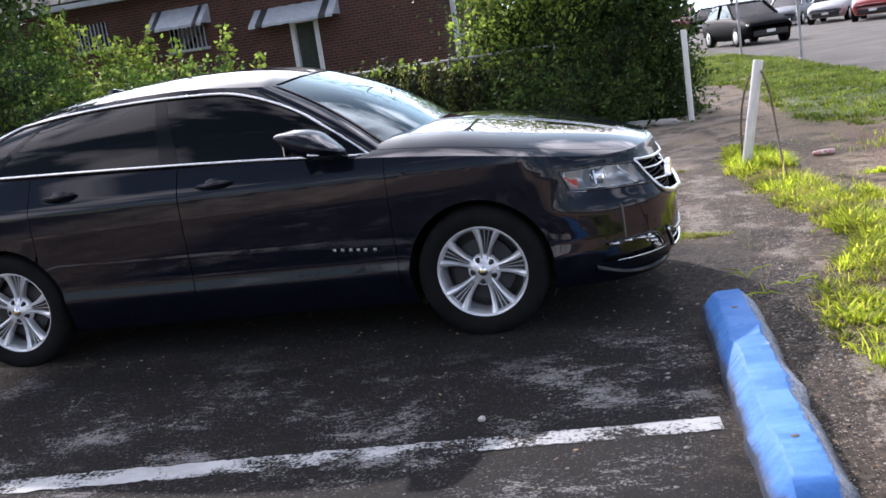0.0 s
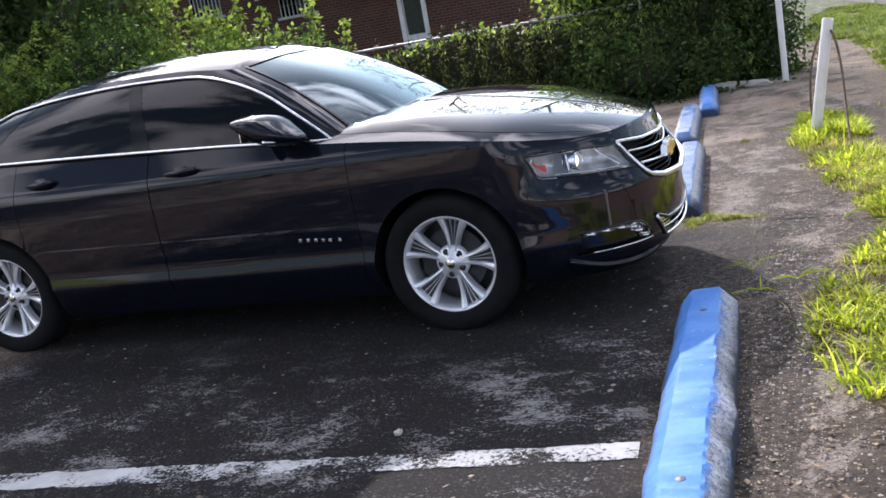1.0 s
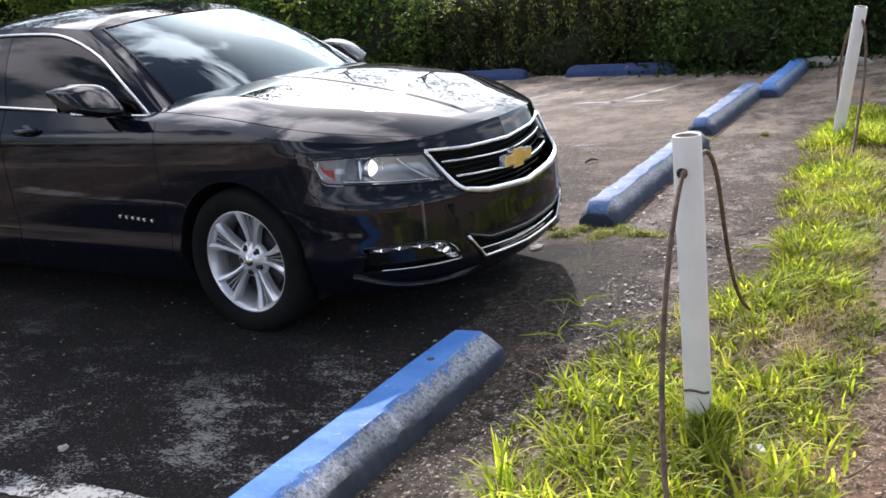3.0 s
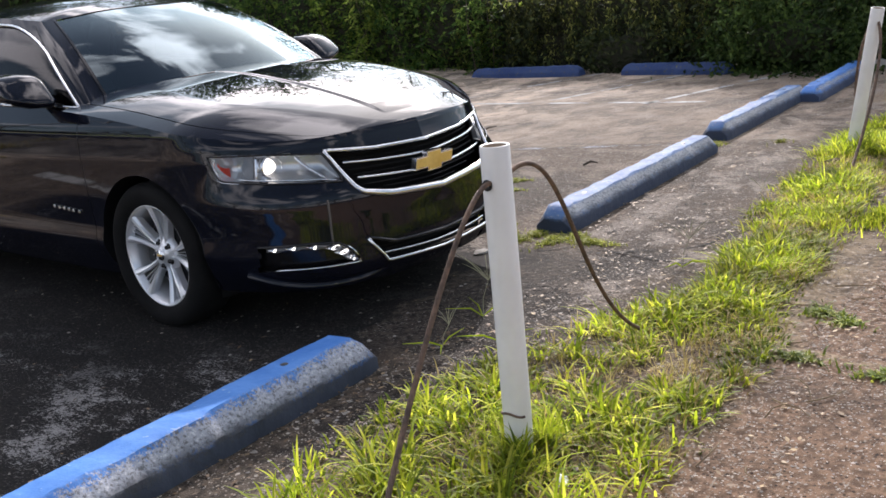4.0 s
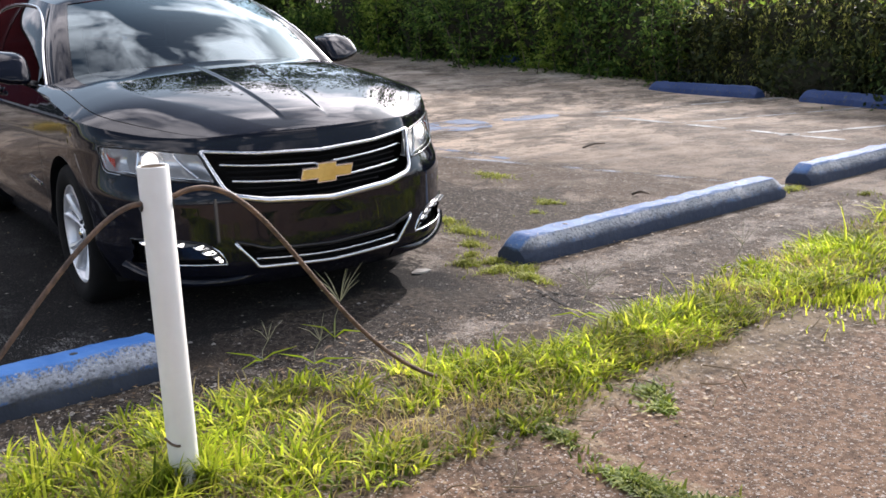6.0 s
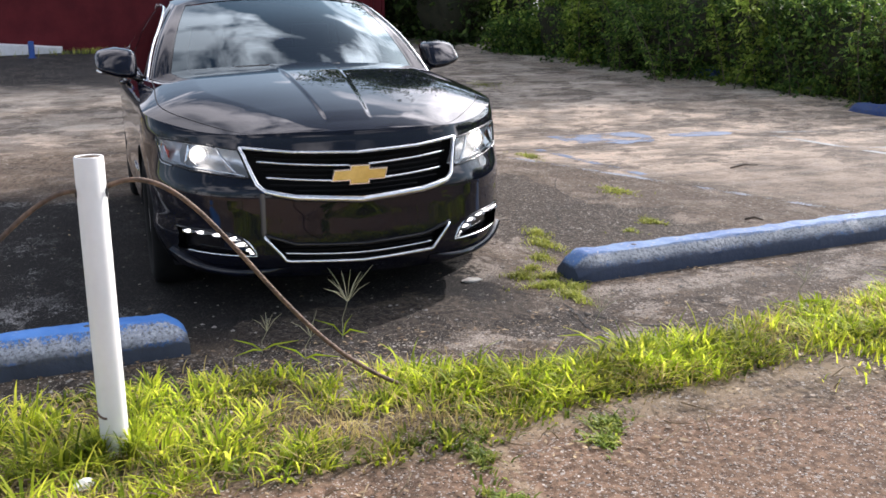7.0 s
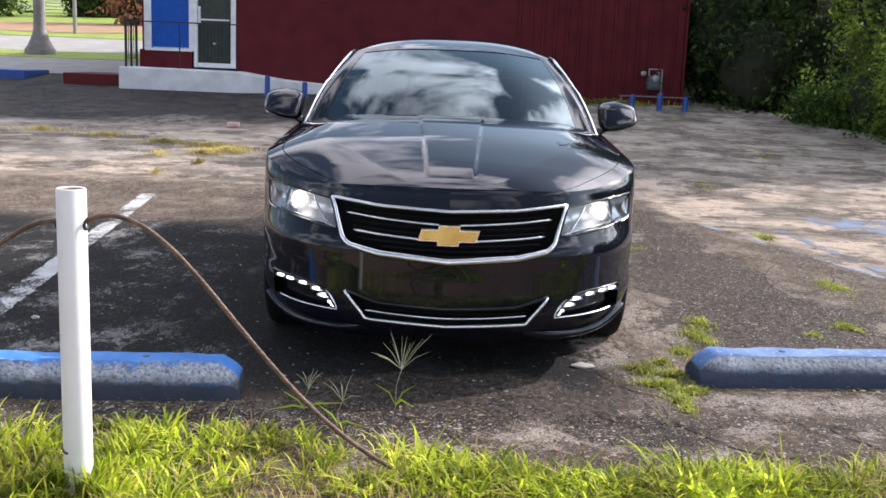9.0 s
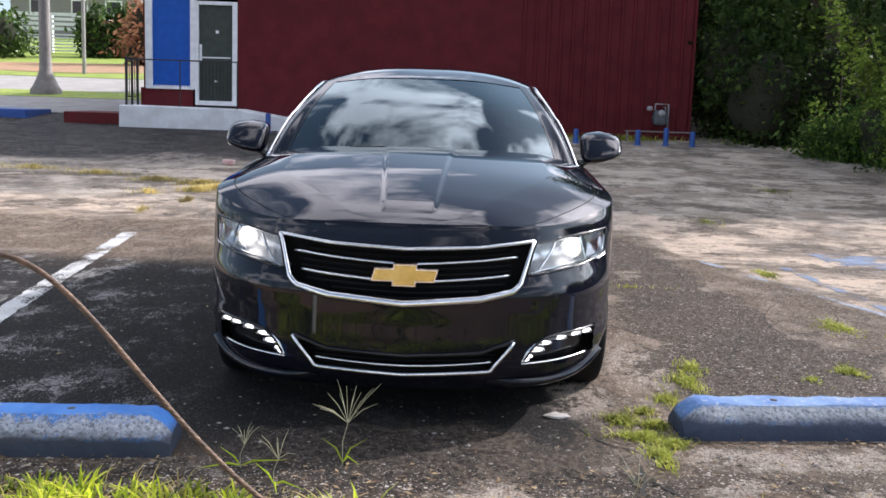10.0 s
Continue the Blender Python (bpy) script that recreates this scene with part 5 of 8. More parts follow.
def build_wheel(car, x, side):
    """Alloy wheel with five pairs of spokes, outer face towards side."""
    hub = new("wheel")
    hub.parent = car
    hub.matrix_basis = Matrix.Translation((x, side * 0.795, AXLE_Z)) @ (Matrix.Identity(4) if side > 0 else pose(0, 0, 0, 0, 0, 180))
    prof = [(0.236, 0.085), (0.246, 0.098), (0.275, 0.112), (0.305, 0.113), (0.328, 0.104), (0.340, 0.088), (0.344, 0.06), (0.345, 0.0), (0.344, -0.06), (0.338, -0.09), (0.30, -0.105), (0.24, -0.1)]
    v, f = lathe(prof, True, 56)
    pydata("tyre", v, [q[::-1] for q in f], M_TYRE, hub, True)
    v, f = lathe([(0.238, -0.09), (0.226, -0.07), (0.216, 0.04), (0.220, 0.062), (0.228, 0.080), (0.236, 0.092), (0.242, 0.092), (0.242, 0.084), (0.238, 0.078)], True, 56)
    pydata("rim", v, f, M_ALLOY, hub, True)
    v, f = lathe([(0.232, -0.088), (0.219, -0.07), (0.208, 0.0), (0.211, 0.05)], True, 56)
    pydata("barrel", v, f, M_ALLOY, hub, True)
    v, f = lathe([(0.0, 0.0), (0.165, 0.0), (0.165, -0.02), (0.0, -0.02)], True, 40)
    pydata("brake_disc", v, f, M_ALLOYD, hub)
    v, f = lathe([(0.0, -0.06), (0.235, -0.06)], True, 40)
    pydata("back_plate", v, f, M_BLACK, hub)
    boxed("brake_calliper", M_BLACK, hub, 0.08, 0.165, -0.03, 0.03, -0.06, 0.06, 0.01)
    def swept(name, cols, material):
        """Bar that runs outward: cols gives, for t from hub to rim, the corner angles and heights of its section."""
        V, rows = [], 14
        for r in np.linspace(0.042, 0.229, rows):
            t = (r - 0.042) / 0.187
            V += [(r * math.sin(a), y, r * math.cos(a)) for a, y in cols(r, t)]
        n = len(V) // rows
        me = bpy.data.meshes.new(name)
        me.from_pydata(V, [], grid_faces(rows, n, True) + [tuple(range(n))[::-1], tuple(range((rows - 1) * n, rows * n))])
        me.materials.append(material)
        bm = bmesh.new()
        bm.from_mesh(me)
        bmesh.ops.recalc_face_normals(bm, faces=bm.faces)
        bm.to_mesh(me)
        bm.free()
        return me

    def face_at(t):
        return 0.060 + 0.030 * t ** 1.7 - 0.010 * (1 - t) ** 2

    def arm(sgn):
        def cols(r, t):
            a_in = radians(4.6 + 5.6 * t ** 1.3) + 0.0012 / r
            a_out = radians(12.0 + 8.2 * t ** 1.6 + 12 * (1 - t) ** 4) + 0.0016 / r
            f = face_at(t)
            sec = [(a_in, f - 0.034), (a_in, f - 0.010), (a_in + 0.35 * (a_out - a_in), f + 0.002), (a_in + 0.75 * (a_out - a_in), f - 0.001), (a_out, f - 0.014), (a_out, f - 0.046)]
            return [(sgn * a, y) for a, y in sec]
        return cols

    def fin(sgn):
        def cols(r, t):
            a = radians(1.2 + 2.3 * t ** 1.2) + 0.0006 / r
            w = radians(0.55) + 0.0004 / r
            f = face_at(t) - 0.012 - 0.006 * t
            return [(sgn * q, y) for q, y in ((a - w, f - 0.03), (a - w * 0.5, f), (a + w * 0.5, f), (a + w, f - 0.03))]
        return cols

    def web(r, t):
        a = radians(7.0 + 8.0 * t ** 1.3) + 0.0012 / r
        f = face_at(t) - 0.022 - 0.010 * t
        return [(-a, f - 0.012), (-a, f), (a, f), (a, f - 0.012)]
    meshes = [swept("spoke", arm(sg), M_ALLOY) for sg in (-1, 1)]
    fins = [swept("spoke_fin", fin(sg), M_ALLOY) for sg in (-1, 1)]
    wm = swept("spoke_web", web, M_ALLOYD)
    turn0 = -12 if side < 0 else 12
    for k in range(5):
        wb = new("spoke_web", wm)
        wb.parent = hub
        wb.matrix_basis = pose(0, 0, 0, 0, 72 * k + turn0, 0)
        for me in meshes + fins:
            sp = new(me.name.split(".")[0], me)
            sp.parent = hub
            sp.matrix_basis = pose(0, 0, 0, 0, 72 * k + turn0, 0)
    v, f = lathe([(0.0, 0.070), (0.03, 0.069), (0.036, 0.064), (0.048, 0.056), (0.072, 0.050), (0.084, 0.044), (0.088, 0.02)], True, 30)
    pydata("hub_face", v, f, M_ALLOY, hub, True)
    v, f = lathe([(0.0, 0.078), (0.024, 0.077), (0.028, 0.07)], True, 24)
    pydata("centre_cap", v, f, M_CHROME, hub, True)
    boxed("cap_badge", M_GOLD, hub, -0.016, 0.016, 0.077, 0.080, -0.005, 0.005, 0.001)
    for k in range(5):
        a = radians(72 * k + turn0 + 36)
        v, f = lathe([(0.0, 0.068), (0.008, 0.067), (0.0105, 0.062), (0.0105, 0.053), (0.017, 0.0525), (0.019, 0.050), (0.019, 0.03)], True, 12)
        pydata("wheel_nut", [(p[0] + 0.056 * math.sin(a), p[1], p[2] + 0.056 * math.cos(a)) for p in v], f, M_GLOSSB, hub, True)


car = build_car()
for wx in WHEEL_X:
    for sd in (-1, 1):
        build_wheel(car, wx, sd)


# ---- red shop building ----
M_RED = mat("dark_red_painted_siding", (0.090, 0.011, 0.015), (0.118, 0.015, 0.019), scale=2.5, fine=30, rough=0.55, bump=0.1, c3=(0.13, 0.025, 0.026), spots=-0.03, spec=0.12)
M_WHITE = mat("white_painted_concrete", (0.72, 0.73, 0.74), (0.58, 0.58, 0.58), scale=3, fine=30, rough=0.7, bump=0.25)
M_WFRAME = mat("white_painted_metal", (0.78, 0.78, 0.78), (0.68, 0.68, 0.69), rough=0.5, bump=0.05)
M_BLUEW = mat("bright_blue_paint", (0.004, 0.075, 0.37), (0.006, 0.088, 0.42), spec=0.25, rough=0.5, bump=0.05)
M_BLUEB = mat("scuffed_blue_bollard_paint", (0.010, 0.06, 0.26), (0.02, 0.085, 0.31), scale=10, rough=0.5, bump=0.1)
M_DOOR = mat("grey_green_door_mesh", (0.045, 0.054, 0.044), (0.060, 0.070, 0.058), spec=0.2, rough=0.6, bump=0.2)
M_IRON = mat("black_wrought_iron", (0.012, 0.012, 0.014), rough=0.5, bump=0.1)
M_ROOF = mat("dark_felt_roof", (0.05, 0.05, 0.055), (0.09, 0.085, 0.08), rough=0.9)
M_KERBRED = mat("faded_red_kerb_paint", (0.13, 0.018, 0.020), (0.10, 0.02, 0.02), spec=0.15, rough=0.7, bump=0.3)
M_GREYP = mat("weathered_grey_metal", (0.30, 0.30, 0.31), (0.38, 0.37, 0.37), rough=0.55, metal=0.3, bump=0.1)


M_LAMPCOL = mat("weathered_brown_grey_column", (0.16, 0.145, 0.14), (0.21, 0.19, 0.18), rough=0.7, bump=0.1)
M_METER = mat("blue_grey_meter_paint", (0.075, 0.085, 0.095), (0.055, 0.062, 0.07), rough=0.5, bump=0.1)


def red_building():
    X, Y0, Y1, Z0, H = -15.5, -6.22, 4.72, 0.45, 4.6
    b = thing("shop_building", (0, 0, 0), 0, "single-storey shop building with dark red siding and a blue-and-white entrance", "building")
    # front wall of standing-seam panels with the doorway left open
    wall = new("front_wall")
    wall.parent = b
    boxed("wall_base", M_RED, b, X - 0.2, X, Y0, -5.17, Z0, 1.42)
    boxed("wall_above_door", M_RED, b, X - 0.2, X, Y0, -4.28, 3.2, H)
    boxed("wall_plain", M_RED, b, X - 0.2, X, -4.28, 1.2, Z0, H)
    V, F = [], []
    y = 1.2
    k = 0
    prof = []
    while y < Y1 - 0.02:
        prof += [(y, 0.0), (y + 0.17, 0.0), (y + 0.185, 0.035), (y + 0.225, 0.035), (y + 0.24, 0.0)]
        y += 0.24
    prof.append((Y1, 0.0))
    for py, px in prof:
        V += [(X + px, py, Z0), (X + px, py, H), (X - 0.2, py, Z0), (X - 0.2, py, H)]
    n = len(prof)
    for i in range(n - 1):
        a, c = 4 * i, 4 * (i + 1)
        F += [(a, c, c + 1, a + 1), (a + 1, c + 1, c + 3, a + 3), (a + 3, c + 3, c + 2, a + 2)]
    F += [(0, 1, 3, 2), (4 * (n - 1), 4 * (n - 1) + 2, 4 * (n - 1) + 3, 4 * (n - 1) + 1)]
    pydata("ribbed_wall", V, F, M_RED, b)
    boxed("side_wall", M_RED, b, X - 9.8, X - 0.2, Y1 - 0.2, Y1, Z0, H)
    boxed("side_wall", M_RED, b, X - 9.8, X - 0.2, Y0, Y0 + 0.2, Z0, H)
    boxed("back_wall", M_RED, b, X - 10, X - 9.8, Y0, Y1, Z0, H)
    boxed("roof", M_ROOF, b, X - 10.1, X + 0.08, Y0 - 0.08, Y1 + 0.08, H, H + 0.14, 0.02)
    boxed("inner_floor", M_ROOF, b, X - 9.7, X - 0.25, Y0 + 0.3, Y1 - 0.3, 1.0, 1.04)
    wall.name = "door_set"
    # blue panel in a white frame
    boxed("blue_panel", M_BLUEW, wall, X - 0.10, X - 0.02, -5.98, -5.22, 1.44, 3.2)
    for y0, y1 in ((-6.12, -5.98), (-5.22, -5.12)):
        boxed("frame_post", M_WFRAME, wall, X - 0.12, X + 0.03, y0, y1, 1.42, 3.25, 0.008)
    boxed("frame_sill", M_WFRAME, wall, X - 0.12, X + 0.05, -6.1, -5.14, 1.40, 1.45, 0.008)
    for k in range(14):
        yy = -5.94 + 0.056 * k
        boxed("picket_tip", M_WFRAME, wall, X + 0.005, X + 0.02, yy, yy + 0.034, 1.45, 1.475, 0.004)
    # security door
    door = boxed("security_door", M_DOOR, b, X - 0.08, X - 0.03, -5.08, -4.36, 1.12, 3.08, 0.004)
    for y0, y1 in ((-5.12, -5.05), (-4.38, -4.28)):
        boxed("door_frame", M_WFRAME, door, X - 0.1, X + 0.03, y0, y1, 1.10, 3.14, 0.008)
    boxed("door_frame", M_WFRAME, door, X - 0.1, X + 0.03, -5.05, -4.38, 3.07, 3.14, 0.008)
    boxed("door_rail", M_WFRAME, door, X - 0.03, X - 0.005, -5.02, -4.42, 2.03, 2.06, 0.004)
    boxed("bottom_rail", M_WFRAME, door, X - 0.03, X + 0.0, -5.05, -4.38, 1.10, 1.19, 0.004)
    boxed("lock_plate", M_WFRAME, door, X - 0.03, X + 0.01, -5.04, -4.99, 1.95, 2.30, 0.006)
    boxed("notice", M_WFRAME, door, X - 0.03, X - 0.018, -4.72, -4.66, 2.52, 2.58)
    boxed("notice", M_WFRAME, door, X - 0.03, X - 0.018, -4.74, -4.69, 1.56, 1.60)
    for k in range(9):
        yy = -5.0 + 0.072 * k
        boxed("door_bar", M_IRON, door, X - 0.02, X - 0.008, yy, yy + 0.012, 1.19, 1.98)
    # entrance slab
    V = []
    for y0, y1, z0, z1, xf in ((-6.35, -6.35, 0.5, 1.07, -14.55), (-4.1, -4.1, 0.5, 1.05, -14.55), (-3.3, -3.3, 0.5, 0.93, -14.75), (-1.6, -1.6, 0.5, 0.80, -15.1)):
        V += [(xf, y0, z0), (xf - 0.02, y0, z1 - 0.02), (xf - 0.05, y0, z1), (X + 0.002, y0, z1), (X + 0.002, y0, z0)]
    F = grid_faces(4, 5) + [(0, 1, 2, 3, 4), (19, 18, 17, 16, 15)]
    slab = pydata("entrance_step", V, F, M_WHITE, None)
    tagged(slab, "white painted concrete step in front of the shop entrance", "step")
    rail = thing("handrail", (0, 0, 0), 0, "thin black iron handrail on the entrance step", "railing")
    for yy, xx in ((-6.25, -14.7), (-6.25, -15.05), (-6.25, -15.4)):
        boxed("post", M_IRON, rail, xx - 0.018, xx + 0.018, yy - 0.018, yy + 0.018, 1.06, 1.95)
    boxed("top_rail", M_IRON, rail, -15.45, -14.66, -6.268, -6.232, 1.95, 1.98)
    boxed("low_rail", M_IRON, rail, -15.45, -14.66, -6.265, -6.235, 1.22, 1.24)
    for k in range(6):
        boxed("bar", M_IRON, rail, -15.33 + 0.11 * k, -15.318 + 0.11 * k, -6.256, -6.244, 1.24, 1.95)
    boxed("front_rail", M_IRON, rail, -14.682, -14.658, -6.25, -4.1, 1.93, 1.955)
    for y0 in (-5.2, -4.1):
        boxed("post", M_IRON, rail, -14.68, -14.66, y0 - 0.01, y0 + 0.01, 1.04, 1.93)
    kb = boxed("red_kerb", M_KERBRED, None, -16.6, -15.0, -7.6, -6.38, 0.55, 0.90, 0.02)
    tagged(kb, "faded red painted kerb block beside the step", "kerb")
    kb = boxed("blue_kerb", M_BLUEB, None, -16.9, -15.6, -12.5, -8.6, 0.60, 0.90, 0.02)
    tagged(kb, "blue painted kerb at the edge of the lot", "kerb")
    mt = thing("gas_meter", (0, 0, 0), 0, "grey gas meter on pipes against the red wall", "meter")
    meter = boxed("meter_body", M_METER, mt, X + 0.08, X + 0.30, 4.00, 4.28, 1.00, 1.30, 0.07)
    boxed("meter_flange", M_METER, mt, X + 0.10, X + 0.28, 3.985, 4.295, 1.13, 1.17, 0.012)
    v, f = lathe([(0.0, 0.0), (0.062, 0.0), (0.070, -0.012), (0.070, -0.05)], False, 18)
    tm = pose(X + 0.325, 4.15, 1.24, 0, 90, 0)
    pydata("dial", [tm @ Vector(q) for q in v], f, M_GREYP, meter, True, "pale round dial")
    tv, tf = tube([(X + 0.18, 4.04, 1.26), (X + 0.18, 4.04, 1.42), (X + 0.18, 4.30, 1.42), (X + 0.18, 4.30, 0.6)], 0.017, 8)
    pydata("pipe", tv, tf, M_GREYP, mt, True)
    tv, tf = tube([(X + 0.18, 4.24, 1.26), (X + 0.18, 4.24, 1.36), (X + 0.02, 4.24, 1.36)], 0.017, 8)
    pydata("pipe", tv, tf, M_GREYP, mt, True)
    v, f = lathe([(0.0, 0.05), (0.05, 0.04), (0.06, 0.0), (0.05, -0.04), (0.0, -0.05)], False, 14)
    pydata("regulator", [(p[0] + X + 0.2, p[1] + 3.93, p[2] + 1.33) for p in v], f, M_GREYP, mt, True)


red_building()


def bollard(y, x=-14.4, h=0.30):
    z = float(ground_z(x))
    bo = thing("bollard", (x, y, z), 0, "short scuffed blue bollard in front of the red wall", "bollard", "blue bollards along the shop wall")
    v, f = lathe([(0.052, -0.05), (0.05, h - 0.02), (0.045, h), (0.0, h + 0.012)], False, 16)
    pydata("tube", v, f, M_BLUEB, bo, True)
    v, f = lathe([(0.075, -0.02), (0.075, 0.012), (0.05, 0.016)], False, 16)
    pydata("foot", v, f, M_BLUEB, bo, True)


for yy, hh in ((-3.45, 0.36), (-2.73, 0.27), (-2.1, 0.29), (2.4, 0.26), (3.57, 0.28), (4.1, 0.33), (4.6, 0.28)):
    bollard(yy, h=hh)
rl = boxed("low_rail", M_LAMPCOL, None, -14.94, -14.91, 3.4, 4.75, float(ground_z(-14.9)) + 0.2, float(ground_z(-14.9)) + 0.225, 0.008)
tagged(rl, "thin grey pipe rail behind the bollards", "rail")
for yy in (3.45, 4.7):
    boxed("leg", M_LAMPCOL, rl, -14.94, -14.91, yy - 0.015, yy + 0.015, float(ground_z(-14.9)) - 0.02, float(ground_z(-14.9)) + 0.21)

# ---- street beyond the shop ----
M_ROADP = mat("pale_concrete_road", (0.38, 0.355, 0.325), (0.31, 0.29, 0.265), scale=1.5, fine=20, rough=0.85, bump=0.15)
M_WALKP = mat("pale_concrete_path", (0.34, 0.32, 0.30), (0.26, 0.245, 0.23), scale=2.0, fine=25, rough=0.85, bump=0.2)
M_LAWN = mat("mown_lawn", (0.24, 0.33, 0.035), (0.33, 0.40, 0.06), scale=0.6, fine=14, rough=0.9, bump=0.6, c3=(0.13, 0.20, 0.025), spots=0.05, depth=0.05)
M_EARTH = mat("bare_orange_earth", (0.42, 0.24, 0.13), (0.33, 0.20, 0.10), scale=1.0, fine=14, rough=0.95, bump=0.4)


def strip(name, x0, x1, y0, y1, material, label, lift=0.02, category="ground"):
    xs, ys = np.linspace(x0, x1, 24), np.linspace(y0, y1, 6)
    V = [(x, y, float(ground_z(x)) + lift) for x in xs for y in ys]
    tagged(pydata(name, V, grid_faces(24, 6), material, None, True), label, category, "", "structure")


strip("pavement", -20.9, -16.9, -60, -6.8, M_WALKP, "pale concrete pavement by the street", 0.012)
strip("grass_strip", -23.1, -20.9, -60, -6.6, M_LAWN, "mown green strip of grass by the street", 0.02)
strip("road", -29.0, -23.1, -60, 40, M_ROADP, "pale sunlit concrete street", 0.016)
strip("lawn", -75, -29.0, -90, 60, M_LAWN, "sunlit green lawn across the street", 0.03)
ev = [(-34.5 + 3.2 * math.cos(a) * (1 + 0.15 * math.sin(3 * a)), -16 + 6.0 * math.sin(a), 0) for a in np.linspace(0, 2 * math.pi, 40)[:-1]]
tagged(pydata("earth_patch", [(x, y, float(ground_z(x)) + 0.045) for x, y, _ in ev] + [(-34.5, -16, float(ground_z(-34.5)) + 0.05)], [(i, (i + 1) % 39, 39) for i in range(39)], M_EARTH), "bare orange earth patch in the lawn", "ground", "", "structure")

lamp = thing("street_lamp", (-21.9, -10.75, float(ground_z(-21.9))), 0, "grey street lamp column with a flared base on the grass strip", "street lamp")
v, f = lathe([(0.40, -0.05), (0.40, 0.12), (0.34, 0.20), (0.24, 0.40), (0.165, 0.62), (0.15, 1.0), (0.13, 4.5), (0.10, 8.0)], False, 24)
pydata("column", v, f, M_LAMPCOL, lamp, True)
tv, tf = tube([(0, 0, 7.9), (0.3, 0, 8.3), (1.5, 0, 8.5)], 0.05, 8)
pydata("arm", tv, tf, M_GREYP, lamp, True)
boxed("lantern", M_GREYP, lamp, 1.3, 1.9, -0.14, 0.14, 8.42, 8.56, 0.04)
pole = thing("pole", (-31.0, -13.1, float(ground_z(-31))), 0, "thin pale pole standing in the lawn", "pole")
v, f = lathe([(0.07, -0.1), (0.06, 7.0), (0.0, 7.0)], False, 12)
pydata("shaft", v, f, M_WALKP, pole, True)

fence = thing("rail_fence", (0, 0, 0), 0, "white horizontal rail fence along the far lawn", "fence")
fz = float(ground_z(-47))
for k in range(14):
    boxed("post", M_WFRAME, fence, -47.1, -46.9, -34 + 1.9 * k, -33.88 + 1.9 * k, fz - 0.1, fz + 2.0)
for k in range(4):
    boxed("rail", M_WFRAME, fence, -46.9, -46.86, -34, -9.2, fz + 1.15 + 0.24 * k, fz + 1.30 + 0.24 * k)
for k in range(6):
    boxed("slat", M_WFRAME, fence, -46.9, -46.87, -34, -9.2, fz + 0.10 + 0.16 * k, fz + 0.17 + 0.16 * k)

M_TILE = mat("red_brown_roof_tiles", (0.30, 0.08, 0.06), (0.22, 0.06, 0.05), scale=3, rough=0.8)
M_STUCCO = mat("grey_siding", (0.22, 0.21, 0.21), (0.28, 0.26, 0.26), rough=0.8)


def far_house(x, y, w, d, h, label, wall_m, roof_m):
    z = float(ground_z(x))
    ho = thing("house", (x, y, z), 0, label, "house")
    boxed("wall", wall_m, ho, -d / 2, d / 2, -w / 2, w / 2, -0.3, h)
    V = [(-d / 2 - 0.4, -w / 2 - 0.4, h), (d / 2 + 0.4, -w / 2 - 0.4, h), (d / 2 + 0.4, w / 2 + 0.4, h), (-d / 2 - 0.4, w / 2 + 0.4, h), (0, -w / 2 + 0.6, h + 1.9), (0, w / 2 - 0.6, h + 1.9)]
    pydata("roof", V, [(0, 1, 4), (1, 2, 5, 4), (2, 3, 5), (3, 0, 4, 5), (3, 2, 1, 0)], roof_m, ho)
    for yy in (-w * 0.28, w * 0.05, w * 0.32):
        win = boxed("window", M_WFRAME, ho, d / 2, d / 2 + 0.06, yy - 0.6, yy + 0.6, h - 1.7, h - 0.5)
        boxed("pane", M_SIDEG, win, d / 2 + 0.06, d / 2 + 0.07, yy - 0.5, yy + 0.5, h - 1.6, h - 0.6)


far_house(-72, -27.5, 9, 8, 2.9, "grey house with a red roof far behind the fence", M_STUCCO, M_TILE)
far_house(-66, -43, 9, 8, 2.6, "pale house far behind the fence", M_WHITE, M_ROOF)

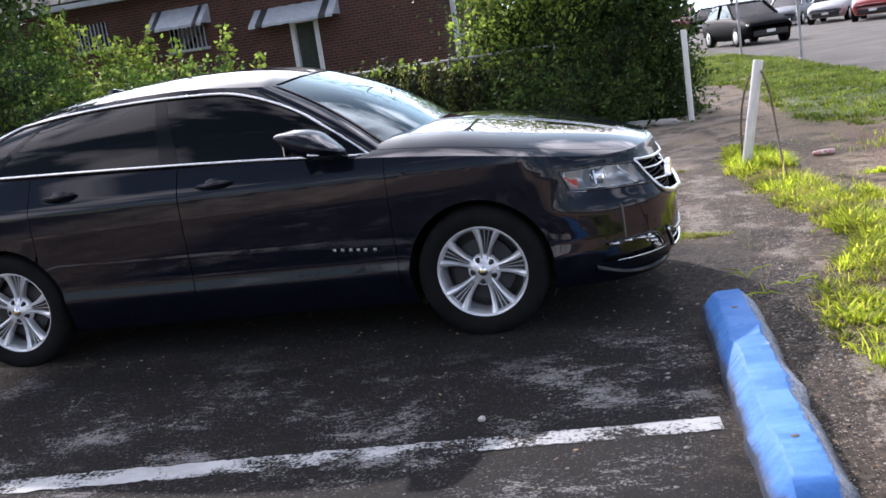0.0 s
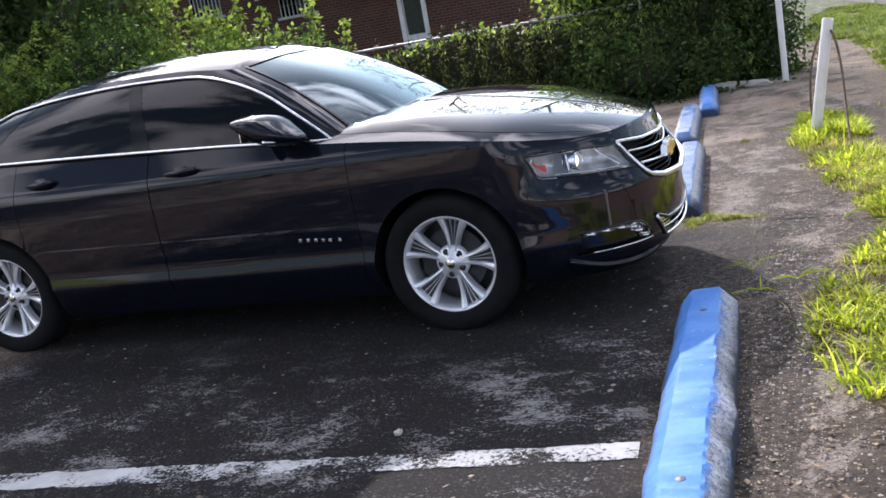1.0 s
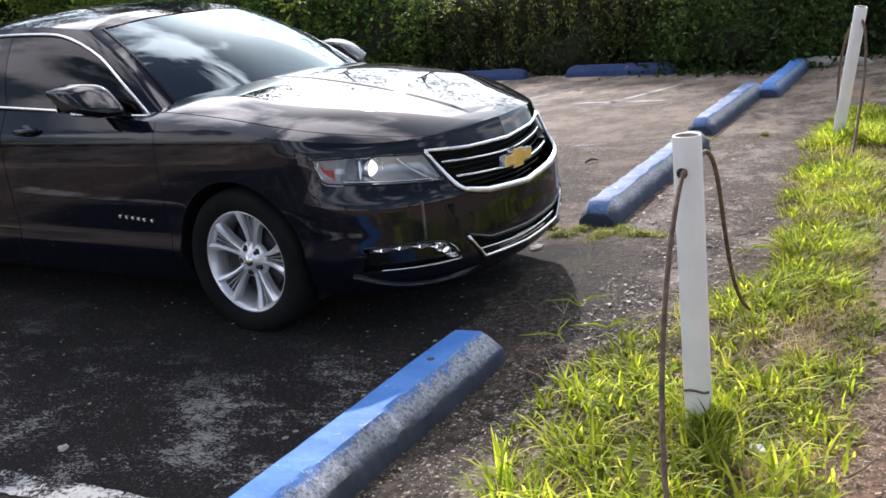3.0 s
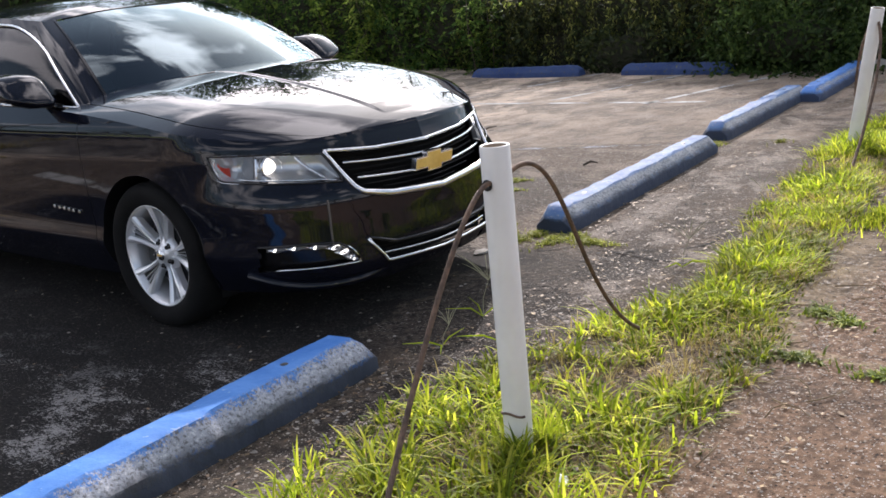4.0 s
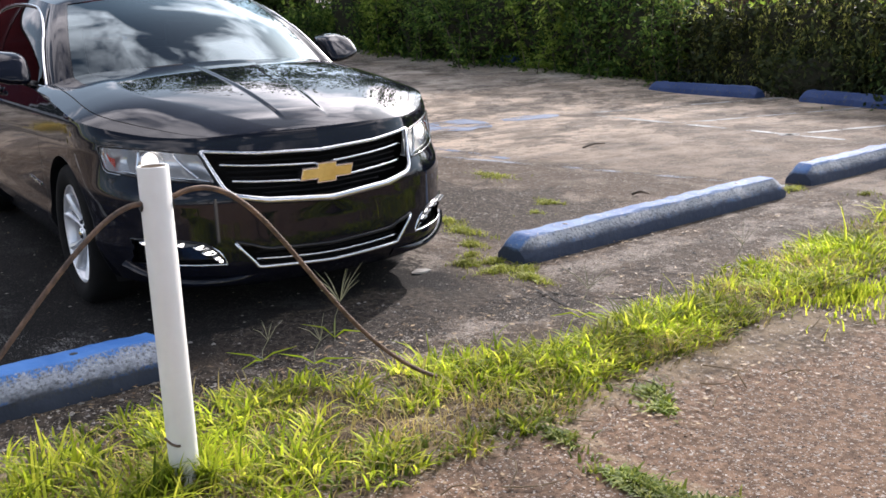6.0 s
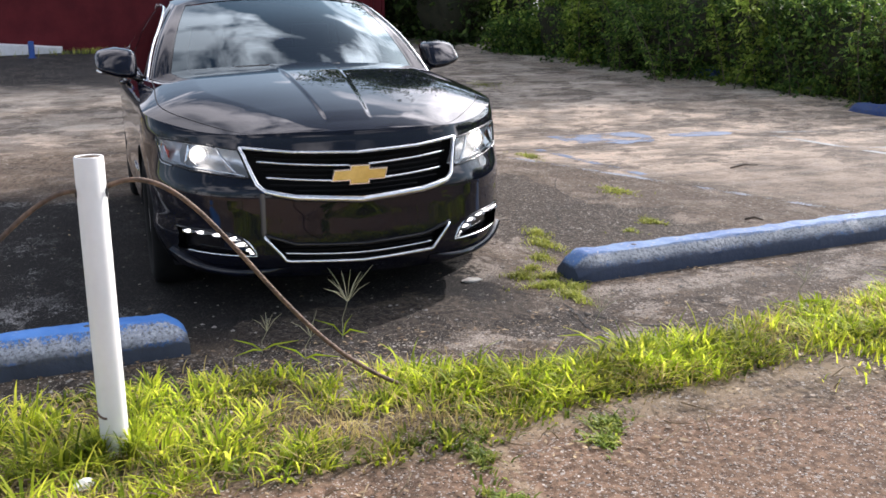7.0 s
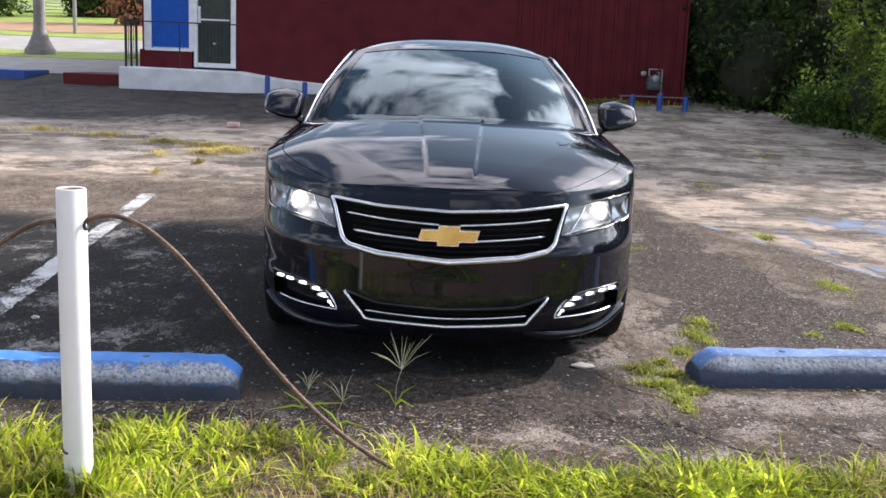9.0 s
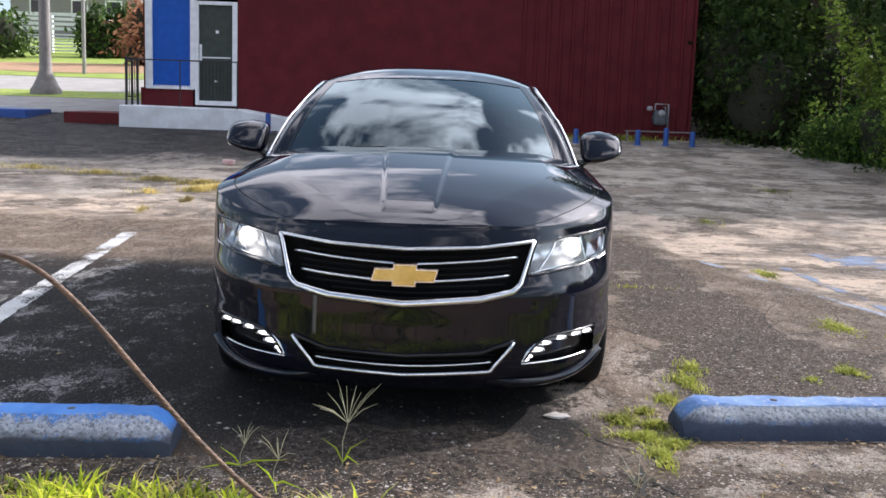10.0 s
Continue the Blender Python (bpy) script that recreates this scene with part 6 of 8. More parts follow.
# ---- brick house behind the hedge ----
def brick_mat():
    m = bpy.data.materials.new("red_brown_brickwork")
    m.use_nodes = True
    n, l = nodes_of(m)
    p = n["Principled BSDF"]
    tc = n.new("ShaderNodeTexCoord")
    mp = n.new("ShaderNodeMapping")
    mp.inputs["Rotation"].default_value = (radians(90), 0, 0)
    br = n.new("ShaderNodeTexBrick")
    br.inputs["Color1"].default_value = (0.105, 0.036, 0.026, 1)
    br.inputs["Color2"].default_value = (0.066, 0.025, 0.019, 1)
    br.inputs["Mortar"].default_value = (0.135, 0.105, 0.09, 1)
    setin(br, Scale=1.0)
    br.inputs["Mortar Size"].default_value = 0.008
    br.inputs["Brick Width"].default_value, br.inputs["Row Height"].default_value = 0.215, 0.075
    l.new(tc.outputs["Object"], mp.inputs["Vector"])
    l.new(mp.outputs["Vector"], br.inputs["Vector"])
    ns = n.new("ShaderNodeTexNoise")
    setin(ns, Scale=1.2, Detail=5.0)
    l.new(tc.outputs["Object"], ns.inputs["Vector"])
    hs = n.new("ShaderNodeHueSaturation")
    mr = n.new("ShaderNodeMapRange")
    mr.inputs["To Min"].default_value, mr.inputs["To Max"].default_value = 0.65, 1.3
    l.new(ns.outputs["Fac"], mr.inputs["Value"])
    l.new(mr.outputs["Result"], hs.inputs["Value"])
    l.new(br.outputs["Color"], hs.inputs["Color"])
    l.new(hs.outputs["Color"], p.inputs["Base Color"])
    setin(p, Roughness=0.9)
    bp = n.new("ShaderNodeBump")
    setin(bp, Strength=0.6, Distance=0.01)
    l.new(br.outputs["Fac"], bp.inputs["Height"])
    bp.invert = True
    l.new(bp.outputs["Normal"], p.inputs["Normal"])
    return m


M_BRICK = brick_mat()
M_AWN = mat("grey_white_aluminium_awning", (0.50, 0.53, 0.58), (0.42, 0.45, 0.50), rough=0.5, bump=0.05)
M_AWND = mat("dark_awning_stripe", (0.05, 0.05, 0.055), rough=0.5, bump=0.0)


def brick_house():
    Y, X0, X1 = 20.0, -24.0, -4.9
    h = thing("brick_house", (0, 0, 0), 0, "red-brown brick house with metal awnings behind the hedge", "house")
    holes = [(-15.5, -14.4, 2.80, 3.50), (-12.62, -11.48, 2.42, 3.02), (-9.05, -8.26, 1.0, 2.75)]
    xs = sorted({X0, X1} | {v for a in holes for v in a[:2]})
    for a, b in zip(xs, xs[1:]):
        hole = [q for q in holes if q[0] <= a and b <= q[1]]
        if not hole:
            boxed("brick_wall", M_BRICK, h, a, b, Y, Y + 0.3, -0.3, 4.15)
        else:
            _, _, z0, z1 = hole[0]
            boxed("brick_wall", M_BRICK, h, a, b, Y, Y + 0.3, -0.3, z0)
            boxed("brick_wall", M_BRICK, h, a, b, Y, Y + 0.3, z1, 4.15)
    boxed("brick_wall", M_BRICK, h, X1 - 0.3, X1, Y + 0.3, Y + 9, -0.3, 4.15)
    boxed("brick_wall", M_BRICK, h, X0, X0 + 0.3, Y + 0.3, Y + 9, -0.3, 4.15)
    boxed("gutter", M_AWN, h, X0 - 0.4, X1 + 0.4, Y - 0.45, Y - 0.33, 3.95, 4.10, 0.02)
    V = [(X0 - 0.4, Y - 0.4, 4.16), (X1 + 0.4, Y - 0.4, 4.16), (X1 + 0.4, Y + 9.4, 4.16), (X0 - 0.4, Y + 9.4, 4.16), (X0 + 3, Y + 4.5, 6.4), (X1 - 3, Y + 4.5, 6.4)]
    pydata("roof", V, [(0, 1, 5, 4), (1, 2, 5), (2, 3, 4, 5), (3, 0, 4), (3, 2, 1, 0)], M_ROOF, h)
    for a, b, z0, z1 in holes[:2]:
        w = boxed("window", M_SIDEG, h, a, b, Y + 0.12, Y + 0.14, z0, z1)
        boxed("sill", M_AWN, w, a - 0.05, b + 0.05, Y - 0.06, Y + 0.12, z0 - 0.07, z0)
        boxed("mid_rail", M_AWND, w, a, b, Y + 0.0, Y + 0.03, (z0 + z1) / 2 - 0.02, (z0 + z1) / 2 + 0.02)
        for k in range(9):
            x = a + 0.06 + (b - a - 0.12) * k / 8
            boxed("window_bar", M_AWN, w, x - 0.012, x + 0.012, Y - 0.02, Y + 0.004, z0, z1)
    d = boxed("door", M_DOOR, h, -8.95, -8.36, Y + 0.12, Y + 0.17, 1.0, 2.7)
    for x0, x1 in ((-9.05, -8.93), (-8.38, -8.26)):
        boxed("door_frame", M_WFRAME, d, x0, x1, Y - 0.05, Y + 0.12, 1.0, 2.75, 0.01)
    boxed("door_frame", M_WFRAME, d, -8.93, -8.38, Y - 0.05, Y + 0.12, 2.65, 2.75, 0.01)
    boxed("kick_panel", M_WFRAME, d, -8.93, -8.38, Y + 0.06, Y + 0.12, 1.0, 1.35)
    for a, b, z0, z1 in ((-12.95, -11.3, 3.03, 3.52), (-9.98, -7.62, 2.72, 3.14)):
        n = 12
        aw = new("awning")
        aw.parent = h
        for k in range(n):
            xa, xb = a + (b - a) * k / n, a + (b - a) * (k + 1) / n
            V = [(xa, Y, z1), (xb, Y, z1), (xb, Y - 0.62, z0), (xa, Y - 0.62, z0), (xa, Y - 0.62, z0 - 0.07), (xb, Y - 0.62, z0 - 0.07), (xa, Y, z1 - 0.03), (xb, Y, z1 - 0.03), (xb, Y - 0.6, z0 - 0.03), (xa, Y - 0.6, z0 - 0.03)]
            off = 0.012 if k % 2 else 0.0
            V = [(x, y, z + off) for x, y, z in V]
            pydata("awning_slat", V, [(0, 3, 2, 1), (3, 4, 5, 2), (6, 7, 8, 9), (0, 6, 9, 3), (1, 2, 8, 7)], M_AWND if k in (1, n - 2) else M_AWN, aw)
        for x in (a, b):
            V = [(x, Y, z1), (x, Y - 0.62, z0), (x, Y, z0), (x + 0.012, Y, z1), (x + 0.012, Y - 0.62, z0), (x + 0.012, Y, z0)]
            pydata("awning_cheek", V, [(0, 1, 2), (5, 4, 3), (0, 3, 4, 1), (1, 4, 5, 2)], M_AWN, aw)
    porch = new("porch")
    porch.parent = h
    boxed("porch_floor", M_BRICK, porch, X1, X1 + 3.2, Y + 0.6, Y + 4, -0.3, 1.0)
    boxed("porch_roof", M_ROOF, porch, X1, X1 + 3.4, Y + 0.4, Y + 4.2, 3.4, 3.6)
    for x in (X1 + 0.1, X1 + 3.0):
        boxed("porch_post", M_WFRAME, porch, x, x + 0.12, Y + 0.65, Y + 0.77, 1.0, 3.4)
    boxed("porch_rail", M_AWN, porch, X1 + 0.2, X1 + 3.0, Y + 0.68, Y + 0.73, 1.72, 1.77)
    for k in range(18):
        x = X1 + 0.3 + 0.15 * k
        boxed("baluster", M_AWN, porch, x, x + 0.025, Y + 0.69, Y + 0.715, 1.0, 1.72)


brick_house()

# ---- far car park beyond the lawn ----
M_LOTFAR = mat("sunlit_grey_asphalt", (0.150, 0.135, 0.118), (0.205, 0.185, 0.160), scale=0.8, fine=12, rough=0.95, spec=0.15, bump=0.1)
lot = [(1.2, 36), (2.2, 27), (3.4, 20.3), (4.2, 13.0), (7, 9.5), (60, 9.5), (90, 140), (-60, 140), (-30, 60), (-8, 42)]
tagged(pydata("road", [(x, y, 0.012) for x, y in lot], [tuple(range(len(lot)))], M_LOTFAR), "sunlit grey asphalt street and car park beyond the lawn", "road", "", "structure")


def parked_car(x, y, rz, paint, label, tall=0.0):
    """Plain small car: lofted lower body, cabin with glass, wheels and lamps; nose towards +x."""
    c = thing("parked_car", (x, y, 0.0), rz, label, "car", "cars parked across the street")
    W = 0.9
    st = [(-2.3, 0.55, 0.85, 0.78), (-2.2, 0.28, 0.98 + tall * 0.5, 0.9), (-1.2, 0.22, 1.02 + tall * 0.5, 1.0), (0.6, 0.22, 0.99 + tall * 0.4, 1.0), (1.6, 0.24, 0.88 + tall * 0.4, 0.97), (2.15, 0.28, 0.74 + tall * 0.3, 0.88), (2.28, 0.4, 0.60 + tall * 0.2, 0.75)]
    V = []
    sm = spline(st, 25)
    for px, z0, z1, w in sm:
        for yy, zz in ((-0.86, z0), (-1.0, z0 + 0.25), (-0.98, z1 - 0.12), (-0.82, z1), (0, z1 + 0.03), (0.82, z1), (0.98, z1 - 0.12), (1.0, z0 + 0.25), (0.86, z0)):
            V.append((px, yy * W * w, zz))
    F = grid_faces(25, 9, True) + [tuple(range(9)), tuple(range(24 * 9, 25 * 9))[::-1]]
    pydata("body", V, [q[::-1] for q in F], paint, c, True)
    h0, h1 = 0.97 + tall * 0.45, 1.42 + tall
    rear = -2.1 if tall > 0.2 else -1.75
    V = [(rear, -0.78, h0), (1.0, -0.78, h0 - 0.02), (1.0, 0.78, h0 - 0.02), (rear, 0.78, h0), (rear + 0.35, -0.62, h1), (0.15, -0.62, h1), (0.15, 0.62, h1), (rear + 0.35, 0.62, h1)]
    pydata("cabin_glass", V, [(0, 1, 5, 4), (1, 2, 6, 5), (2, 3, 7, 6), (3, 0, 4, 7)], M_SIDEG, c)
    V = [(rear + 0.3, -0.65, h1), (0.2, -0.65, h1), (0.2, 0.65, h1), (rear + 0.3, 0.65, h1), (rear + 0.5, -0.5, h1 + 0.05), (0.0, -0.5, h1 + 0.05), (0.0, 0.5, h1 + 0.05), (rear + 0.5, 0.5, h1 + 0.05)]
    pydata("roof", V, [(0, 1, 5, 4), (1, 2, 6, 5), (2, 3, 7, 6), (3, 0, 4, 7), (4, 5, 6, 7)], paint, c, False)
    for s in (-1, 1):
        for q in ((1.0, 0.15), (-0.55, -0.45)):
            tv, tf = tube([(q[0], s * 0.79, h0), (q[1] + 0.05 if q[0] > 0 else q[0], s * 0.645, h1)], 0.04, 5)
            pydata("pillar", tv, tf, paint, c)
        for wx in (-1.35, 1.4):
            wh = new("wheel")
            wh.parent = c
            wh.matrix_basis = Matrix.Translation((wx, s * 0.80, 0.33))
            v, f = lathe([(0.0, 0.06 * s), (0.2, 0.10 * s), (0.31, 0.11 * s), (0.33, 0.08 * s), (0.33, -0.1 * s), (0.0, -0.1 * s)], True, 20)
            pydata("tyre", v, f, M_TYRE, wh, True)
            v, f = lathe([(0.0, 0.075 * s), (0.2, 0.112 * s), (0.205, 0.10 * s)], True, 16)
            pydata("rim", v, f, M_ALLOY, wh, True)
        boxed("headlamp", M_LAMPIN, c, 2.0, 2.16, s * 0.62 - 0.14, s * 0.62 + 0.14, 0.60 + tall * 0.2, 0.72 + tall * 0.25, 0.02)
        boxed("tail_lamp", M_AMBER, c, -2.30, -2.2, s * 0.62 - 0.12, s * 0.62 + 0.12, 0.70, 0.85, 0.02)
    boxed("bumper", M_BLACK, c, 2.1, 2.3, -0.6, 0.6, 0.30, 0.50, 0.03)
    boxed("plate_bar", M_WFRAME, c, 2.30, 2.31, -0.15, 0.15, 0.40, 0.50)


P_BLK = mat("black_paint", (0.006, 0.006, 0.007), rough=0.6, spec=0.05, coat=0.0, bump=0.0)
P_RED = mat("red_paint", (0.33, 0.02, 0.02), rough=0.3, coat=1.0, bump=0.0)
P_WHT = mat("white_paint", (0.44, 0.45, 0.46), rough=0.5, coat=0.1, bump=0.0)
P_SIL = mat("silver_paint", (0.20, 0.21, 0.22), rough=0.5, metal=0.3, coat=0.1, bump=0.0)
parked_car(3.12, 32.5, -72, P_BLK, "black saloon car facing the lawn across the street", 0.05)
parked_car(6.2, 49.0, -108, P_SIL, "silver saloon car parked across the street")
parked_car(7.9, 46.0, -108, P_WHT, "white saloon car parked across the street")
parked_car(9.1, 41.5, -106, P_RED, "red sport utility car parked across the street", 0.3)
parked_car(12.2, 43.0, -106, P_SIL, "silver saloon car parked across the street", 0.1)
parked_car(5.3, 55.0, -108, P_WHT, "white saloon car parked across the street")
parked_car(4.3, 60.0, -108, P_SIL, "silver saloon car parked across the street")
parked_car(2.6, 62.0, -108, P_BLK, "black saloon car parked across the street")
parked_car(0.7, 62.0, -100, P_RED, "dark red sport utility car parked across the street", 0.35)
parked_car(-1.6, 62.0, -100, P_WHT, "white saloon car parked across the street")
for px, py, hh, lb in ((2.62, 26.2, 3.0, "thin grey sign pole at the lawn's edge"), (3.64, 19.4, 3.2, "thin grey steel pole at the lawn's edge")):
    po = thing("pole", (px, py, 0), 0, lb, "pole")
    v, f = lathe([(0.035, -0.1), (0.035, hh), (0.0, hh)], False, 10)
    pydata("shaft", v, f, M_GREYP, po, True)
    v, f = lathe([(0.07, -0.02), (0.07, 0.04), (0.036, 0.05)], False, 10)
    pydata("foot", v, f, M_GREYP, po, True)


# ---- plants ----
RNG = np.random.default_rng(7)
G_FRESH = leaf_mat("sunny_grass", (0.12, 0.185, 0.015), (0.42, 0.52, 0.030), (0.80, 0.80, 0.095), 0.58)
# darker grass: shade under the verge tufts put into colour; slab weeds share it
G_UNDER = leaf_mat("dark_weed_and_tuft_shade", (0.062, 0.098, 0.013), (0.15, 0.21, 0.024), (0.32, 0.33, 0.06), 0.42)
G_RUST = leaf_mat("rusty_shrub_leaves", (0.24, 0.10, 0.06), (0.36, 0.17, 0.10), (0.48, 0.28, 0.16), 0.3)
G_DRY = leaf_mat("dry_straw_grass", (0.34, 0.26, 0.11), (0.52, 0.41, 0.15), (0.30, 0.29, 0.08), 0.35)
G_STRAW = leaf_mat("yellow_straw_grass", (0.40, 0.31, 0.12), (0.58, 0.47, 0.19), (0.42, 0.38, 0.13), 0.4)
G_LEAF = leaf_mat("shrub_leaves", (0.020, 0.045, 0.009), (0.045, 0.088, 0.015), (0.13, 0.20, 0.032), 0.24)
# lighter copy of shrub_leaves, with sunlight put into its colour
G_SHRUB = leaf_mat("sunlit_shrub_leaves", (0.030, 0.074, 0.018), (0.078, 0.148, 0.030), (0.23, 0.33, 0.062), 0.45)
G_WEED = leaf_mat("yellowish_weeds", (0.18, 0.22, 0.035), (0.32, 0.36, 0.05), (0.52, 0.50, 0.14), 0.45)
# bright sapling leaves; on the big bush this colour stands for sunlight
G_LIGHT = leaf_mat("young_and_sun_toned_leaves", (0.11, 0.19, 0.025), (0.22, 0.32, 0.045), (0.38, 0.46, 0.10), 0.5)
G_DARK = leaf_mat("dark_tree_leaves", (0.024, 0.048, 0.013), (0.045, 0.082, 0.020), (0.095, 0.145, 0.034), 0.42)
G_STALK = mat("pale_dry_stalk", (0.42, 0.40, 0.27), (0.34, 0.34, 0.20), rough=0.8, bump=0.0)
M_BARK = mat("grey_brown_bark", (0.09, 0.07, 0.055), (0.16, 0.13, 0.10), scale=9, fine=60, rough=0.9, bump=0.6, depth=0.02)
# near-black filler inside foliage; the inner shade is put into its colour
M_SHADECORE = mat("dark_shade_core", (0.020, 0.024, 0.012), (0.035, 0.034, 0.018), scale=6, fine=40, rough=1.0, bump=0.6, depth=0.05)


def blades_mesh(name, base, length, width, material, parent=None, lean=0.55, ang=None):
    """Grass: each blade a bent, tapering strip of three segments."""
    n = len(base)
    ang = RNG.uniform(0, 2 * np.pi, n) if ang is None else ang
    bend = RNG.uniform(0.3, 1.05, n) * lean * 2
    L = length * RNG.uniform(0.55, 1.25, n)
    W = width * RNG.uniform(0.7, 1.3, n)
    dx, dy = np.cos(ang), np.sin(ang)
    V = np.zeros((n, 7, 3))
    for k, t in enumerate((0.0, 0.38, 0.74, 1.0)):
        out = L * bend * t ** 1.8 * 0.75
        up = L * (t - 0.32 * bend * t ** 2)
        c = base + np.stack([dx * out, dy * out, np.maximum(up, 0.004 * (t > 0))], -1)
        if k < 3:
            w = W * (1 - 0.55 * t) / 2
            off = np.stack([-dy * w, dx * w, np.zeros(n)], -1)
            V[:, 2 * k], V[:, 2 * k + 1] = c - off, c + off
        else:
            V[:, 6] = c
    idx = np.arange(n)[:, None] * 7
    quads = np.concatenate([idx + np.array([[0, 1, 3, 2]]), idx + np.array([[2, 3, 5, 4]])])
    tris = idx + np.array([[4, 5, 6]])
    return fast_mesh(name, V.reshape(-1, 3), quads, tris, material, parent)


def fast_mesh(name, V, quads, tris, material, parent=None):
    me = bpy.data.meshes.new(name)
    me.vertices.add(len(V))
    me.vertices.foreach_set("co", np.asarray(V, np.float32).ravel())
    loops = np.concatenate([quads.ravel(), tris.ravel()]).astype(np.int32)
    me.loops.add(len(loops))
    me.loops.foreach_set("vertex_index", loops)
    starts = np.concatenate([np.arange(len(quads)) * 4, len(quads) * 4 + np.arange(len(tris)) * 3]).astype(np.int32)
    me.polygons.add(len(starts))
    me.polygons.foreach_set("loop_start", starts)
    me.update(calc_edges=True)
    me.validate()
    return finish(name, me, material, parent)


def leaves_mesh(name, pos, size, material, parent=None, droop=0.3, narrow=0.5):
    """Leaves: each a folded diamond of two triangles, facing any way."""
    n = len(pos)
    d = RNG.normal(size=(n, 3))
    d[:, 2] -= droop
    d /= np.linalg.norm(d, axis=1)[:, None]
    s = np.cross(d, RNG.normal(size=(n, 3)))
    s /= np.linalg.norm(s, axis=1)[:, None] + 1e-9
    nn = np.cross(s, d)
    L = (size * RNG.uniform(0.6, 1.4, n))[:, None]
    W = L * narrow
    V = np.zeros((n, 4, 3))
    V[:, 0] = pos
    V[:, 1] = pos + d * L * 0.45 + s * W * 0.5 + nn * L * 0.08
    V[:, 2] = pos + d * L
    V[:, 3] = pos + d * L * 0.45 - s * W * 0.5 + nn * L * 0.08
    idx = np.arange(n)[:, None] * 4
    tris = np.concatenate([idx + np.array([[0, 1, 2]]), idx + np.array([[0, 2, 3]])])
    return fast_mesh(name, V.reshape(-1, 3), np.zeros((0, 4), int), tris, material, parent)


def lump(c, r, seed, material, name, parent, k=0.32):
    bm = bmesh.new()
    bmesh.ops.create_icosphere(bm, subdivisions=3, radius=1)
    for v in bm.verts:
        q = 1 + k * noise.noise(v.co * 2.1 + Vector((seed, seed * 2, 0)))
        v.co = Vector((c[0] + v.co.x * r[0] * q, c[1] + v.co.y * r[1] * q, c[2] + v.co.z * r[2] * q))
    return part(name, bm, material, parent, smooth=True)


def clumps(c, r, count, per, spread, shell=0.55, gaps=0.0):
    """Leaf places: many small clumps spread through the outer part of an ellipsoid."""
    u = RNG.normal(size=(count, 3))
    u /= np.linalg.norm(u, axis=1)[:, None]
    q = RNG.uniform(shell, 1.08, count) ** 0.8
    q *= 1 + 0.55 * np.array([noise.noise(Vector(v) * 2.6 + Vector((c[0], c[1], 3))) + 0.5 * noise.noise(Vector(v) * 7 + Vector((c[1], c[0], 1))) for v in u])
    cen = np.array(c) + u * q[:, None] * np.array(r)
    if gaps:
        full = np.array([noise.noise(Vector(v) * 1.7) + 0.5 * noise.noise(Vector(v) * 4.1) for v in cen])
        cen = cen[full > gaps]
        count = len(cen)
    p = np.repeat(cen, per, 0) + RNG.normal(size=(count * per, 3)) * spread
    z0 = ground_z(p[:, 0]) + 0.02
    p[:, 2] = np.maximum(p[:, 2], z0)
    return p


def bush(name, blobs, leaf, count, per, material, label, category="bush", spread=0.13, stems=5, core=0.74, gaps=-0.16):
    """Shrub from overlapping leafy masses on several stems."""
    x, y = blobs[0][0][:2]
    gz0 = float(ground_z(x))
    b = thing(name, (x, y, gz0), 0, label, category)
    P = []
    for i, (c, r) in enumerate(blobs):
        P.append(clumps((c[0], c[1], c[2] + gz0), r, int(count / len(blobs)), per, spread, 0.55, gaps))
        # solid dark lump added behind the leaves as their inner shade
        lump((c[0] - x, c[1] - y, c[2]), [q * core for q in r], i * 3.1 + x, M_SHADECORE, "shade_core", b)
    P = np.concatenate(P) - np.array([x, y, gz0])
    leaves_mesh("leaves", P, leaf, material, b)
    for k in range(stems):
        c, r = blobs[k % len(blobs)]
        a = RNG.uniform(0, 6.28)
        top = Vector((c[0] - x + 0.5 * r[0] * math.cos(a), c[1] - y + 0.5 * r[1] * math.sin(a), c[2] + 0.4 * r[2]))
        foot = Vector((0.15 * math.cos(a), 0.15 * math.sin(a), -0.1))
        mid = (top + foot) / 2 + Vector((0.1 * math.sin(a), 0.1 * math.cos(a), 0))
        tv, tf = tube([foot, mid, top], [0.035, 0.025, 0.008], 6)
        pydata("stem", tv, tf, M_BARK, b, True)
    return b


def tree(x, y, h, r, count, label, material=None, trunk=0.16, low=0.35):
    z = float(ground_z(x))
    t = thing("tree", (x, y, z), 0, label, "tree")
    top = Vector((RNG.uniform(-0.4, 0.4), RNG.uniform(-0.4, 0.4), h * 0.8))
    tv, tf = tube([(0, 0, -0.2), (0.05, 0, h * 0.25), top * 0.6, top], [trunk * 1.3, trunk, trunk * 0.7, trunk * 0.2], 10)
    pydata("trunk", tv, tf, M_BARK, t, True)
    P = []
    for k in range(9):
        a = k * 2.4 + RNG.uniform(-0.3, 0.3)
        hh = h * (low + (0.92 - low) * k / 8)
        rr = r * (0.75 if k < 6 else 0.5)
        e = Vector((math.cos(a) * rr, math.sin(a) * rr, hh + 0.15 * h))
        s = top * min(1, hh / (h * 0.8)) * 0.9
        tv, tf = tube([s, (s + e) / 2 + Vector((0, 0, 0.1 * h * 0.3)), e], [trunk * 0.4, trunk * 0.25, trunk * 0.08], 6)
        pydata("limb", tv, tf, M_BARK, t, True)
        P.append(clumps(tuple(e), (r * 0.55, r * 0.55, h * 0.17), count // 9 // 9, 9, 0.16, 0.2))
    pos = np.concatenate(P)
    leaves_mesh("crown", pos, 0.17, material or G_DARK, t)
    return t


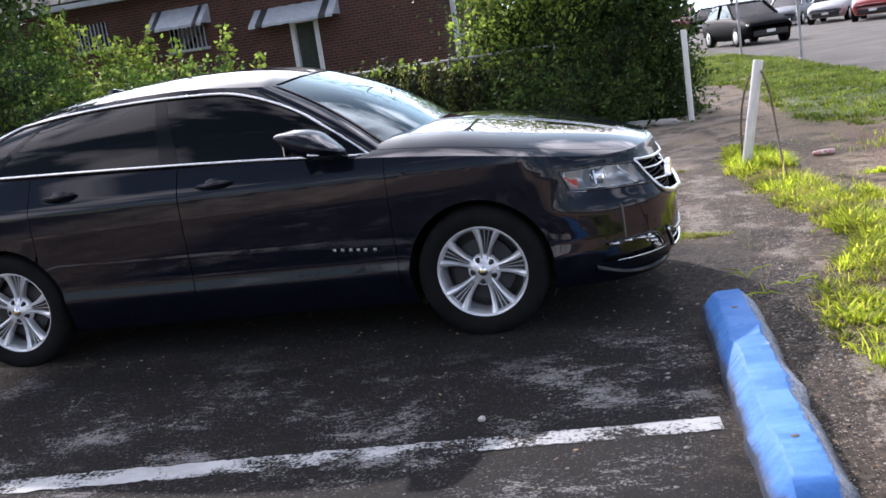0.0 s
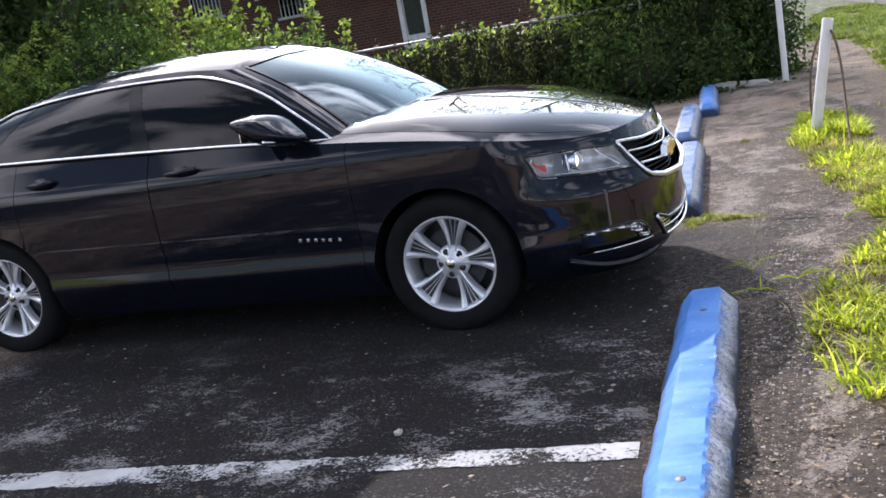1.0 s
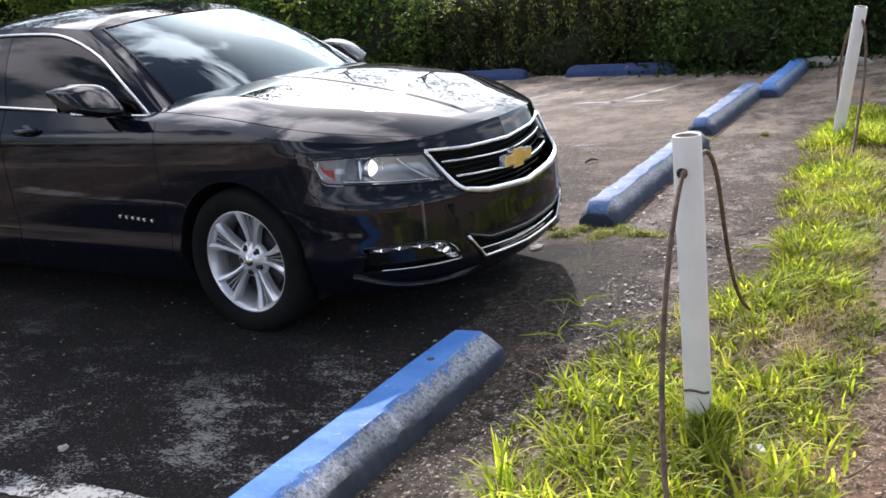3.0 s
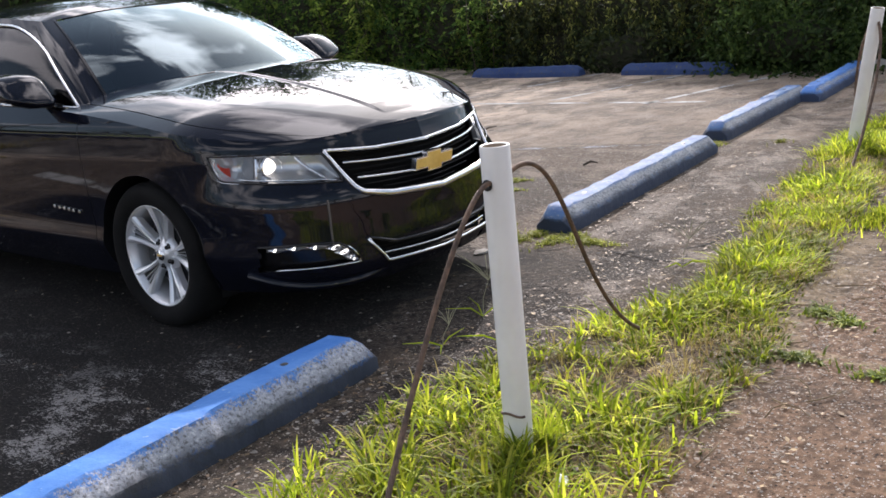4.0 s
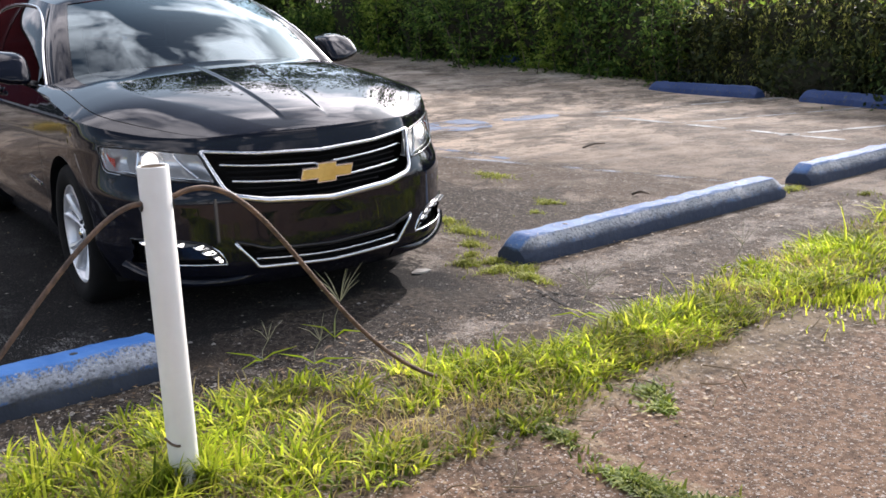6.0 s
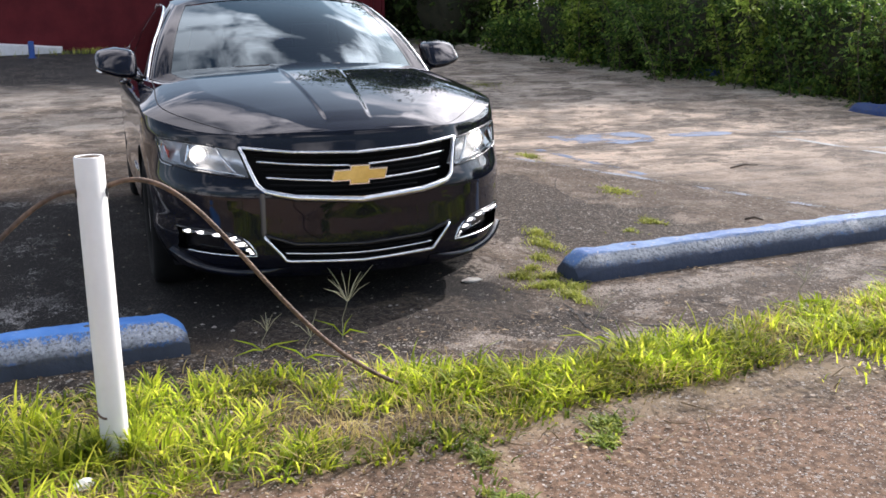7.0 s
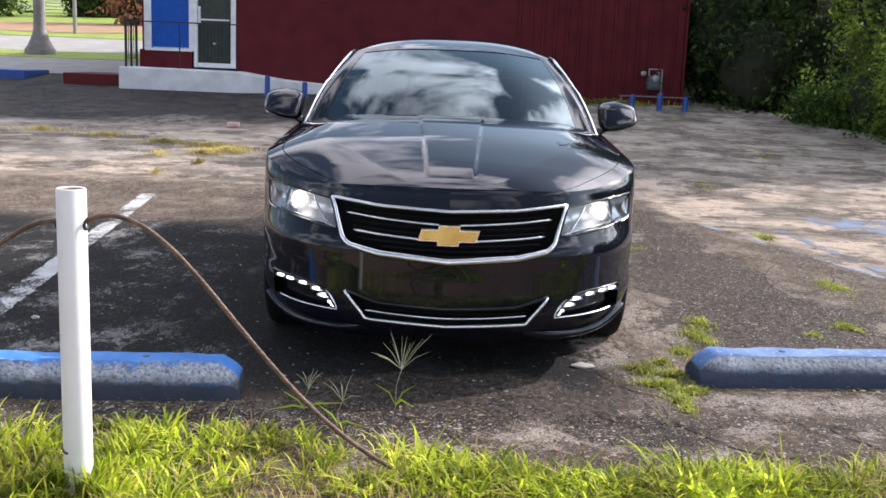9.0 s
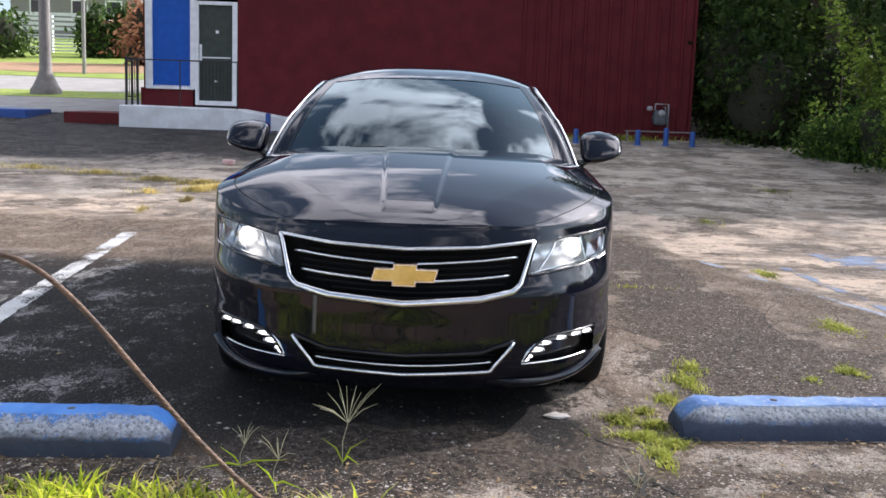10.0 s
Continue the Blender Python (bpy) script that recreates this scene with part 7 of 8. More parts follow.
G_LAWN = leaf_mat("lawn_grass", (0.085, 0.15, 0.016), (0.17, 0.245, 0.024), (0.31, 0.33, 0.06), 0.45)
# verge grass
def lane(y, pts):
    return np.interp(y, [p[0] for p in pts], [p[1] for p in pts])


LEFT = [(-6, 2.6), (-2.6, 2.4), (-2.03, 2.00), (-1.8, 1.84), (-1.45, 1.70), (-1.0, 1.67), (-0.6, 1.71), (-0.2, 1.80), (0.2, 1.96), (0.5, 2.05), (0.98, 1.93), (1.4, 1.83), (2.0, 1.67), (3.1, 1.46), (4.2, 1.42), (5.2, 1.45)]
RIGHT = [(-6, 3.0), (-2.4, 2.85), (-1.3, 2.62), (-0.4, 2.56), (0.1, 2.50), (0.45, 2.37), (0.9, 2.34), (1.25, 2.26), (1.8, 2.16), (2.7, 2.06), (4.2, 1.85), (5.2, 1.65)]
LAWN_L = [(5.6, 3.2), (6.3, 2.8), (7.5, 2.4), (9, 2.3), (12, 2.15), (14.2, 1.9), (15.2, 1.1), (24, 1.1), (27, 1.6)]
LAWN_R = [(5.6, 6.5), (9.3, 6.3), (11.2, 4.05), (13, 4.15), (16, 3.7), (20, 3.4), (27, 2.15)]


def patchy(x, y, f, seed):
    return np.array([noise.noise(Vector((a * f, b * f, seed))) for a, b in zip(x, y)])


def verge(tufts, per, y0, y1, length, width, thresh, seed, name, material, squeeze=1.0, spread=0.035, left=LEFT, right=RIGHT):
    """Tufts whose blades start close together and fall outwards."""
    y = RNG.uniform(y0, y1, tufts)
    u = RNG.uniform(-0.04, 1.05, tufts)
    l, r = lane(y, left), lane(y, right)
    x = l + (r - l) * np.clip(u, 0, 2) ** squeeze + (u < 0) * u
    k = patchy(x, y, 1.7, seed) + 0.5 * patchy(x, y, 5.0, seed + 3) - np.where(y > 5.5, 0.0, np.where(y < -0.2, 0.22, 0.30)) * np.clip((u - 0.50) / 0.5, 0, 1) - 0.25 * np.clip((0.15 - u) / 0.15, 0, 1)
    m = k > thresh
    x, y, k = x[m], y[m], k[m]
    n = len(x)
    a = RNG.uniform(0, 2 * np.pi, (n, per))
    q = spread * np.sqrt(RNG.uniform(0, 1, (n, per))) * RNG.uniform(0.5, 1.6, (n, 1))
    base = np.stack([x[:, None] + q * np.cos(a), y[:, None] + q * np.sin(a), np.zeros((n, per))], -1).reshape(-1, 3)
    L = length * np.repeat(0.55 + 0.75 * np.clip(k - thresh, 0, 0.9), per) * np.repeat(RNG.uniform(0.6, 1.35, n), per)
    return tagged(blades_mesh(name, base, L, width, material, None, 0.85, a.ravel() + RNG.normal(0, 0.5, n * per)), "thick patchy verge of sunlit green grass", "grass", "", "stuff")


# low dark blades first, coloured as the shade beneath the brighter tufts
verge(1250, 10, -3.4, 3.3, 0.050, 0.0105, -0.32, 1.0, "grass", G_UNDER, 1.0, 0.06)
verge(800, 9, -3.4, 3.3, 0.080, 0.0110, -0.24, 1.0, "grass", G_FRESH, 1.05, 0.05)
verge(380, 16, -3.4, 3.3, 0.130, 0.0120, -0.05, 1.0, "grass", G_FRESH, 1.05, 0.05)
verge(260, 12, -0.5, 3.3, 0.105, 0.0095, -0.12, 22.0, "grass", G_FRESH, 0.95, 0.05)
verge(260, 12, -3.4, -0.6, 0.110, 0.0095, -0.20, 31.0, "grass", G_FRESH, 1.05, 0.05)
verge(130, 12, -2.5, -1.3, 0.115, 0.0105, -0.75, 47.0, "grass", G_FRESH, 0.9, 0.05)
verge(110, 5, -3.4, 3.3, 0.22, 0.0070, 0.02, 1.0, "grass", G_FRESH, 1.0, 0.025)
verge(520, 14, 3.2, 5.2, 0.13, 0.012, -0.35, 1.0, "grass", G_FRESH, 1.0, 0.06)
tagged(verge(700, 7, -3.4, 3.4, 0.055, 0.0048, -0.85, 15.0, "dry_grass", G_DRY, 0.6, 0.09), "flattened straw-coloured grass between the green tufts", "grass", "", "stuff")
tagged(verge(800, 8, -3.4, 5.0, 0.075, 0.0045, -0.62, 9.0, "dry_grass", G_DRY, 0.75, 0.06), "dry straw-coloured grass at the edge of the verge", "grass", "", "stuff")
tagged(verge(5200, 8, 5.8, 26.5, 0.085, 0.018, -0.42, 1.0, "grass", G_LAWN, 1.0, 0.10, LAWN_L, LAWN_R), "patchy sunlit lawn beside the path", "grass", "", "stuff")


def tuft(spots, label, length=0.09, width=0.006, material=None, name="grass_tufts", lean=0.55):
    P = []
    for x, y, rx, ry, n in spots:
        a, q = RNG.uniform(0, 6.283, n), np.abs(RNG.normal(0, 0.75, n))
        w = 1 + 0.35 * np.sin(3 * a + x) + 0.2 * np.sin(7 * a)
        px, py = x + rx * q * np.cos(a) * w, y + ry * q * np.sin(a) * w
        P.append(np.stack([px, py, ground_z(px)], -1))
    return tagged(blades_mesh(name, np.concatenate(P), length, width, material or G_FRESH, None, lean), label, "grass", "", "stuff")


tuft([(0.90, 0.99, 0.045, 0.08, 700), (0.98, 1.10, 0.035, 0.05, 420), (0.68, 0.93, 0.06, 0.05, 520), (0.74, 1.06, 0.04, 0.06, 420), (0.55, 1.05, 0.04, 0.04, 200), (1.12, 1.02, 0.10, 0.035, 600), (0.02, 1.36, 0.16, 0.06, 620), (-0.25, 1.44, 0.10, 0.05, 300), (0.36, 1.20, 0.08, 0.05, 320), (0.52, 3.78, 0.05, 0.10, 400), (0.95, 4.0, 0.05, 0.08, 100)], "low green weeds growing from the cracks by the wheel stop", 0.034, 0.0055, G_WEED, lean=0.9)
tuft([(-0.30, 2.28, 0.08, 0.05, 420), (-1.42, 2.62, 0.14, 0.07, 700), (-3.4, 2.78, 0.16, 0.07, 500), (-0.1, 2.02, 0.06, 0.05, 60), (-2.6, 1.5, 0.05, 0.2, 60), (-6.4, 3.0, 0.3, 0.2, 200), (-9, 4.5, 0.4, 0.3, 260)], "small green weeds scattered over the asphalt", 0.028, 0.007, G_WEED, lean=1.1)
tuft([(-7.6, -2.75, 0.14, 0.20, 1500), (-7.9, -3.05, 0.12, 0.22, 900), (-7.35, -3.0, 0.10, 0.15, 600), (-8.1, -3.7, 0.14, 0.30, 420), (-8.5, -4.6, 0.12, 0.35, 320), (-8.8, -5.6, 0.14, 0.35, 340), (-8.9, -6.6, 0.14, 0.4, 340), (-7.1, -3.5, 0.10, 0.14, 160), (-6.6, -2.9, 0.12, 0.06, 140), (-5.9, -3.2, 0.14, 0.05, 90)], "dry yellow grass in the cracks of the lot", 0.075, 0.008, G_STRAW)
tuft([(2.32, 1.95, 0.10, 0.28, 700), (2.62, 1.9, 0.12, 0.35, 160), (2.6, 2.85, 0.25, 0.03, 260), (3.1, 4.5, 0.3, 0.25, 900), (4.4, 5.0, 1.0, 0.6, 2200)], "grass growing in the joints of the gravelly slab", 0.06, 0.008)
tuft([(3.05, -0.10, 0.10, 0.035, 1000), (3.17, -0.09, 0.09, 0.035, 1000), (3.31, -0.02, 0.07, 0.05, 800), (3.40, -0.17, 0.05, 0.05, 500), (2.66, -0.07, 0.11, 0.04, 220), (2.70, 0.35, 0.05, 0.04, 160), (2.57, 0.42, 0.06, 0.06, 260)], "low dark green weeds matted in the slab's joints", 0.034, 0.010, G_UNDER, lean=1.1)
tuft([(-15.2, 3.2, 0.25, 1.6, 900), (-14.9, -1.0, 0.2, 1.5, 300)], "rough green grass along the foot of the red wall", 0.13, 0.012, G_WEED)


tuft([(2.25, -1.20, 0.06, 0.05, 110), (2.17, -1.10, 0.05, 0.06, 90), (2.27, -1.10, 0.04, 0.05, 80)], "grass growing thickly round the foot of the post", 0.115, 0.0095)


def seed_stalk(x, y, h, n, label):
    """Wiry grass stalk with a spray of seed fingers."""
    s = thing("grass_stalk", (x, y, 0), 0, label, "weed", "tall seeding weeds by the verge")
    tip = Vector((0.03, 0.02, h * 0.55))
    tv, tf = tube([(0, 0, -0.01), (0.01, 0.0, h * 0.3), tip], [0.0016, 0.0013, 0.0010], 5)
    pydata("stem", tv, tf, G_STALK, s)
    for k in range(n):
        a = 2 * math.pi * k / n + RNG.uniform(-0.3, 0.3)
        e = RNG.uniform(0.4, 1.25)
        d = Vector((math.cos(a) * math.cos(e), math.sin(a) * math.cos(e), math.sin(e))) * h * RNG.uniform(0.4, 0.62)
        tv, tf = tube([tip, tip + d * 0.5 + Vector((0, 0, 0.012)), tip + d], [0.0008, 0.0012, 0.0005], 4)
        pydata("seed_finger", tv, tf, G_STALK, s)
    for k in range(3):
        a = RNG.uniform(0, 6.28)
        tv, tf = tube([(0, 0, 0.01), (0.05 * math.cos(a), 0.05 * math.sin(a), h * 0.16), (0.16 * math.cos(a), 0.16 * math.sin(a), h * 0.18)], [0.002, 0.004, 0.0006], 4)
        pydata("blade", tv, tf, G_FRESH, s)


seed_stalk(1.33, -0.19, 0.31, 13, "tall wiry weed with a spray of pale seed heads")
seed_stalk(1.40, -0.55, 0.18, 6, "wiry weed with pale seed heads at the verge")
seed_stalk(1.56, -0.40, 0.20, 6, "wiry weed with pale seed heads at the verge")
seed_stalk(1.78, 0.78, 0.26, 7, "wiry weed with pale seed heads at the verge")
seed_stalk(1.66, 1.9, 0.24, 6, "wiry weed with pale seed heads at the verge")

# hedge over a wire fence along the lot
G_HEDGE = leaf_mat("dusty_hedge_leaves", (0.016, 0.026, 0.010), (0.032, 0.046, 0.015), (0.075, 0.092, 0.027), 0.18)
# paler vine leaves, with the flecks of sun put into their colour
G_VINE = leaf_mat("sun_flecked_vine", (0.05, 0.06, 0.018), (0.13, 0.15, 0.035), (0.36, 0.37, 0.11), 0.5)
hedge = thing("hedge", (-4.0, 9.10, 0), 0, "clipped-looking vine hedge grown over a wire fence", "hedge")
xs = RNG.uniform(-10.5, 0.2, 1900)
zt = 1.20 + 0.10 * np.sin(xs * 1.3) - 0.10 * np.clip(-3.0 - xs, 0, 2)
zz = zt * RNG.uniform(0.0, 1.0, 1900) ** 0.75
cen = np.stack([xs, 9.10 + RNG.normal(0, 0.22, 1900) - 0.10 * np.sin(xs * 2.3), zz], -1)
pos = np.repeat(cen, 9, 0) + RNG.normal(size=(17100, 3)) * np.array([0.075, 0.075, 0.10])
pos[:, 2] = np.maximum(pos[:, 2], 0.02)
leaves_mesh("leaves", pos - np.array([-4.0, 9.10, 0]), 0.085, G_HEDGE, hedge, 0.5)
# paler leaves along the top of the hedge
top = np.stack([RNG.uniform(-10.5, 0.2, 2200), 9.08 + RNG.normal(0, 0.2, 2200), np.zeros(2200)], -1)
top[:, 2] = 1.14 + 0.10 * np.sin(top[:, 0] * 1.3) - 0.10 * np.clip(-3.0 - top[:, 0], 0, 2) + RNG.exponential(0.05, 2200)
leaves_mesh("pale_top_leaves", top[:620] - np.array([-4.0, 9.10, 0]), 0.10, G_LIGHT, hedge, -0.5)
# dark lumps added within the hedge, coloured as its inner shade
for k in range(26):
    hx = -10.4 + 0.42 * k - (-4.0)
    lump((hx, 0.08, 0.54), (0.36, 0.17, 0.58), k * 1.7, M_SHADECORE, "shade_core", hedge)
strands = np.round(RNG.uniform(-9.8, 0.6, 2600) * 3 + 0.35 * RNG.normal(size=2600)) / 3 + RNG.normal(0, 0.05, 2600)
sz = RNG.uniform(0.15, 1.2, 2600)
sp = np.repeat(np.stack([strands, 8.78 + RNG.normal(0, 0.05, 2600), sz], -1), 3, 0) + RNG.normal(size=(7800, 3)) * np.array([0.015, 0.03, 0.12])
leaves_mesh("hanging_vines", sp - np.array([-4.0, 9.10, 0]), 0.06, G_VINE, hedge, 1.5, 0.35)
wf = thing("wire_fence", (0, 9.35, 0), 0, "rusty wire mesh fence buried in vines", "fence")
for k in range(7):
    v, f = lathe([(0.028, -0.1), (0.028, 1.3), (0.0, 1.33)], False, 10)
    pydata("post", [(p[0] - 10.4 + 1.6 * k, p[1], p[2]) for p in v], f, M_GREYP, wf, True)
tv, tf = tube([(-10.4, 0, 1.28), (-0.8, 0, 1.28)], 0.018, 8)
pydata("top_rail", tv, tf, M_GREYP, wf)

# young saplings sticking up behind the car
def sapling(x, y, h, n, label):
    z = float(ground_z(x))
    s = thing("sapling", (x, y, z), 0, label, "sapling", "bright saplings along the hedge")
    P = []
    for k in range(n):
        a = RNG.uniform(0, 6.28)
        hh = h * RNG.uniform(0.7, 1.0) if k else h
        e = Vector((0.22 * math.cos(a) * (k > 0), 0.22 * math.sin(a) * (k > 0), hh))
        tv, tf = tube([(0, 0, -0.05), tuple(e * 0.5 + Vector((0.04, 0, 0))), tuple(e)], [0.018, 0.012, 0.004], 6)
        pydata("stem", tv, tf, M_BARK, s, True)
        m = int(58 * hh)
        t = RNG.uniform(0.06 if z > 0.25 else 0.3, 1.02, m)
        P.append(np.array(e)[None, :] * t[:, None] + RNG.normal(size=(m, 3)) * np.array([0.06, 0.06, 0.04]) + RNG.normal(size=(m, 3)) * 0.05 * (1.1 - t)[:, None])
    leaves_mesh("leaves", np.concatenate(P), 0.105, G_LIGHT, s, 0.2, 0.55)


for sx, sy, sh, sn in ((-9.5, 9.9, 2.7, 4), (-9.0, 10.0, 2.5, 5), (-8.5, 9.8, 2.2, 5), (-8.1, 9.9, 2.25, 5), (-7.7, 10.0, 2.25, 5), (-7.1, 9.8, 2.1, 3), (-6.25, 9.9, 2.25, 2), (-5.75, 10.0, 1.75, 1), (-8.8, 9.4, 1.8, 5), (-7.9, 9.4, 1.7, 4)):
    sapling(sx, sy, sh, sn, "bright green leafy sapling behind the hedge")

bush("big_bush", [((-0.6, 10.1, 1.5), (1.5, 1.0, 1.6)), ((0.35, 9.9, 1.1), (0.75, 0.8, 1.2)), ((-1.5, 10.4, 1.2), (0.9, 0.8, 1.3)), ((-0.3, 10.2, 2.7), (1.1, 0.9, 0.9)), ((-0.5, 9.2, 0.6), (1.4, 0.8, 0.8)), ((-0.7, 8.5, 0.35), (1.1, 0.6, 0.5)), ((0.75, 9.7, 0.5), (0.45, 0.5, 0.6)), ((0.55, 10.0, 2.0), (0.55, 0.6, 0.55))], 0.075, 8200, 9, G_DARK, "large dense green bush at the corner of the lot", stems=8, spread=0.17, core=0.50)
# layer of brighter leaves: the bush's highlights painted by colour
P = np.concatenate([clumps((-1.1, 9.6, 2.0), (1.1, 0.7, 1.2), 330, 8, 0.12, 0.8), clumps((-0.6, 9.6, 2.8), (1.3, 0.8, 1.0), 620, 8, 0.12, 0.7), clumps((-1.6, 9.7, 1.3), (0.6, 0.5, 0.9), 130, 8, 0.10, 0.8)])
lv = leaves_mesh("sun_toned_leaves", P, 0.09, G_LIGHT, None, 0.2)
tagged(lv, "brighter leaves on the big bush, sunlight put into their colour", "foliage", "", "stuff")
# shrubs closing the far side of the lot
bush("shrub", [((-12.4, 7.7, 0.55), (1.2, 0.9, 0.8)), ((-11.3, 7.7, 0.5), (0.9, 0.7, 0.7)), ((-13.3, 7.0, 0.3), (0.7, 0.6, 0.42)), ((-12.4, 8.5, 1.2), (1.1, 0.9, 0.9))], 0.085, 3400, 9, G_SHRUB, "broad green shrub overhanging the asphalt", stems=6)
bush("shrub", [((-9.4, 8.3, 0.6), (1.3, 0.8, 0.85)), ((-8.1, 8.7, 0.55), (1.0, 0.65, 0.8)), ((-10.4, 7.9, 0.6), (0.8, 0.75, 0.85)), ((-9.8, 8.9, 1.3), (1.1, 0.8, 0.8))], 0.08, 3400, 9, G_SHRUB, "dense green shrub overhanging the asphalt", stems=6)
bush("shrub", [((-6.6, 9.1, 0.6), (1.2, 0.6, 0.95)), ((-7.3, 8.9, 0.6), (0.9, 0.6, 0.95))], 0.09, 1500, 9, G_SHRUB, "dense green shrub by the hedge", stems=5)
bush("shrub", [((-3.27, 8.72, 0.22), (0.5, 0.25, 0.32)), ((-2.9, 8.85, 0.3), (0.5, 0.25, 0.4))], 0.08, 420, 9, G_HEDGE, "low dusty shoots at the foot of the hedge", spread=0.08, stems=3)
bush("shrub", [((-15.4, 6.2, 0.9), (0.9, 0.9, 1.2)), ((-15.9, 5.5, 1.6), (0.8, 0.7, 1.2))], 0.13, 900, 9, G_DARK, "dark ivy-covered shrub at the corner of the red wall", stems=4)
for sx, sy, sh, sn in ((-12.3, 7.5, 2.3, 3), (-11.8, 7.7, 2.9, 3), (-13.3, 6.9, 2.0, 1), (-10.4, 7.8, 1.8, 3), (-13.9, 6.7, 1.0, 2)):
    sapling(sx, sy, sh, sn, "bright young shoots rising from the shrub")


def frond_shrub(x, y, n, reach, high, label, material, leaf=0.15, seed=1):
    """Thicket of arching stems, each with pairs of long leaflets hanging along its outer half."""
    r = np.random.default_rng(seed)
    z0 = float(ground_z(x))
    b = thing("thicket", (x, y, z0), 0, label, "bush", "thickets at the edge of the lot")
    pos, way = [], []
    for k in range(n):
        a = r.uniform(0, 2 * math.pi)
        out, up = reach * r.uniform(0.35, 1.0), high * r.uniform(0.55, 1.0)
        foot = Vector((0.25 * reach * r.normal(), 0.25 * reach * r.normal(), -0.05))
        d = Vector((math.cos(a), math.sin(a), 0))
        pts = [foot + d * (out * t ** 1.7) + Vector((0, 0, up * (1.35 * t - 0.35 * t * t))) + Vector((0.05 * math.sin(5 * t + k), 0.05 * math.cos(4 * t + k), 0)) for t in np.linspace(0, 1, 7)]
        tv, tf = tube(pts, [0.009, 0.008, 0.007, 0.006, 0.005, 0.004, 0.002], 5)
        pydata("stem", tv, tf, M_BARK, b, True)
        for t in np.linspace(0.04, 1.0, int(17 * up / 1.6) + 7):
            i = min(int(t * 6), 5)
            c = pts[i] + (pts[i + 1] - pts[i]) * (t * 6 - i)
            ax = (pts[i + 1] - pts[i]).normalized()
            # a leaf stalk to either side with leaflets along it
            for sg in (-1, 1):
                side = ax.cross(Vector((0, 0, 1))).normalized() * sg
                w = (side * 0.8 + ax * 0.55 + Vector((r.normal() * 0.5, r.normal() * 0.5, 0.55 * r.normal()))).normalized()
                run = leaf * r.uniform(1.6, 2.8)
                for q in np.linspace(0.25, 1.0, 5):
                    for s2 in (-1, 1):
                        pos.append(c + w * run * q + Vector((0, 0, -0.25 * run * q * q)))
                        way.append(w * 0.6 + w.cross(Vector((0, 0, 1))) * s2 * 0.8 + Vector((r.normal() * 0.35, r.normal() * 0.35, -0.45 + 0.4 * r.normal())))
    pos, d = np.array([tuple(p) for p in pos]), np.array([tuple(p) for p in way])
    d /= np.linalg.norm(d, axis=1)[:, None]
    s = np.cross(d, np.array([0, 0, 1.0]) + 0.8 * r.normal(size=d.shape))
    s /= np.linalg.norm(s, axis=1)[:, None] + 1e-9
    nn = np.cross(s, d)
    L = (leaf * 0.85 * r.uniform(0.6, 1.25, len(pos)))[:, None]
    V = np.stack([pos, pos + d * L * 0.42 + s * L * 0.20 + nn * L * 0.05, pos + d * L, pos + d * L * 0.42 - s * L * 0.20 + nn * L * 0.05], 1)
    idx = np.arange(len(pos))[:, None] * 4
    fast_mesh("leaves", V.reshape(-1, 3), np.zeros((0, 4), int), np.concatenate([idx + np.array([[0, 1, 2]]), idx + np.array([[0, 2, 3]])]), material, b)
    return b


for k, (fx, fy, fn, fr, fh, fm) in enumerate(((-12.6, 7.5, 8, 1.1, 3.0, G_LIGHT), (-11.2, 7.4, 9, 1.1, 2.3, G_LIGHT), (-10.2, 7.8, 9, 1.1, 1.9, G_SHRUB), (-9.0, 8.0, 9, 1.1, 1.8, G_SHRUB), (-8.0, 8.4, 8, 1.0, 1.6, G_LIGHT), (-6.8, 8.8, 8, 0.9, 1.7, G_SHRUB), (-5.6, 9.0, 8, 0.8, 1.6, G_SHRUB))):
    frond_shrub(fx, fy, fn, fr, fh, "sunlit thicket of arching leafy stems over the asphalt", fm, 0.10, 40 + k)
# dense growth that closes the corner behind the shop
bush("ivy_thicket", [((-21.5, 7.0, 2.6), (1.8, 1.6, 3.2)), ((-22.0, 9.6, 2.6), (1.8, 1.8, 3.2)), ((-21.0, 12.2, 2.4), (1.9, 1.8, 2.8)), ((-23.5, 8.0, 4.6), (2.2, 2.0, 2.4)), ((-23.0, 11.0, 4.2), (2.2, 2.0, 2.2))], 0.16, 3000, 9, G_DARK, "tall dark ivy and brush closing the corner of the lot", stems=8, spread=0.24, core=0.9)
bush("ivy_thicket", [((-16.6, 5.9, 1.3), (0.8, 0.9, 1.6)), ((-16.4, 7.6, 0.9), (0.9, 1.1, 1.2))], 0.12, 1100, 9, G_DARK, "dark ivy heaped against the corner of the red wall", stems=4, spread=0.16, core=0.8)
stump = thing("tree_stump", (-16.2, 6.4, float(ground_z(-16.2))), 0, "cut grey tree trunk among the ivy", "tree stump")
v, f = lathe([(0.26, -0.1), (0.21, 0.2), (0.19, 1.1), (0.0, 1.12)], False, 16)
pydata("trunk", v, f, M_BARK, stump, True)
for tx, ty, th, tr, tn in ((-17.6, 6.4, 7.5, 2.0, 9000), (-23.0, 7.6, 9.5, 2.8, 8000), (-17.0, 8.0, 8.5, 2.6, 9000), (-20.0, 6.6, 9.5, 2.8, 9000), (-15.5, 10.4, 7.6, 2.5, 8000), (-12.6, 10.8, 7.2, 2.4, 8000)):
    tree(tx, ty, th, tr, tn, "tall dark leafy tree shading the edge of the lot", low=0.12)
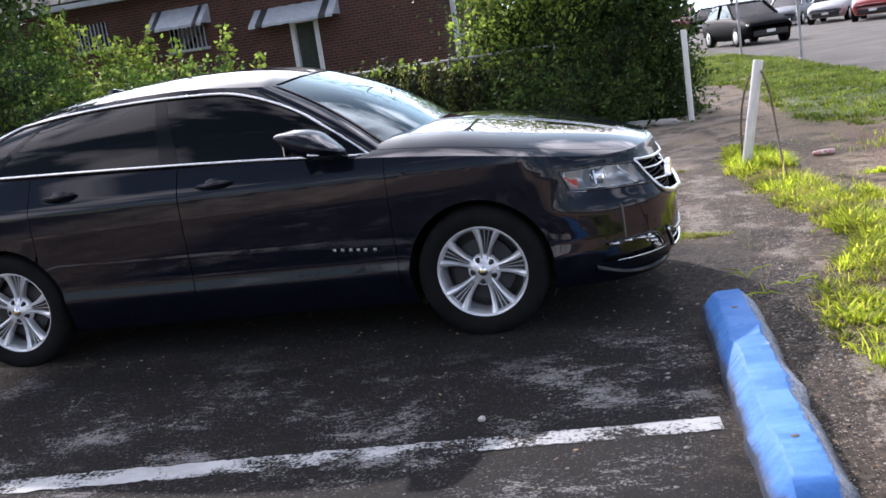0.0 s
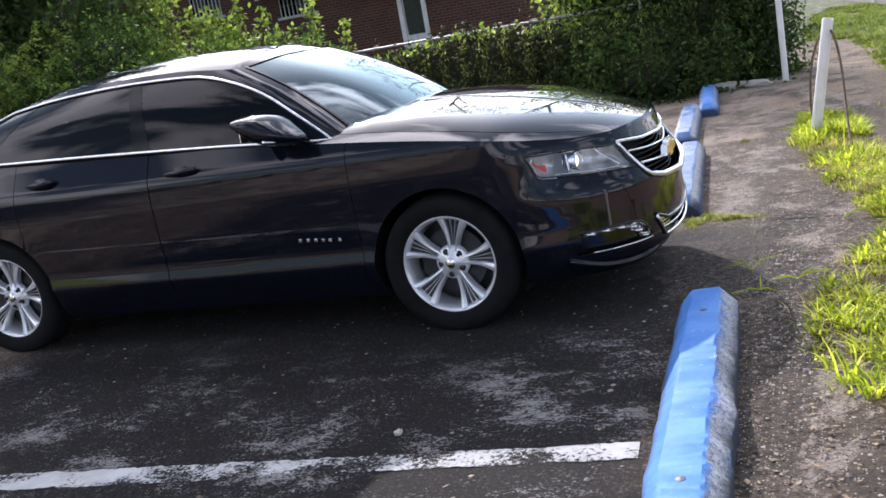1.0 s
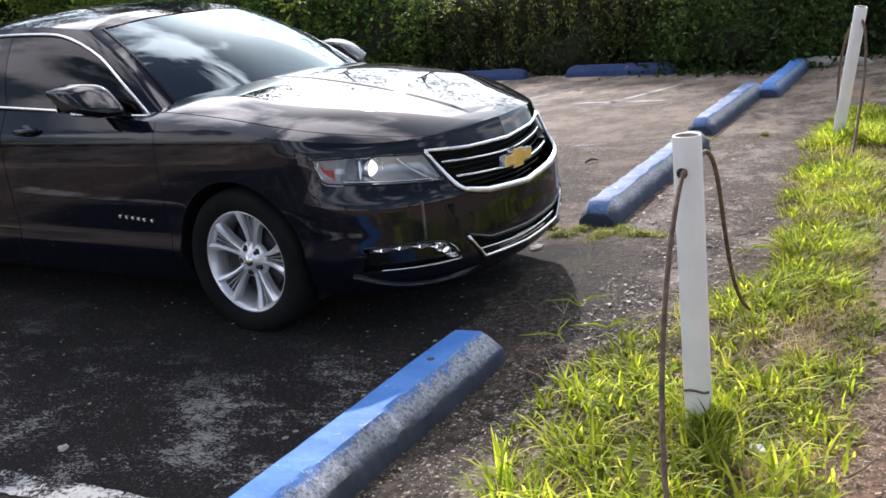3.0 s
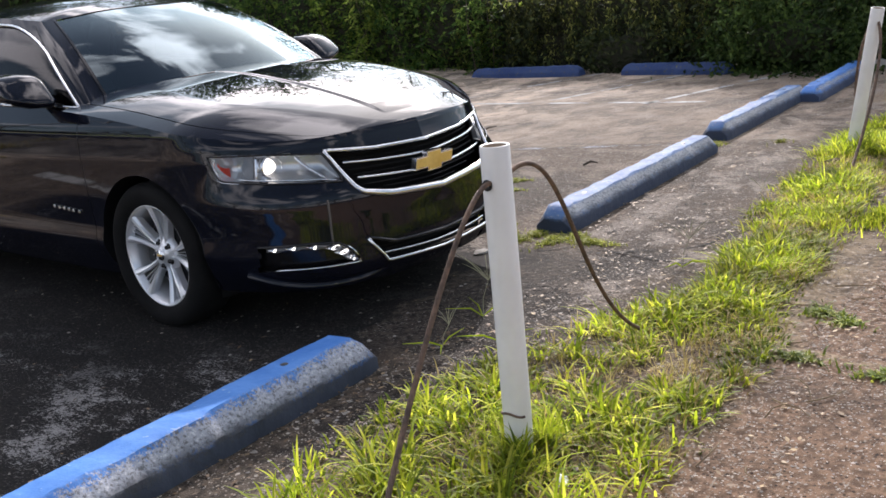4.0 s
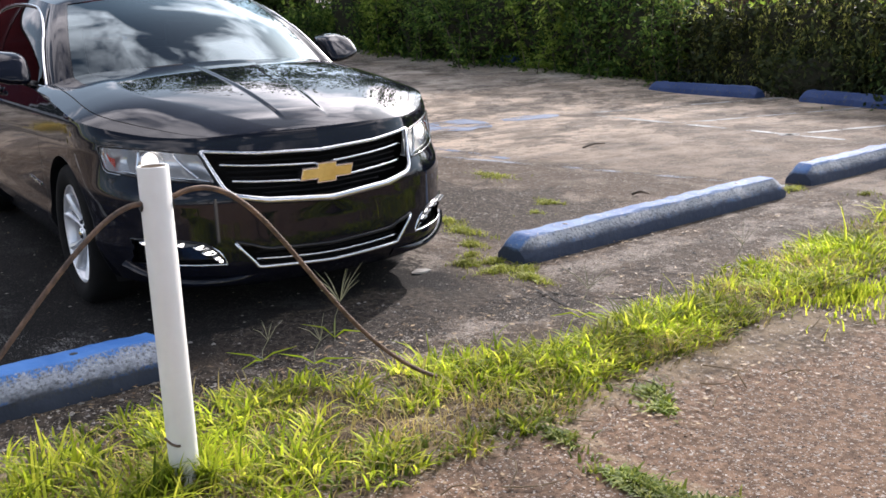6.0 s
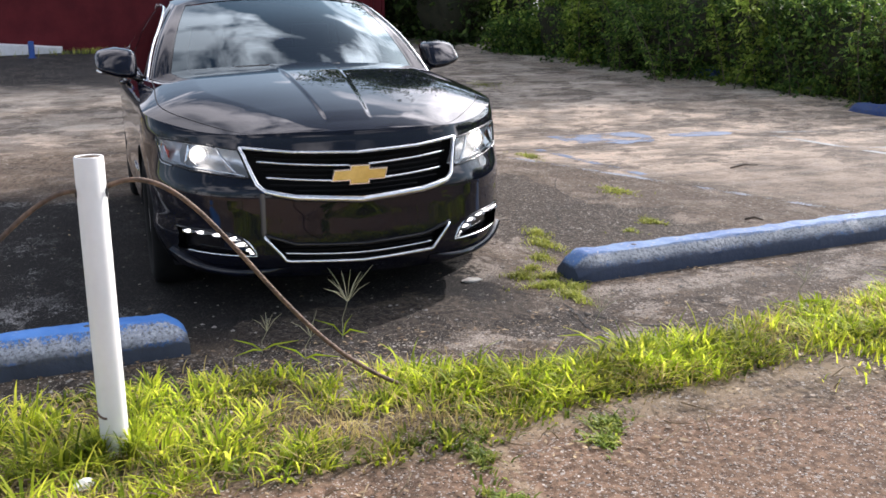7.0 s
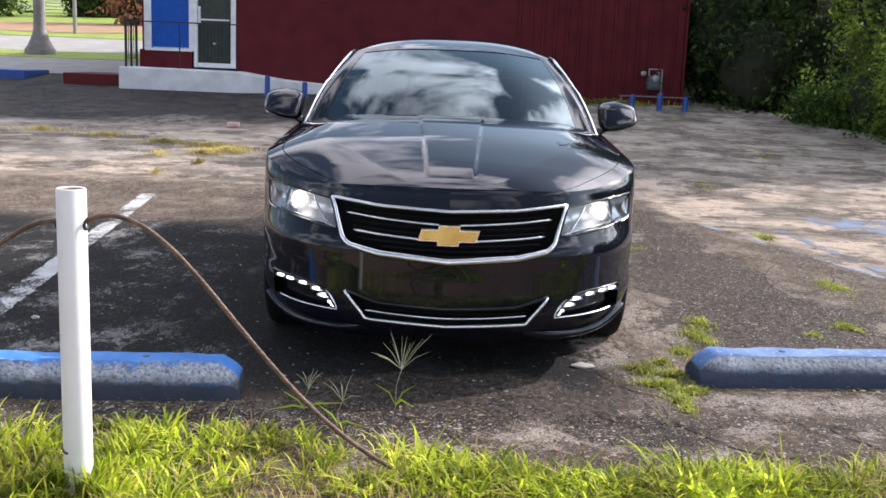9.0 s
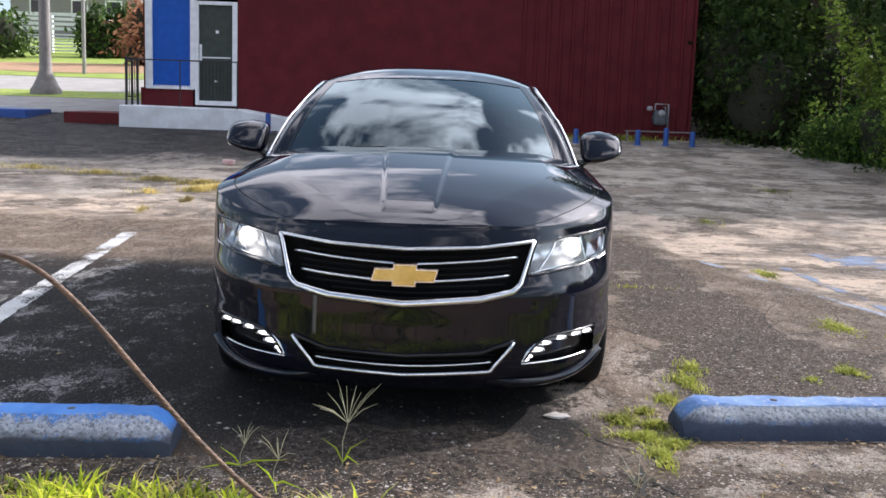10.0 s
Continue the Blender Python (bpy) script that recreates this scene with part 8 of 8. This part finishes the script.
for tx, ty, th, tr in ((-15.2, 13.2, 6.5, 2.0), (-12.7, 11.4, 6.0, 1.5)):
    tree(tx, ty, th, tr, 6000, "dark conifer-like tree beside the brick house", low=0.08)
# unseen trees added behind the brick house to darken the sky the car mirrors
for k, tx in enumerate((-31, -24.5, -18, -11.5, -5.5)):
    tree(tx, 31.5 + 1.2 * math.sin(k * 2.3), 14.0 + 1.2 * math.cos(k * 1.7), 4.4, 6500, "unseen tree added behind the brick house to darken the car's reflections", G_DARK, 0.22, 0.12)
# street trees that close the view on the near side; the car's paint mirrors them
for k, (tx, ty) in enumerate(((24, -26), (17, -30), (9, -33), (0, -34), (-9, -34), (29, -18), (31, -9), (33, 0), (32, 9), (30, 17))):
    tree(tx, ty, 7.5 + 1.2 * math.sin(k * 1.9), 3.9, 4500, "leafy street tree on the near side of the lot", G_DARK, 0.25, 0.06)
# plants across the street
for tx, ty, r in ((-41, -24.5, 2.0), (-40.5, -21.0, 1.8), (-43.5, -17.1, 0.95), (-44, -15.7, 0.8)):
    bush("street_bush", [((tx, ty, 1.0), (r * 0.8, r, 1.3))], 0.28, 350, 9, G_DARK, "round dark bush on the far lawn", stems=3, spread=0.2)
bush("street_bush", [((-38, -12.9, 1.2), (1.0, 1.2, 1.6))], 0.25, 350, 9, G_RUST, "rusty orange shrub on the far lawn", stems=3, spread=0.2)
for tx, ty in ((-80, -52), (-82, -40), (-78, -34), (-84, -26), (-80, -17), (-84, -8), (-86, 2)):
    t = tree(tx, ty, 13 + 2 * math.sin(tx * ty), 5.0, 5000, "broad leafy tree beyond the far houses", G_LEAF, 0.4, 0.15)
for k, tx in enumerate(range(-40, 44, 9)):
    tree(tx, 95 + 8 * math.sin(k * 2.1), 12 + 2 * math.cos(k), 5.5, 4000, "leafy tree far beyond the car park", G_DARK, 0.4, 0.15)

# ---- litter and cracks ----
M_CRACK = mat("dirt_filled_crack", (0.012, 0.011, 0.010), (0.025, 0.021, 0.018), rough=1.0)


def crack(pts, wide, label="dark crack in the worn asphalt"):
    P = spline([(x, y, 0) for x, y in pts], 14 * len(pts))
    V = []
    for i, p in enumerate(P):
        d = P[min(i + 1, len(P) - 1)] - P[max(i - 1, 0)]
        s = np.array([-d[1], d[0], 0]) / (np.linalg.norm(d) + 1e-9)
        j = 0.012 * noise.noise(Vector((p[0] * 14, p[1] * 14, 1)))
        w = wide * (0.35 + 0.9 * abs(noise.noise(Vector((p[0] * 9, p[1] * 9, 5))))) * min(1, 4 * i / len(P), 4 * (len(P) - 1 - i) / len(P) + 0.1)
        for sg in (-1, 1):
            q = p + s * (j + sg * w)
            V.append((q[0], q[1], float(ground_z(q[0])) + 0.003))
    tagged(pydata("crack", V, [f[::-1] for f in grid_faces(len(P), 2)], M_CRACK), label, "crack", "cracks in the asphalt", "structure")


crack([(1.17, 0.92), (1.36, 0.91), (1.52, 0.87), (1.65, 0.86), (1.80, 0.86)], 0.017)
crack([(1.36, 0.92), (1.45, 0.97), (1.55, 1.03), (1.60, 1.08)], 0.012)
crack([(1.60, 1.06), (1.66, 1.12), (1.70, 1.21), (1.73, 1.40)], 0.016)
crack([(1.36, 1.55), (1.48, 1.58), (1.66, 1.72)], 0.009)
crack([(0.66, 0.68), (0.95, 0.80), (1.12, 0.98)], 0.007)
crack([(1.05, 3.9), (1.2, 3.8), (1.34, 3.9)], 0.009)
crack([(-0.4, 2.3), (-1.5, 2.2), (-2.4, 2.6)], 0.006)
crack([(-0.1, 1.6), (-0.9, 1.9), (-1.4, 2.6), (-2.4, 2.9)], 0.006)
M_PEB = mat("pale_pebbles", (0.42, 0.39, 0.35), (0.30, 0.27, 0.24), rough=0.85, vary=0.3)


def scatter_stones(n, x0, x1, y0, y1, size, label, seed):
    r = np.random.default_rng(seed)
    V, F = [], []
    for _ in range(n):
        x, y, s = r.uniform(x0, x1), r.uniform(y0, y1), size * r.uniform(0.4, 1.3)
        z = float(ground_z(x))
        a = r.uniform(0, 6.28)
        b = len(V)
        for k in range(5):
            t = a + k * 1.2566
            V.append((x + s * math.cos(t) * r.uniform(0.7, 1.2), y + s * math.sin(t) * r.uniform(0.7, 1.2), z + 0.002))
        V.append((x + s * 0.1, y, z + s * 0.7))
        F += [(b + k, b + (k + 1) % 5, b + 5) for k in range(5)]
    tagged(pydata("pebbles", V, F, M_PEB), label, "gravel", "", "stuff")


scatter_stones(700, -4, 1.6, -4.2, 3.5, 0.008, "small pale stones scattered over the asphalt", 3)
scatter_stones(4200, 2.3, 4.2, -2.2, 3.0, 0.0042, "pale grit lying on the gravelly slab", 4)
scatter_stones(160, 0.9, 1.9, -2.5, 2.5, 0.011, "small stones beside the wheel stop", 5)
def leaf_litter(n, x0, x1, y0, y1, label, seed, material):
    r = np.random.default_rng(seed)
    x, y = r.uniform(x0, x1, n), r.uniform(y0, y1, n)
    pos = np.stack([x, y, ground_z(x) + r.uniform(0.004, 0.014, n)], -1)
    a, L = r.uniform(0, 6.28, n), r.uniform(0.008, 0.035, n)
    d = np.stack([np.cos(a), np.sin(a), r.uniform(-0.15, 0.25, n)], -1) * L[:, None]
    s = np.stack([-np.sin(a), np.cos(a), r.uniform(-0.2, 0.2, n)], -1) * (L * r.uniform(0.08, 0.3, n))[:, None]
    V = np.stack([pos, pos + d * 0.5 + s, pos + d, pos + d * 0.5 - s], 1).reshape(-1, 3)
    idx = np.arange(n)[:, None] * 4
    ob = fast_mesh("leaf_litter", V, idx + np.array([[0, 1, 2, 3]]), np.zeros((0, 3), int), material)
    tagged(ob, label, "litter", "", "stuff")


G_LITTER = leaf_mat("dry_brown_litter", (0.06, 0.04, 0.025), (0.15, 0.10, 0.06), (0.34, 0.25, 0.14), 0.1)
leaf_litter(1500, 1.30, 1.75, -3.0, 2.5, "dry brown bits of leaf and stalk beside the wheel stop", 11, G_LITTER)
leaf_litter(4200, 1.7, 2.95, -3.0, 3.0, "dry brown stalks and leaves lying in the verge", 12, G_LITTER)
leaf_litter(500, -3.0, 1.2, -4.0, 3.5, "few dry bits of leaf on the asphalt", 13, G_LITTER)
leaf_litter(500, 0.85, 1.2, 1.0, 4.0, "dry brown bits of leaf beside the wheel stop", 14, G_LITTER)
r5 = np.random.default_rng(21)
SV, SF = [], []
for k in range(90):
    x0, y0, a = r5.uniform(1.85, 2.85), r5.uniform(-1.9, 1.6), r5.uniform(0, 6.28)
    L, bend = r5.uniform(0.06, 0.2), r5.uniform(-1.2, 1.2)
    pts = [(x0 + L * t * math.cos(a + bend * t), y0 + L * t * math.sin(a + bend * t), 0.008 + 0.03 * math.sin(math.pi * t) * (k % 3 == 0) + 0.006 * t) for t in (0.0, 0.25, 0.5, 0.75, 1.0)]
    tv, tf = tube(pts, [0.0028, 0.0026, 0.0022, 0.0016, 0.0008], 5)
    SF += [tuple(len(SV) + i for i in q) for q in tf]
    SV += list(tv)
G_DEAD = mat("dead_brown_stalks", (0.30, 0.22, 0.12), (0.17, 0.12, 0.07), rough=0.9, bump=0.0)
tagged(pydata("dead_stalks", SV, SF, G_DEAD), "curled dead brown stalks lying at the grass's edge", "litter", "", "stuff")
M_CHIP = mat("broken_pale_concrete", (0.55, 0.52, 0.48), (0.45, 0.42, 0.38), rough=0.9, bump=0.4)


def chip(x, y, sx, sy, sz, rz, material, name, label, category):
    bm = bmesh.new()
    bmesh.ops.create_icosphere(bm, subdivisions=2, radius=1)
    for v in bm.verts:
        q = 1 + 0.35 * noise.noise(v.co * 1.8 + Vector((x * 7, y * 7, 0)))
        v.co = Vector((v.co.x * sx * q, v.co.y * sy * q, (v.co.z + 0.7) * sz * q))
    ob = part(name, bm, material, None)
    ob.matrix_world = pose(x, y, float(ground_z(x)), 0, 0, rz)
    tagged(ob, label, category)


chip(0.66, 0.66, 0.035, 0.055, 0.009, 10, M_CHIP, "concrete_chip", "flat pale chip of concrete by the bumper", "rubble")
chip(2.44, -1.25, 0.022, 0.04, 0.014, 40, M_WHITE, "litter_scrap", "small white scrap lying in the grass", "litter")
chip(0.19, -2.10, 0.016, 0.02, 0.012, 0, M_CHIP, "stone", "small pale stone on the black sealer", "stone")
chip(0.35, 8.5, 0.25, 0.16, 0.06, 20, M_CHIP, "concrete_slab_piece", "broken pale concrete by the bush", "rubble")
chip(0.75, 8.4, 0.22, 0.10, 0.05, -30, M_CHIP, "concrete_slab_piece", "broken pale concrete by the bush", "rubble")
M_PINK = mat("faded_pink_carton", (0.55, 0.30, 0.28), (0.62, 0.45, 0.42), rough=0.6)
M_TINR = mat("crushed_white_and_red_can", (0.70, 0.62, 0.58), (0.45, 0.12, 0.10), scale=30, rough=0.35, metal=0.3)
lt = part("crushed_carton", box(bmesh.new(), -0.04, 0.04, -0.095, 0.095, 0.0, 0.075, 0.02), M_PINK, None)
lt.matrix_world = pose(-9.8, -3.15, float(ground_z(-9.8)), 0, 0, 6)
tagged(lt, "faded pink crushed carton lying on the asphalt", "litter")
v, f = lathe([(0.0, -0.10), (0.028, -0.10), (0.034, -0.08), (0.033, 0.02), (0.029, 0.07), (0.02, 0.10), (0.0, 0.10)], True, 14)
cn = pydata("bottle", [(p[0], p[1], p[2] * 0.8 + 0.028) for p in v], f, M_TINR, None, True)
cn.matrix_world = pose(2.26, 4.1, 0.0, 0, 0, 100)
tagged(cn, "crushed pale bottle lying on the bare path", "litter")
for k, (sx, sy, sl, sa) in enumerate(((-2.0, 4.2, 0.32, 100), (-0.05, 2.9, 0.12, 60), (1.62, 3.3, 0.2, 30))):
    a = radians(sa)
    tv, tf = tube([(sx - sl / 2 * math.cos(a), sy - sl / 2 * math.sin(a), 0.012), (sx, sy, 0.03), (sx + sl / 2 * math.cos(a), sy + sl / 2 * math.sin(a), 0.012)], [0.008, 0.011, 0.005], 6)
    tagged(pydata("twig", tv, tf, M_BARK, None, True), "fallen brown twig on the asphalt", "twig")
M_FADE = paint_mat("worn_blue_line_paint", (0.15, 0.21, 0.33), (0.20, 0.26, 0.37), 0.985)
for px, py, rx, ry in ((-4.80, 4.10, 1.0, 0.56), (-4.2, 5.2, 0.2, 0.4), (-5.35, 2.95, 0.22, 0.16)):
    ring = [(px + rx * math.cos(a) * (1 + 0.3 * noise.noise(Vector((math.cos(a) * 2, math.sin(a) * 2, px)))), py + ry * math.sin(a) * (1 + 0.3 * noise.noise(Vector((math.cos(a) * 2, math.sin(a) * 2, py)))), 0.004) for a in np.linspace(0, 6.283, 49)[:-1]]
    tagged(pydata("blue_marking", ring + [(px, py, 0.004)], [(i, (i + 1) % 48, 48) for i in range(48)], M_FADE), "faded patch of blue bay paint on the asphalt", "road marking", "blue bay paint", "structure")

painted_line((-3.8, 3.04), (-2.0, 3.21), 0.09, "blue paint remains along the edge of the bay", M_FADE)
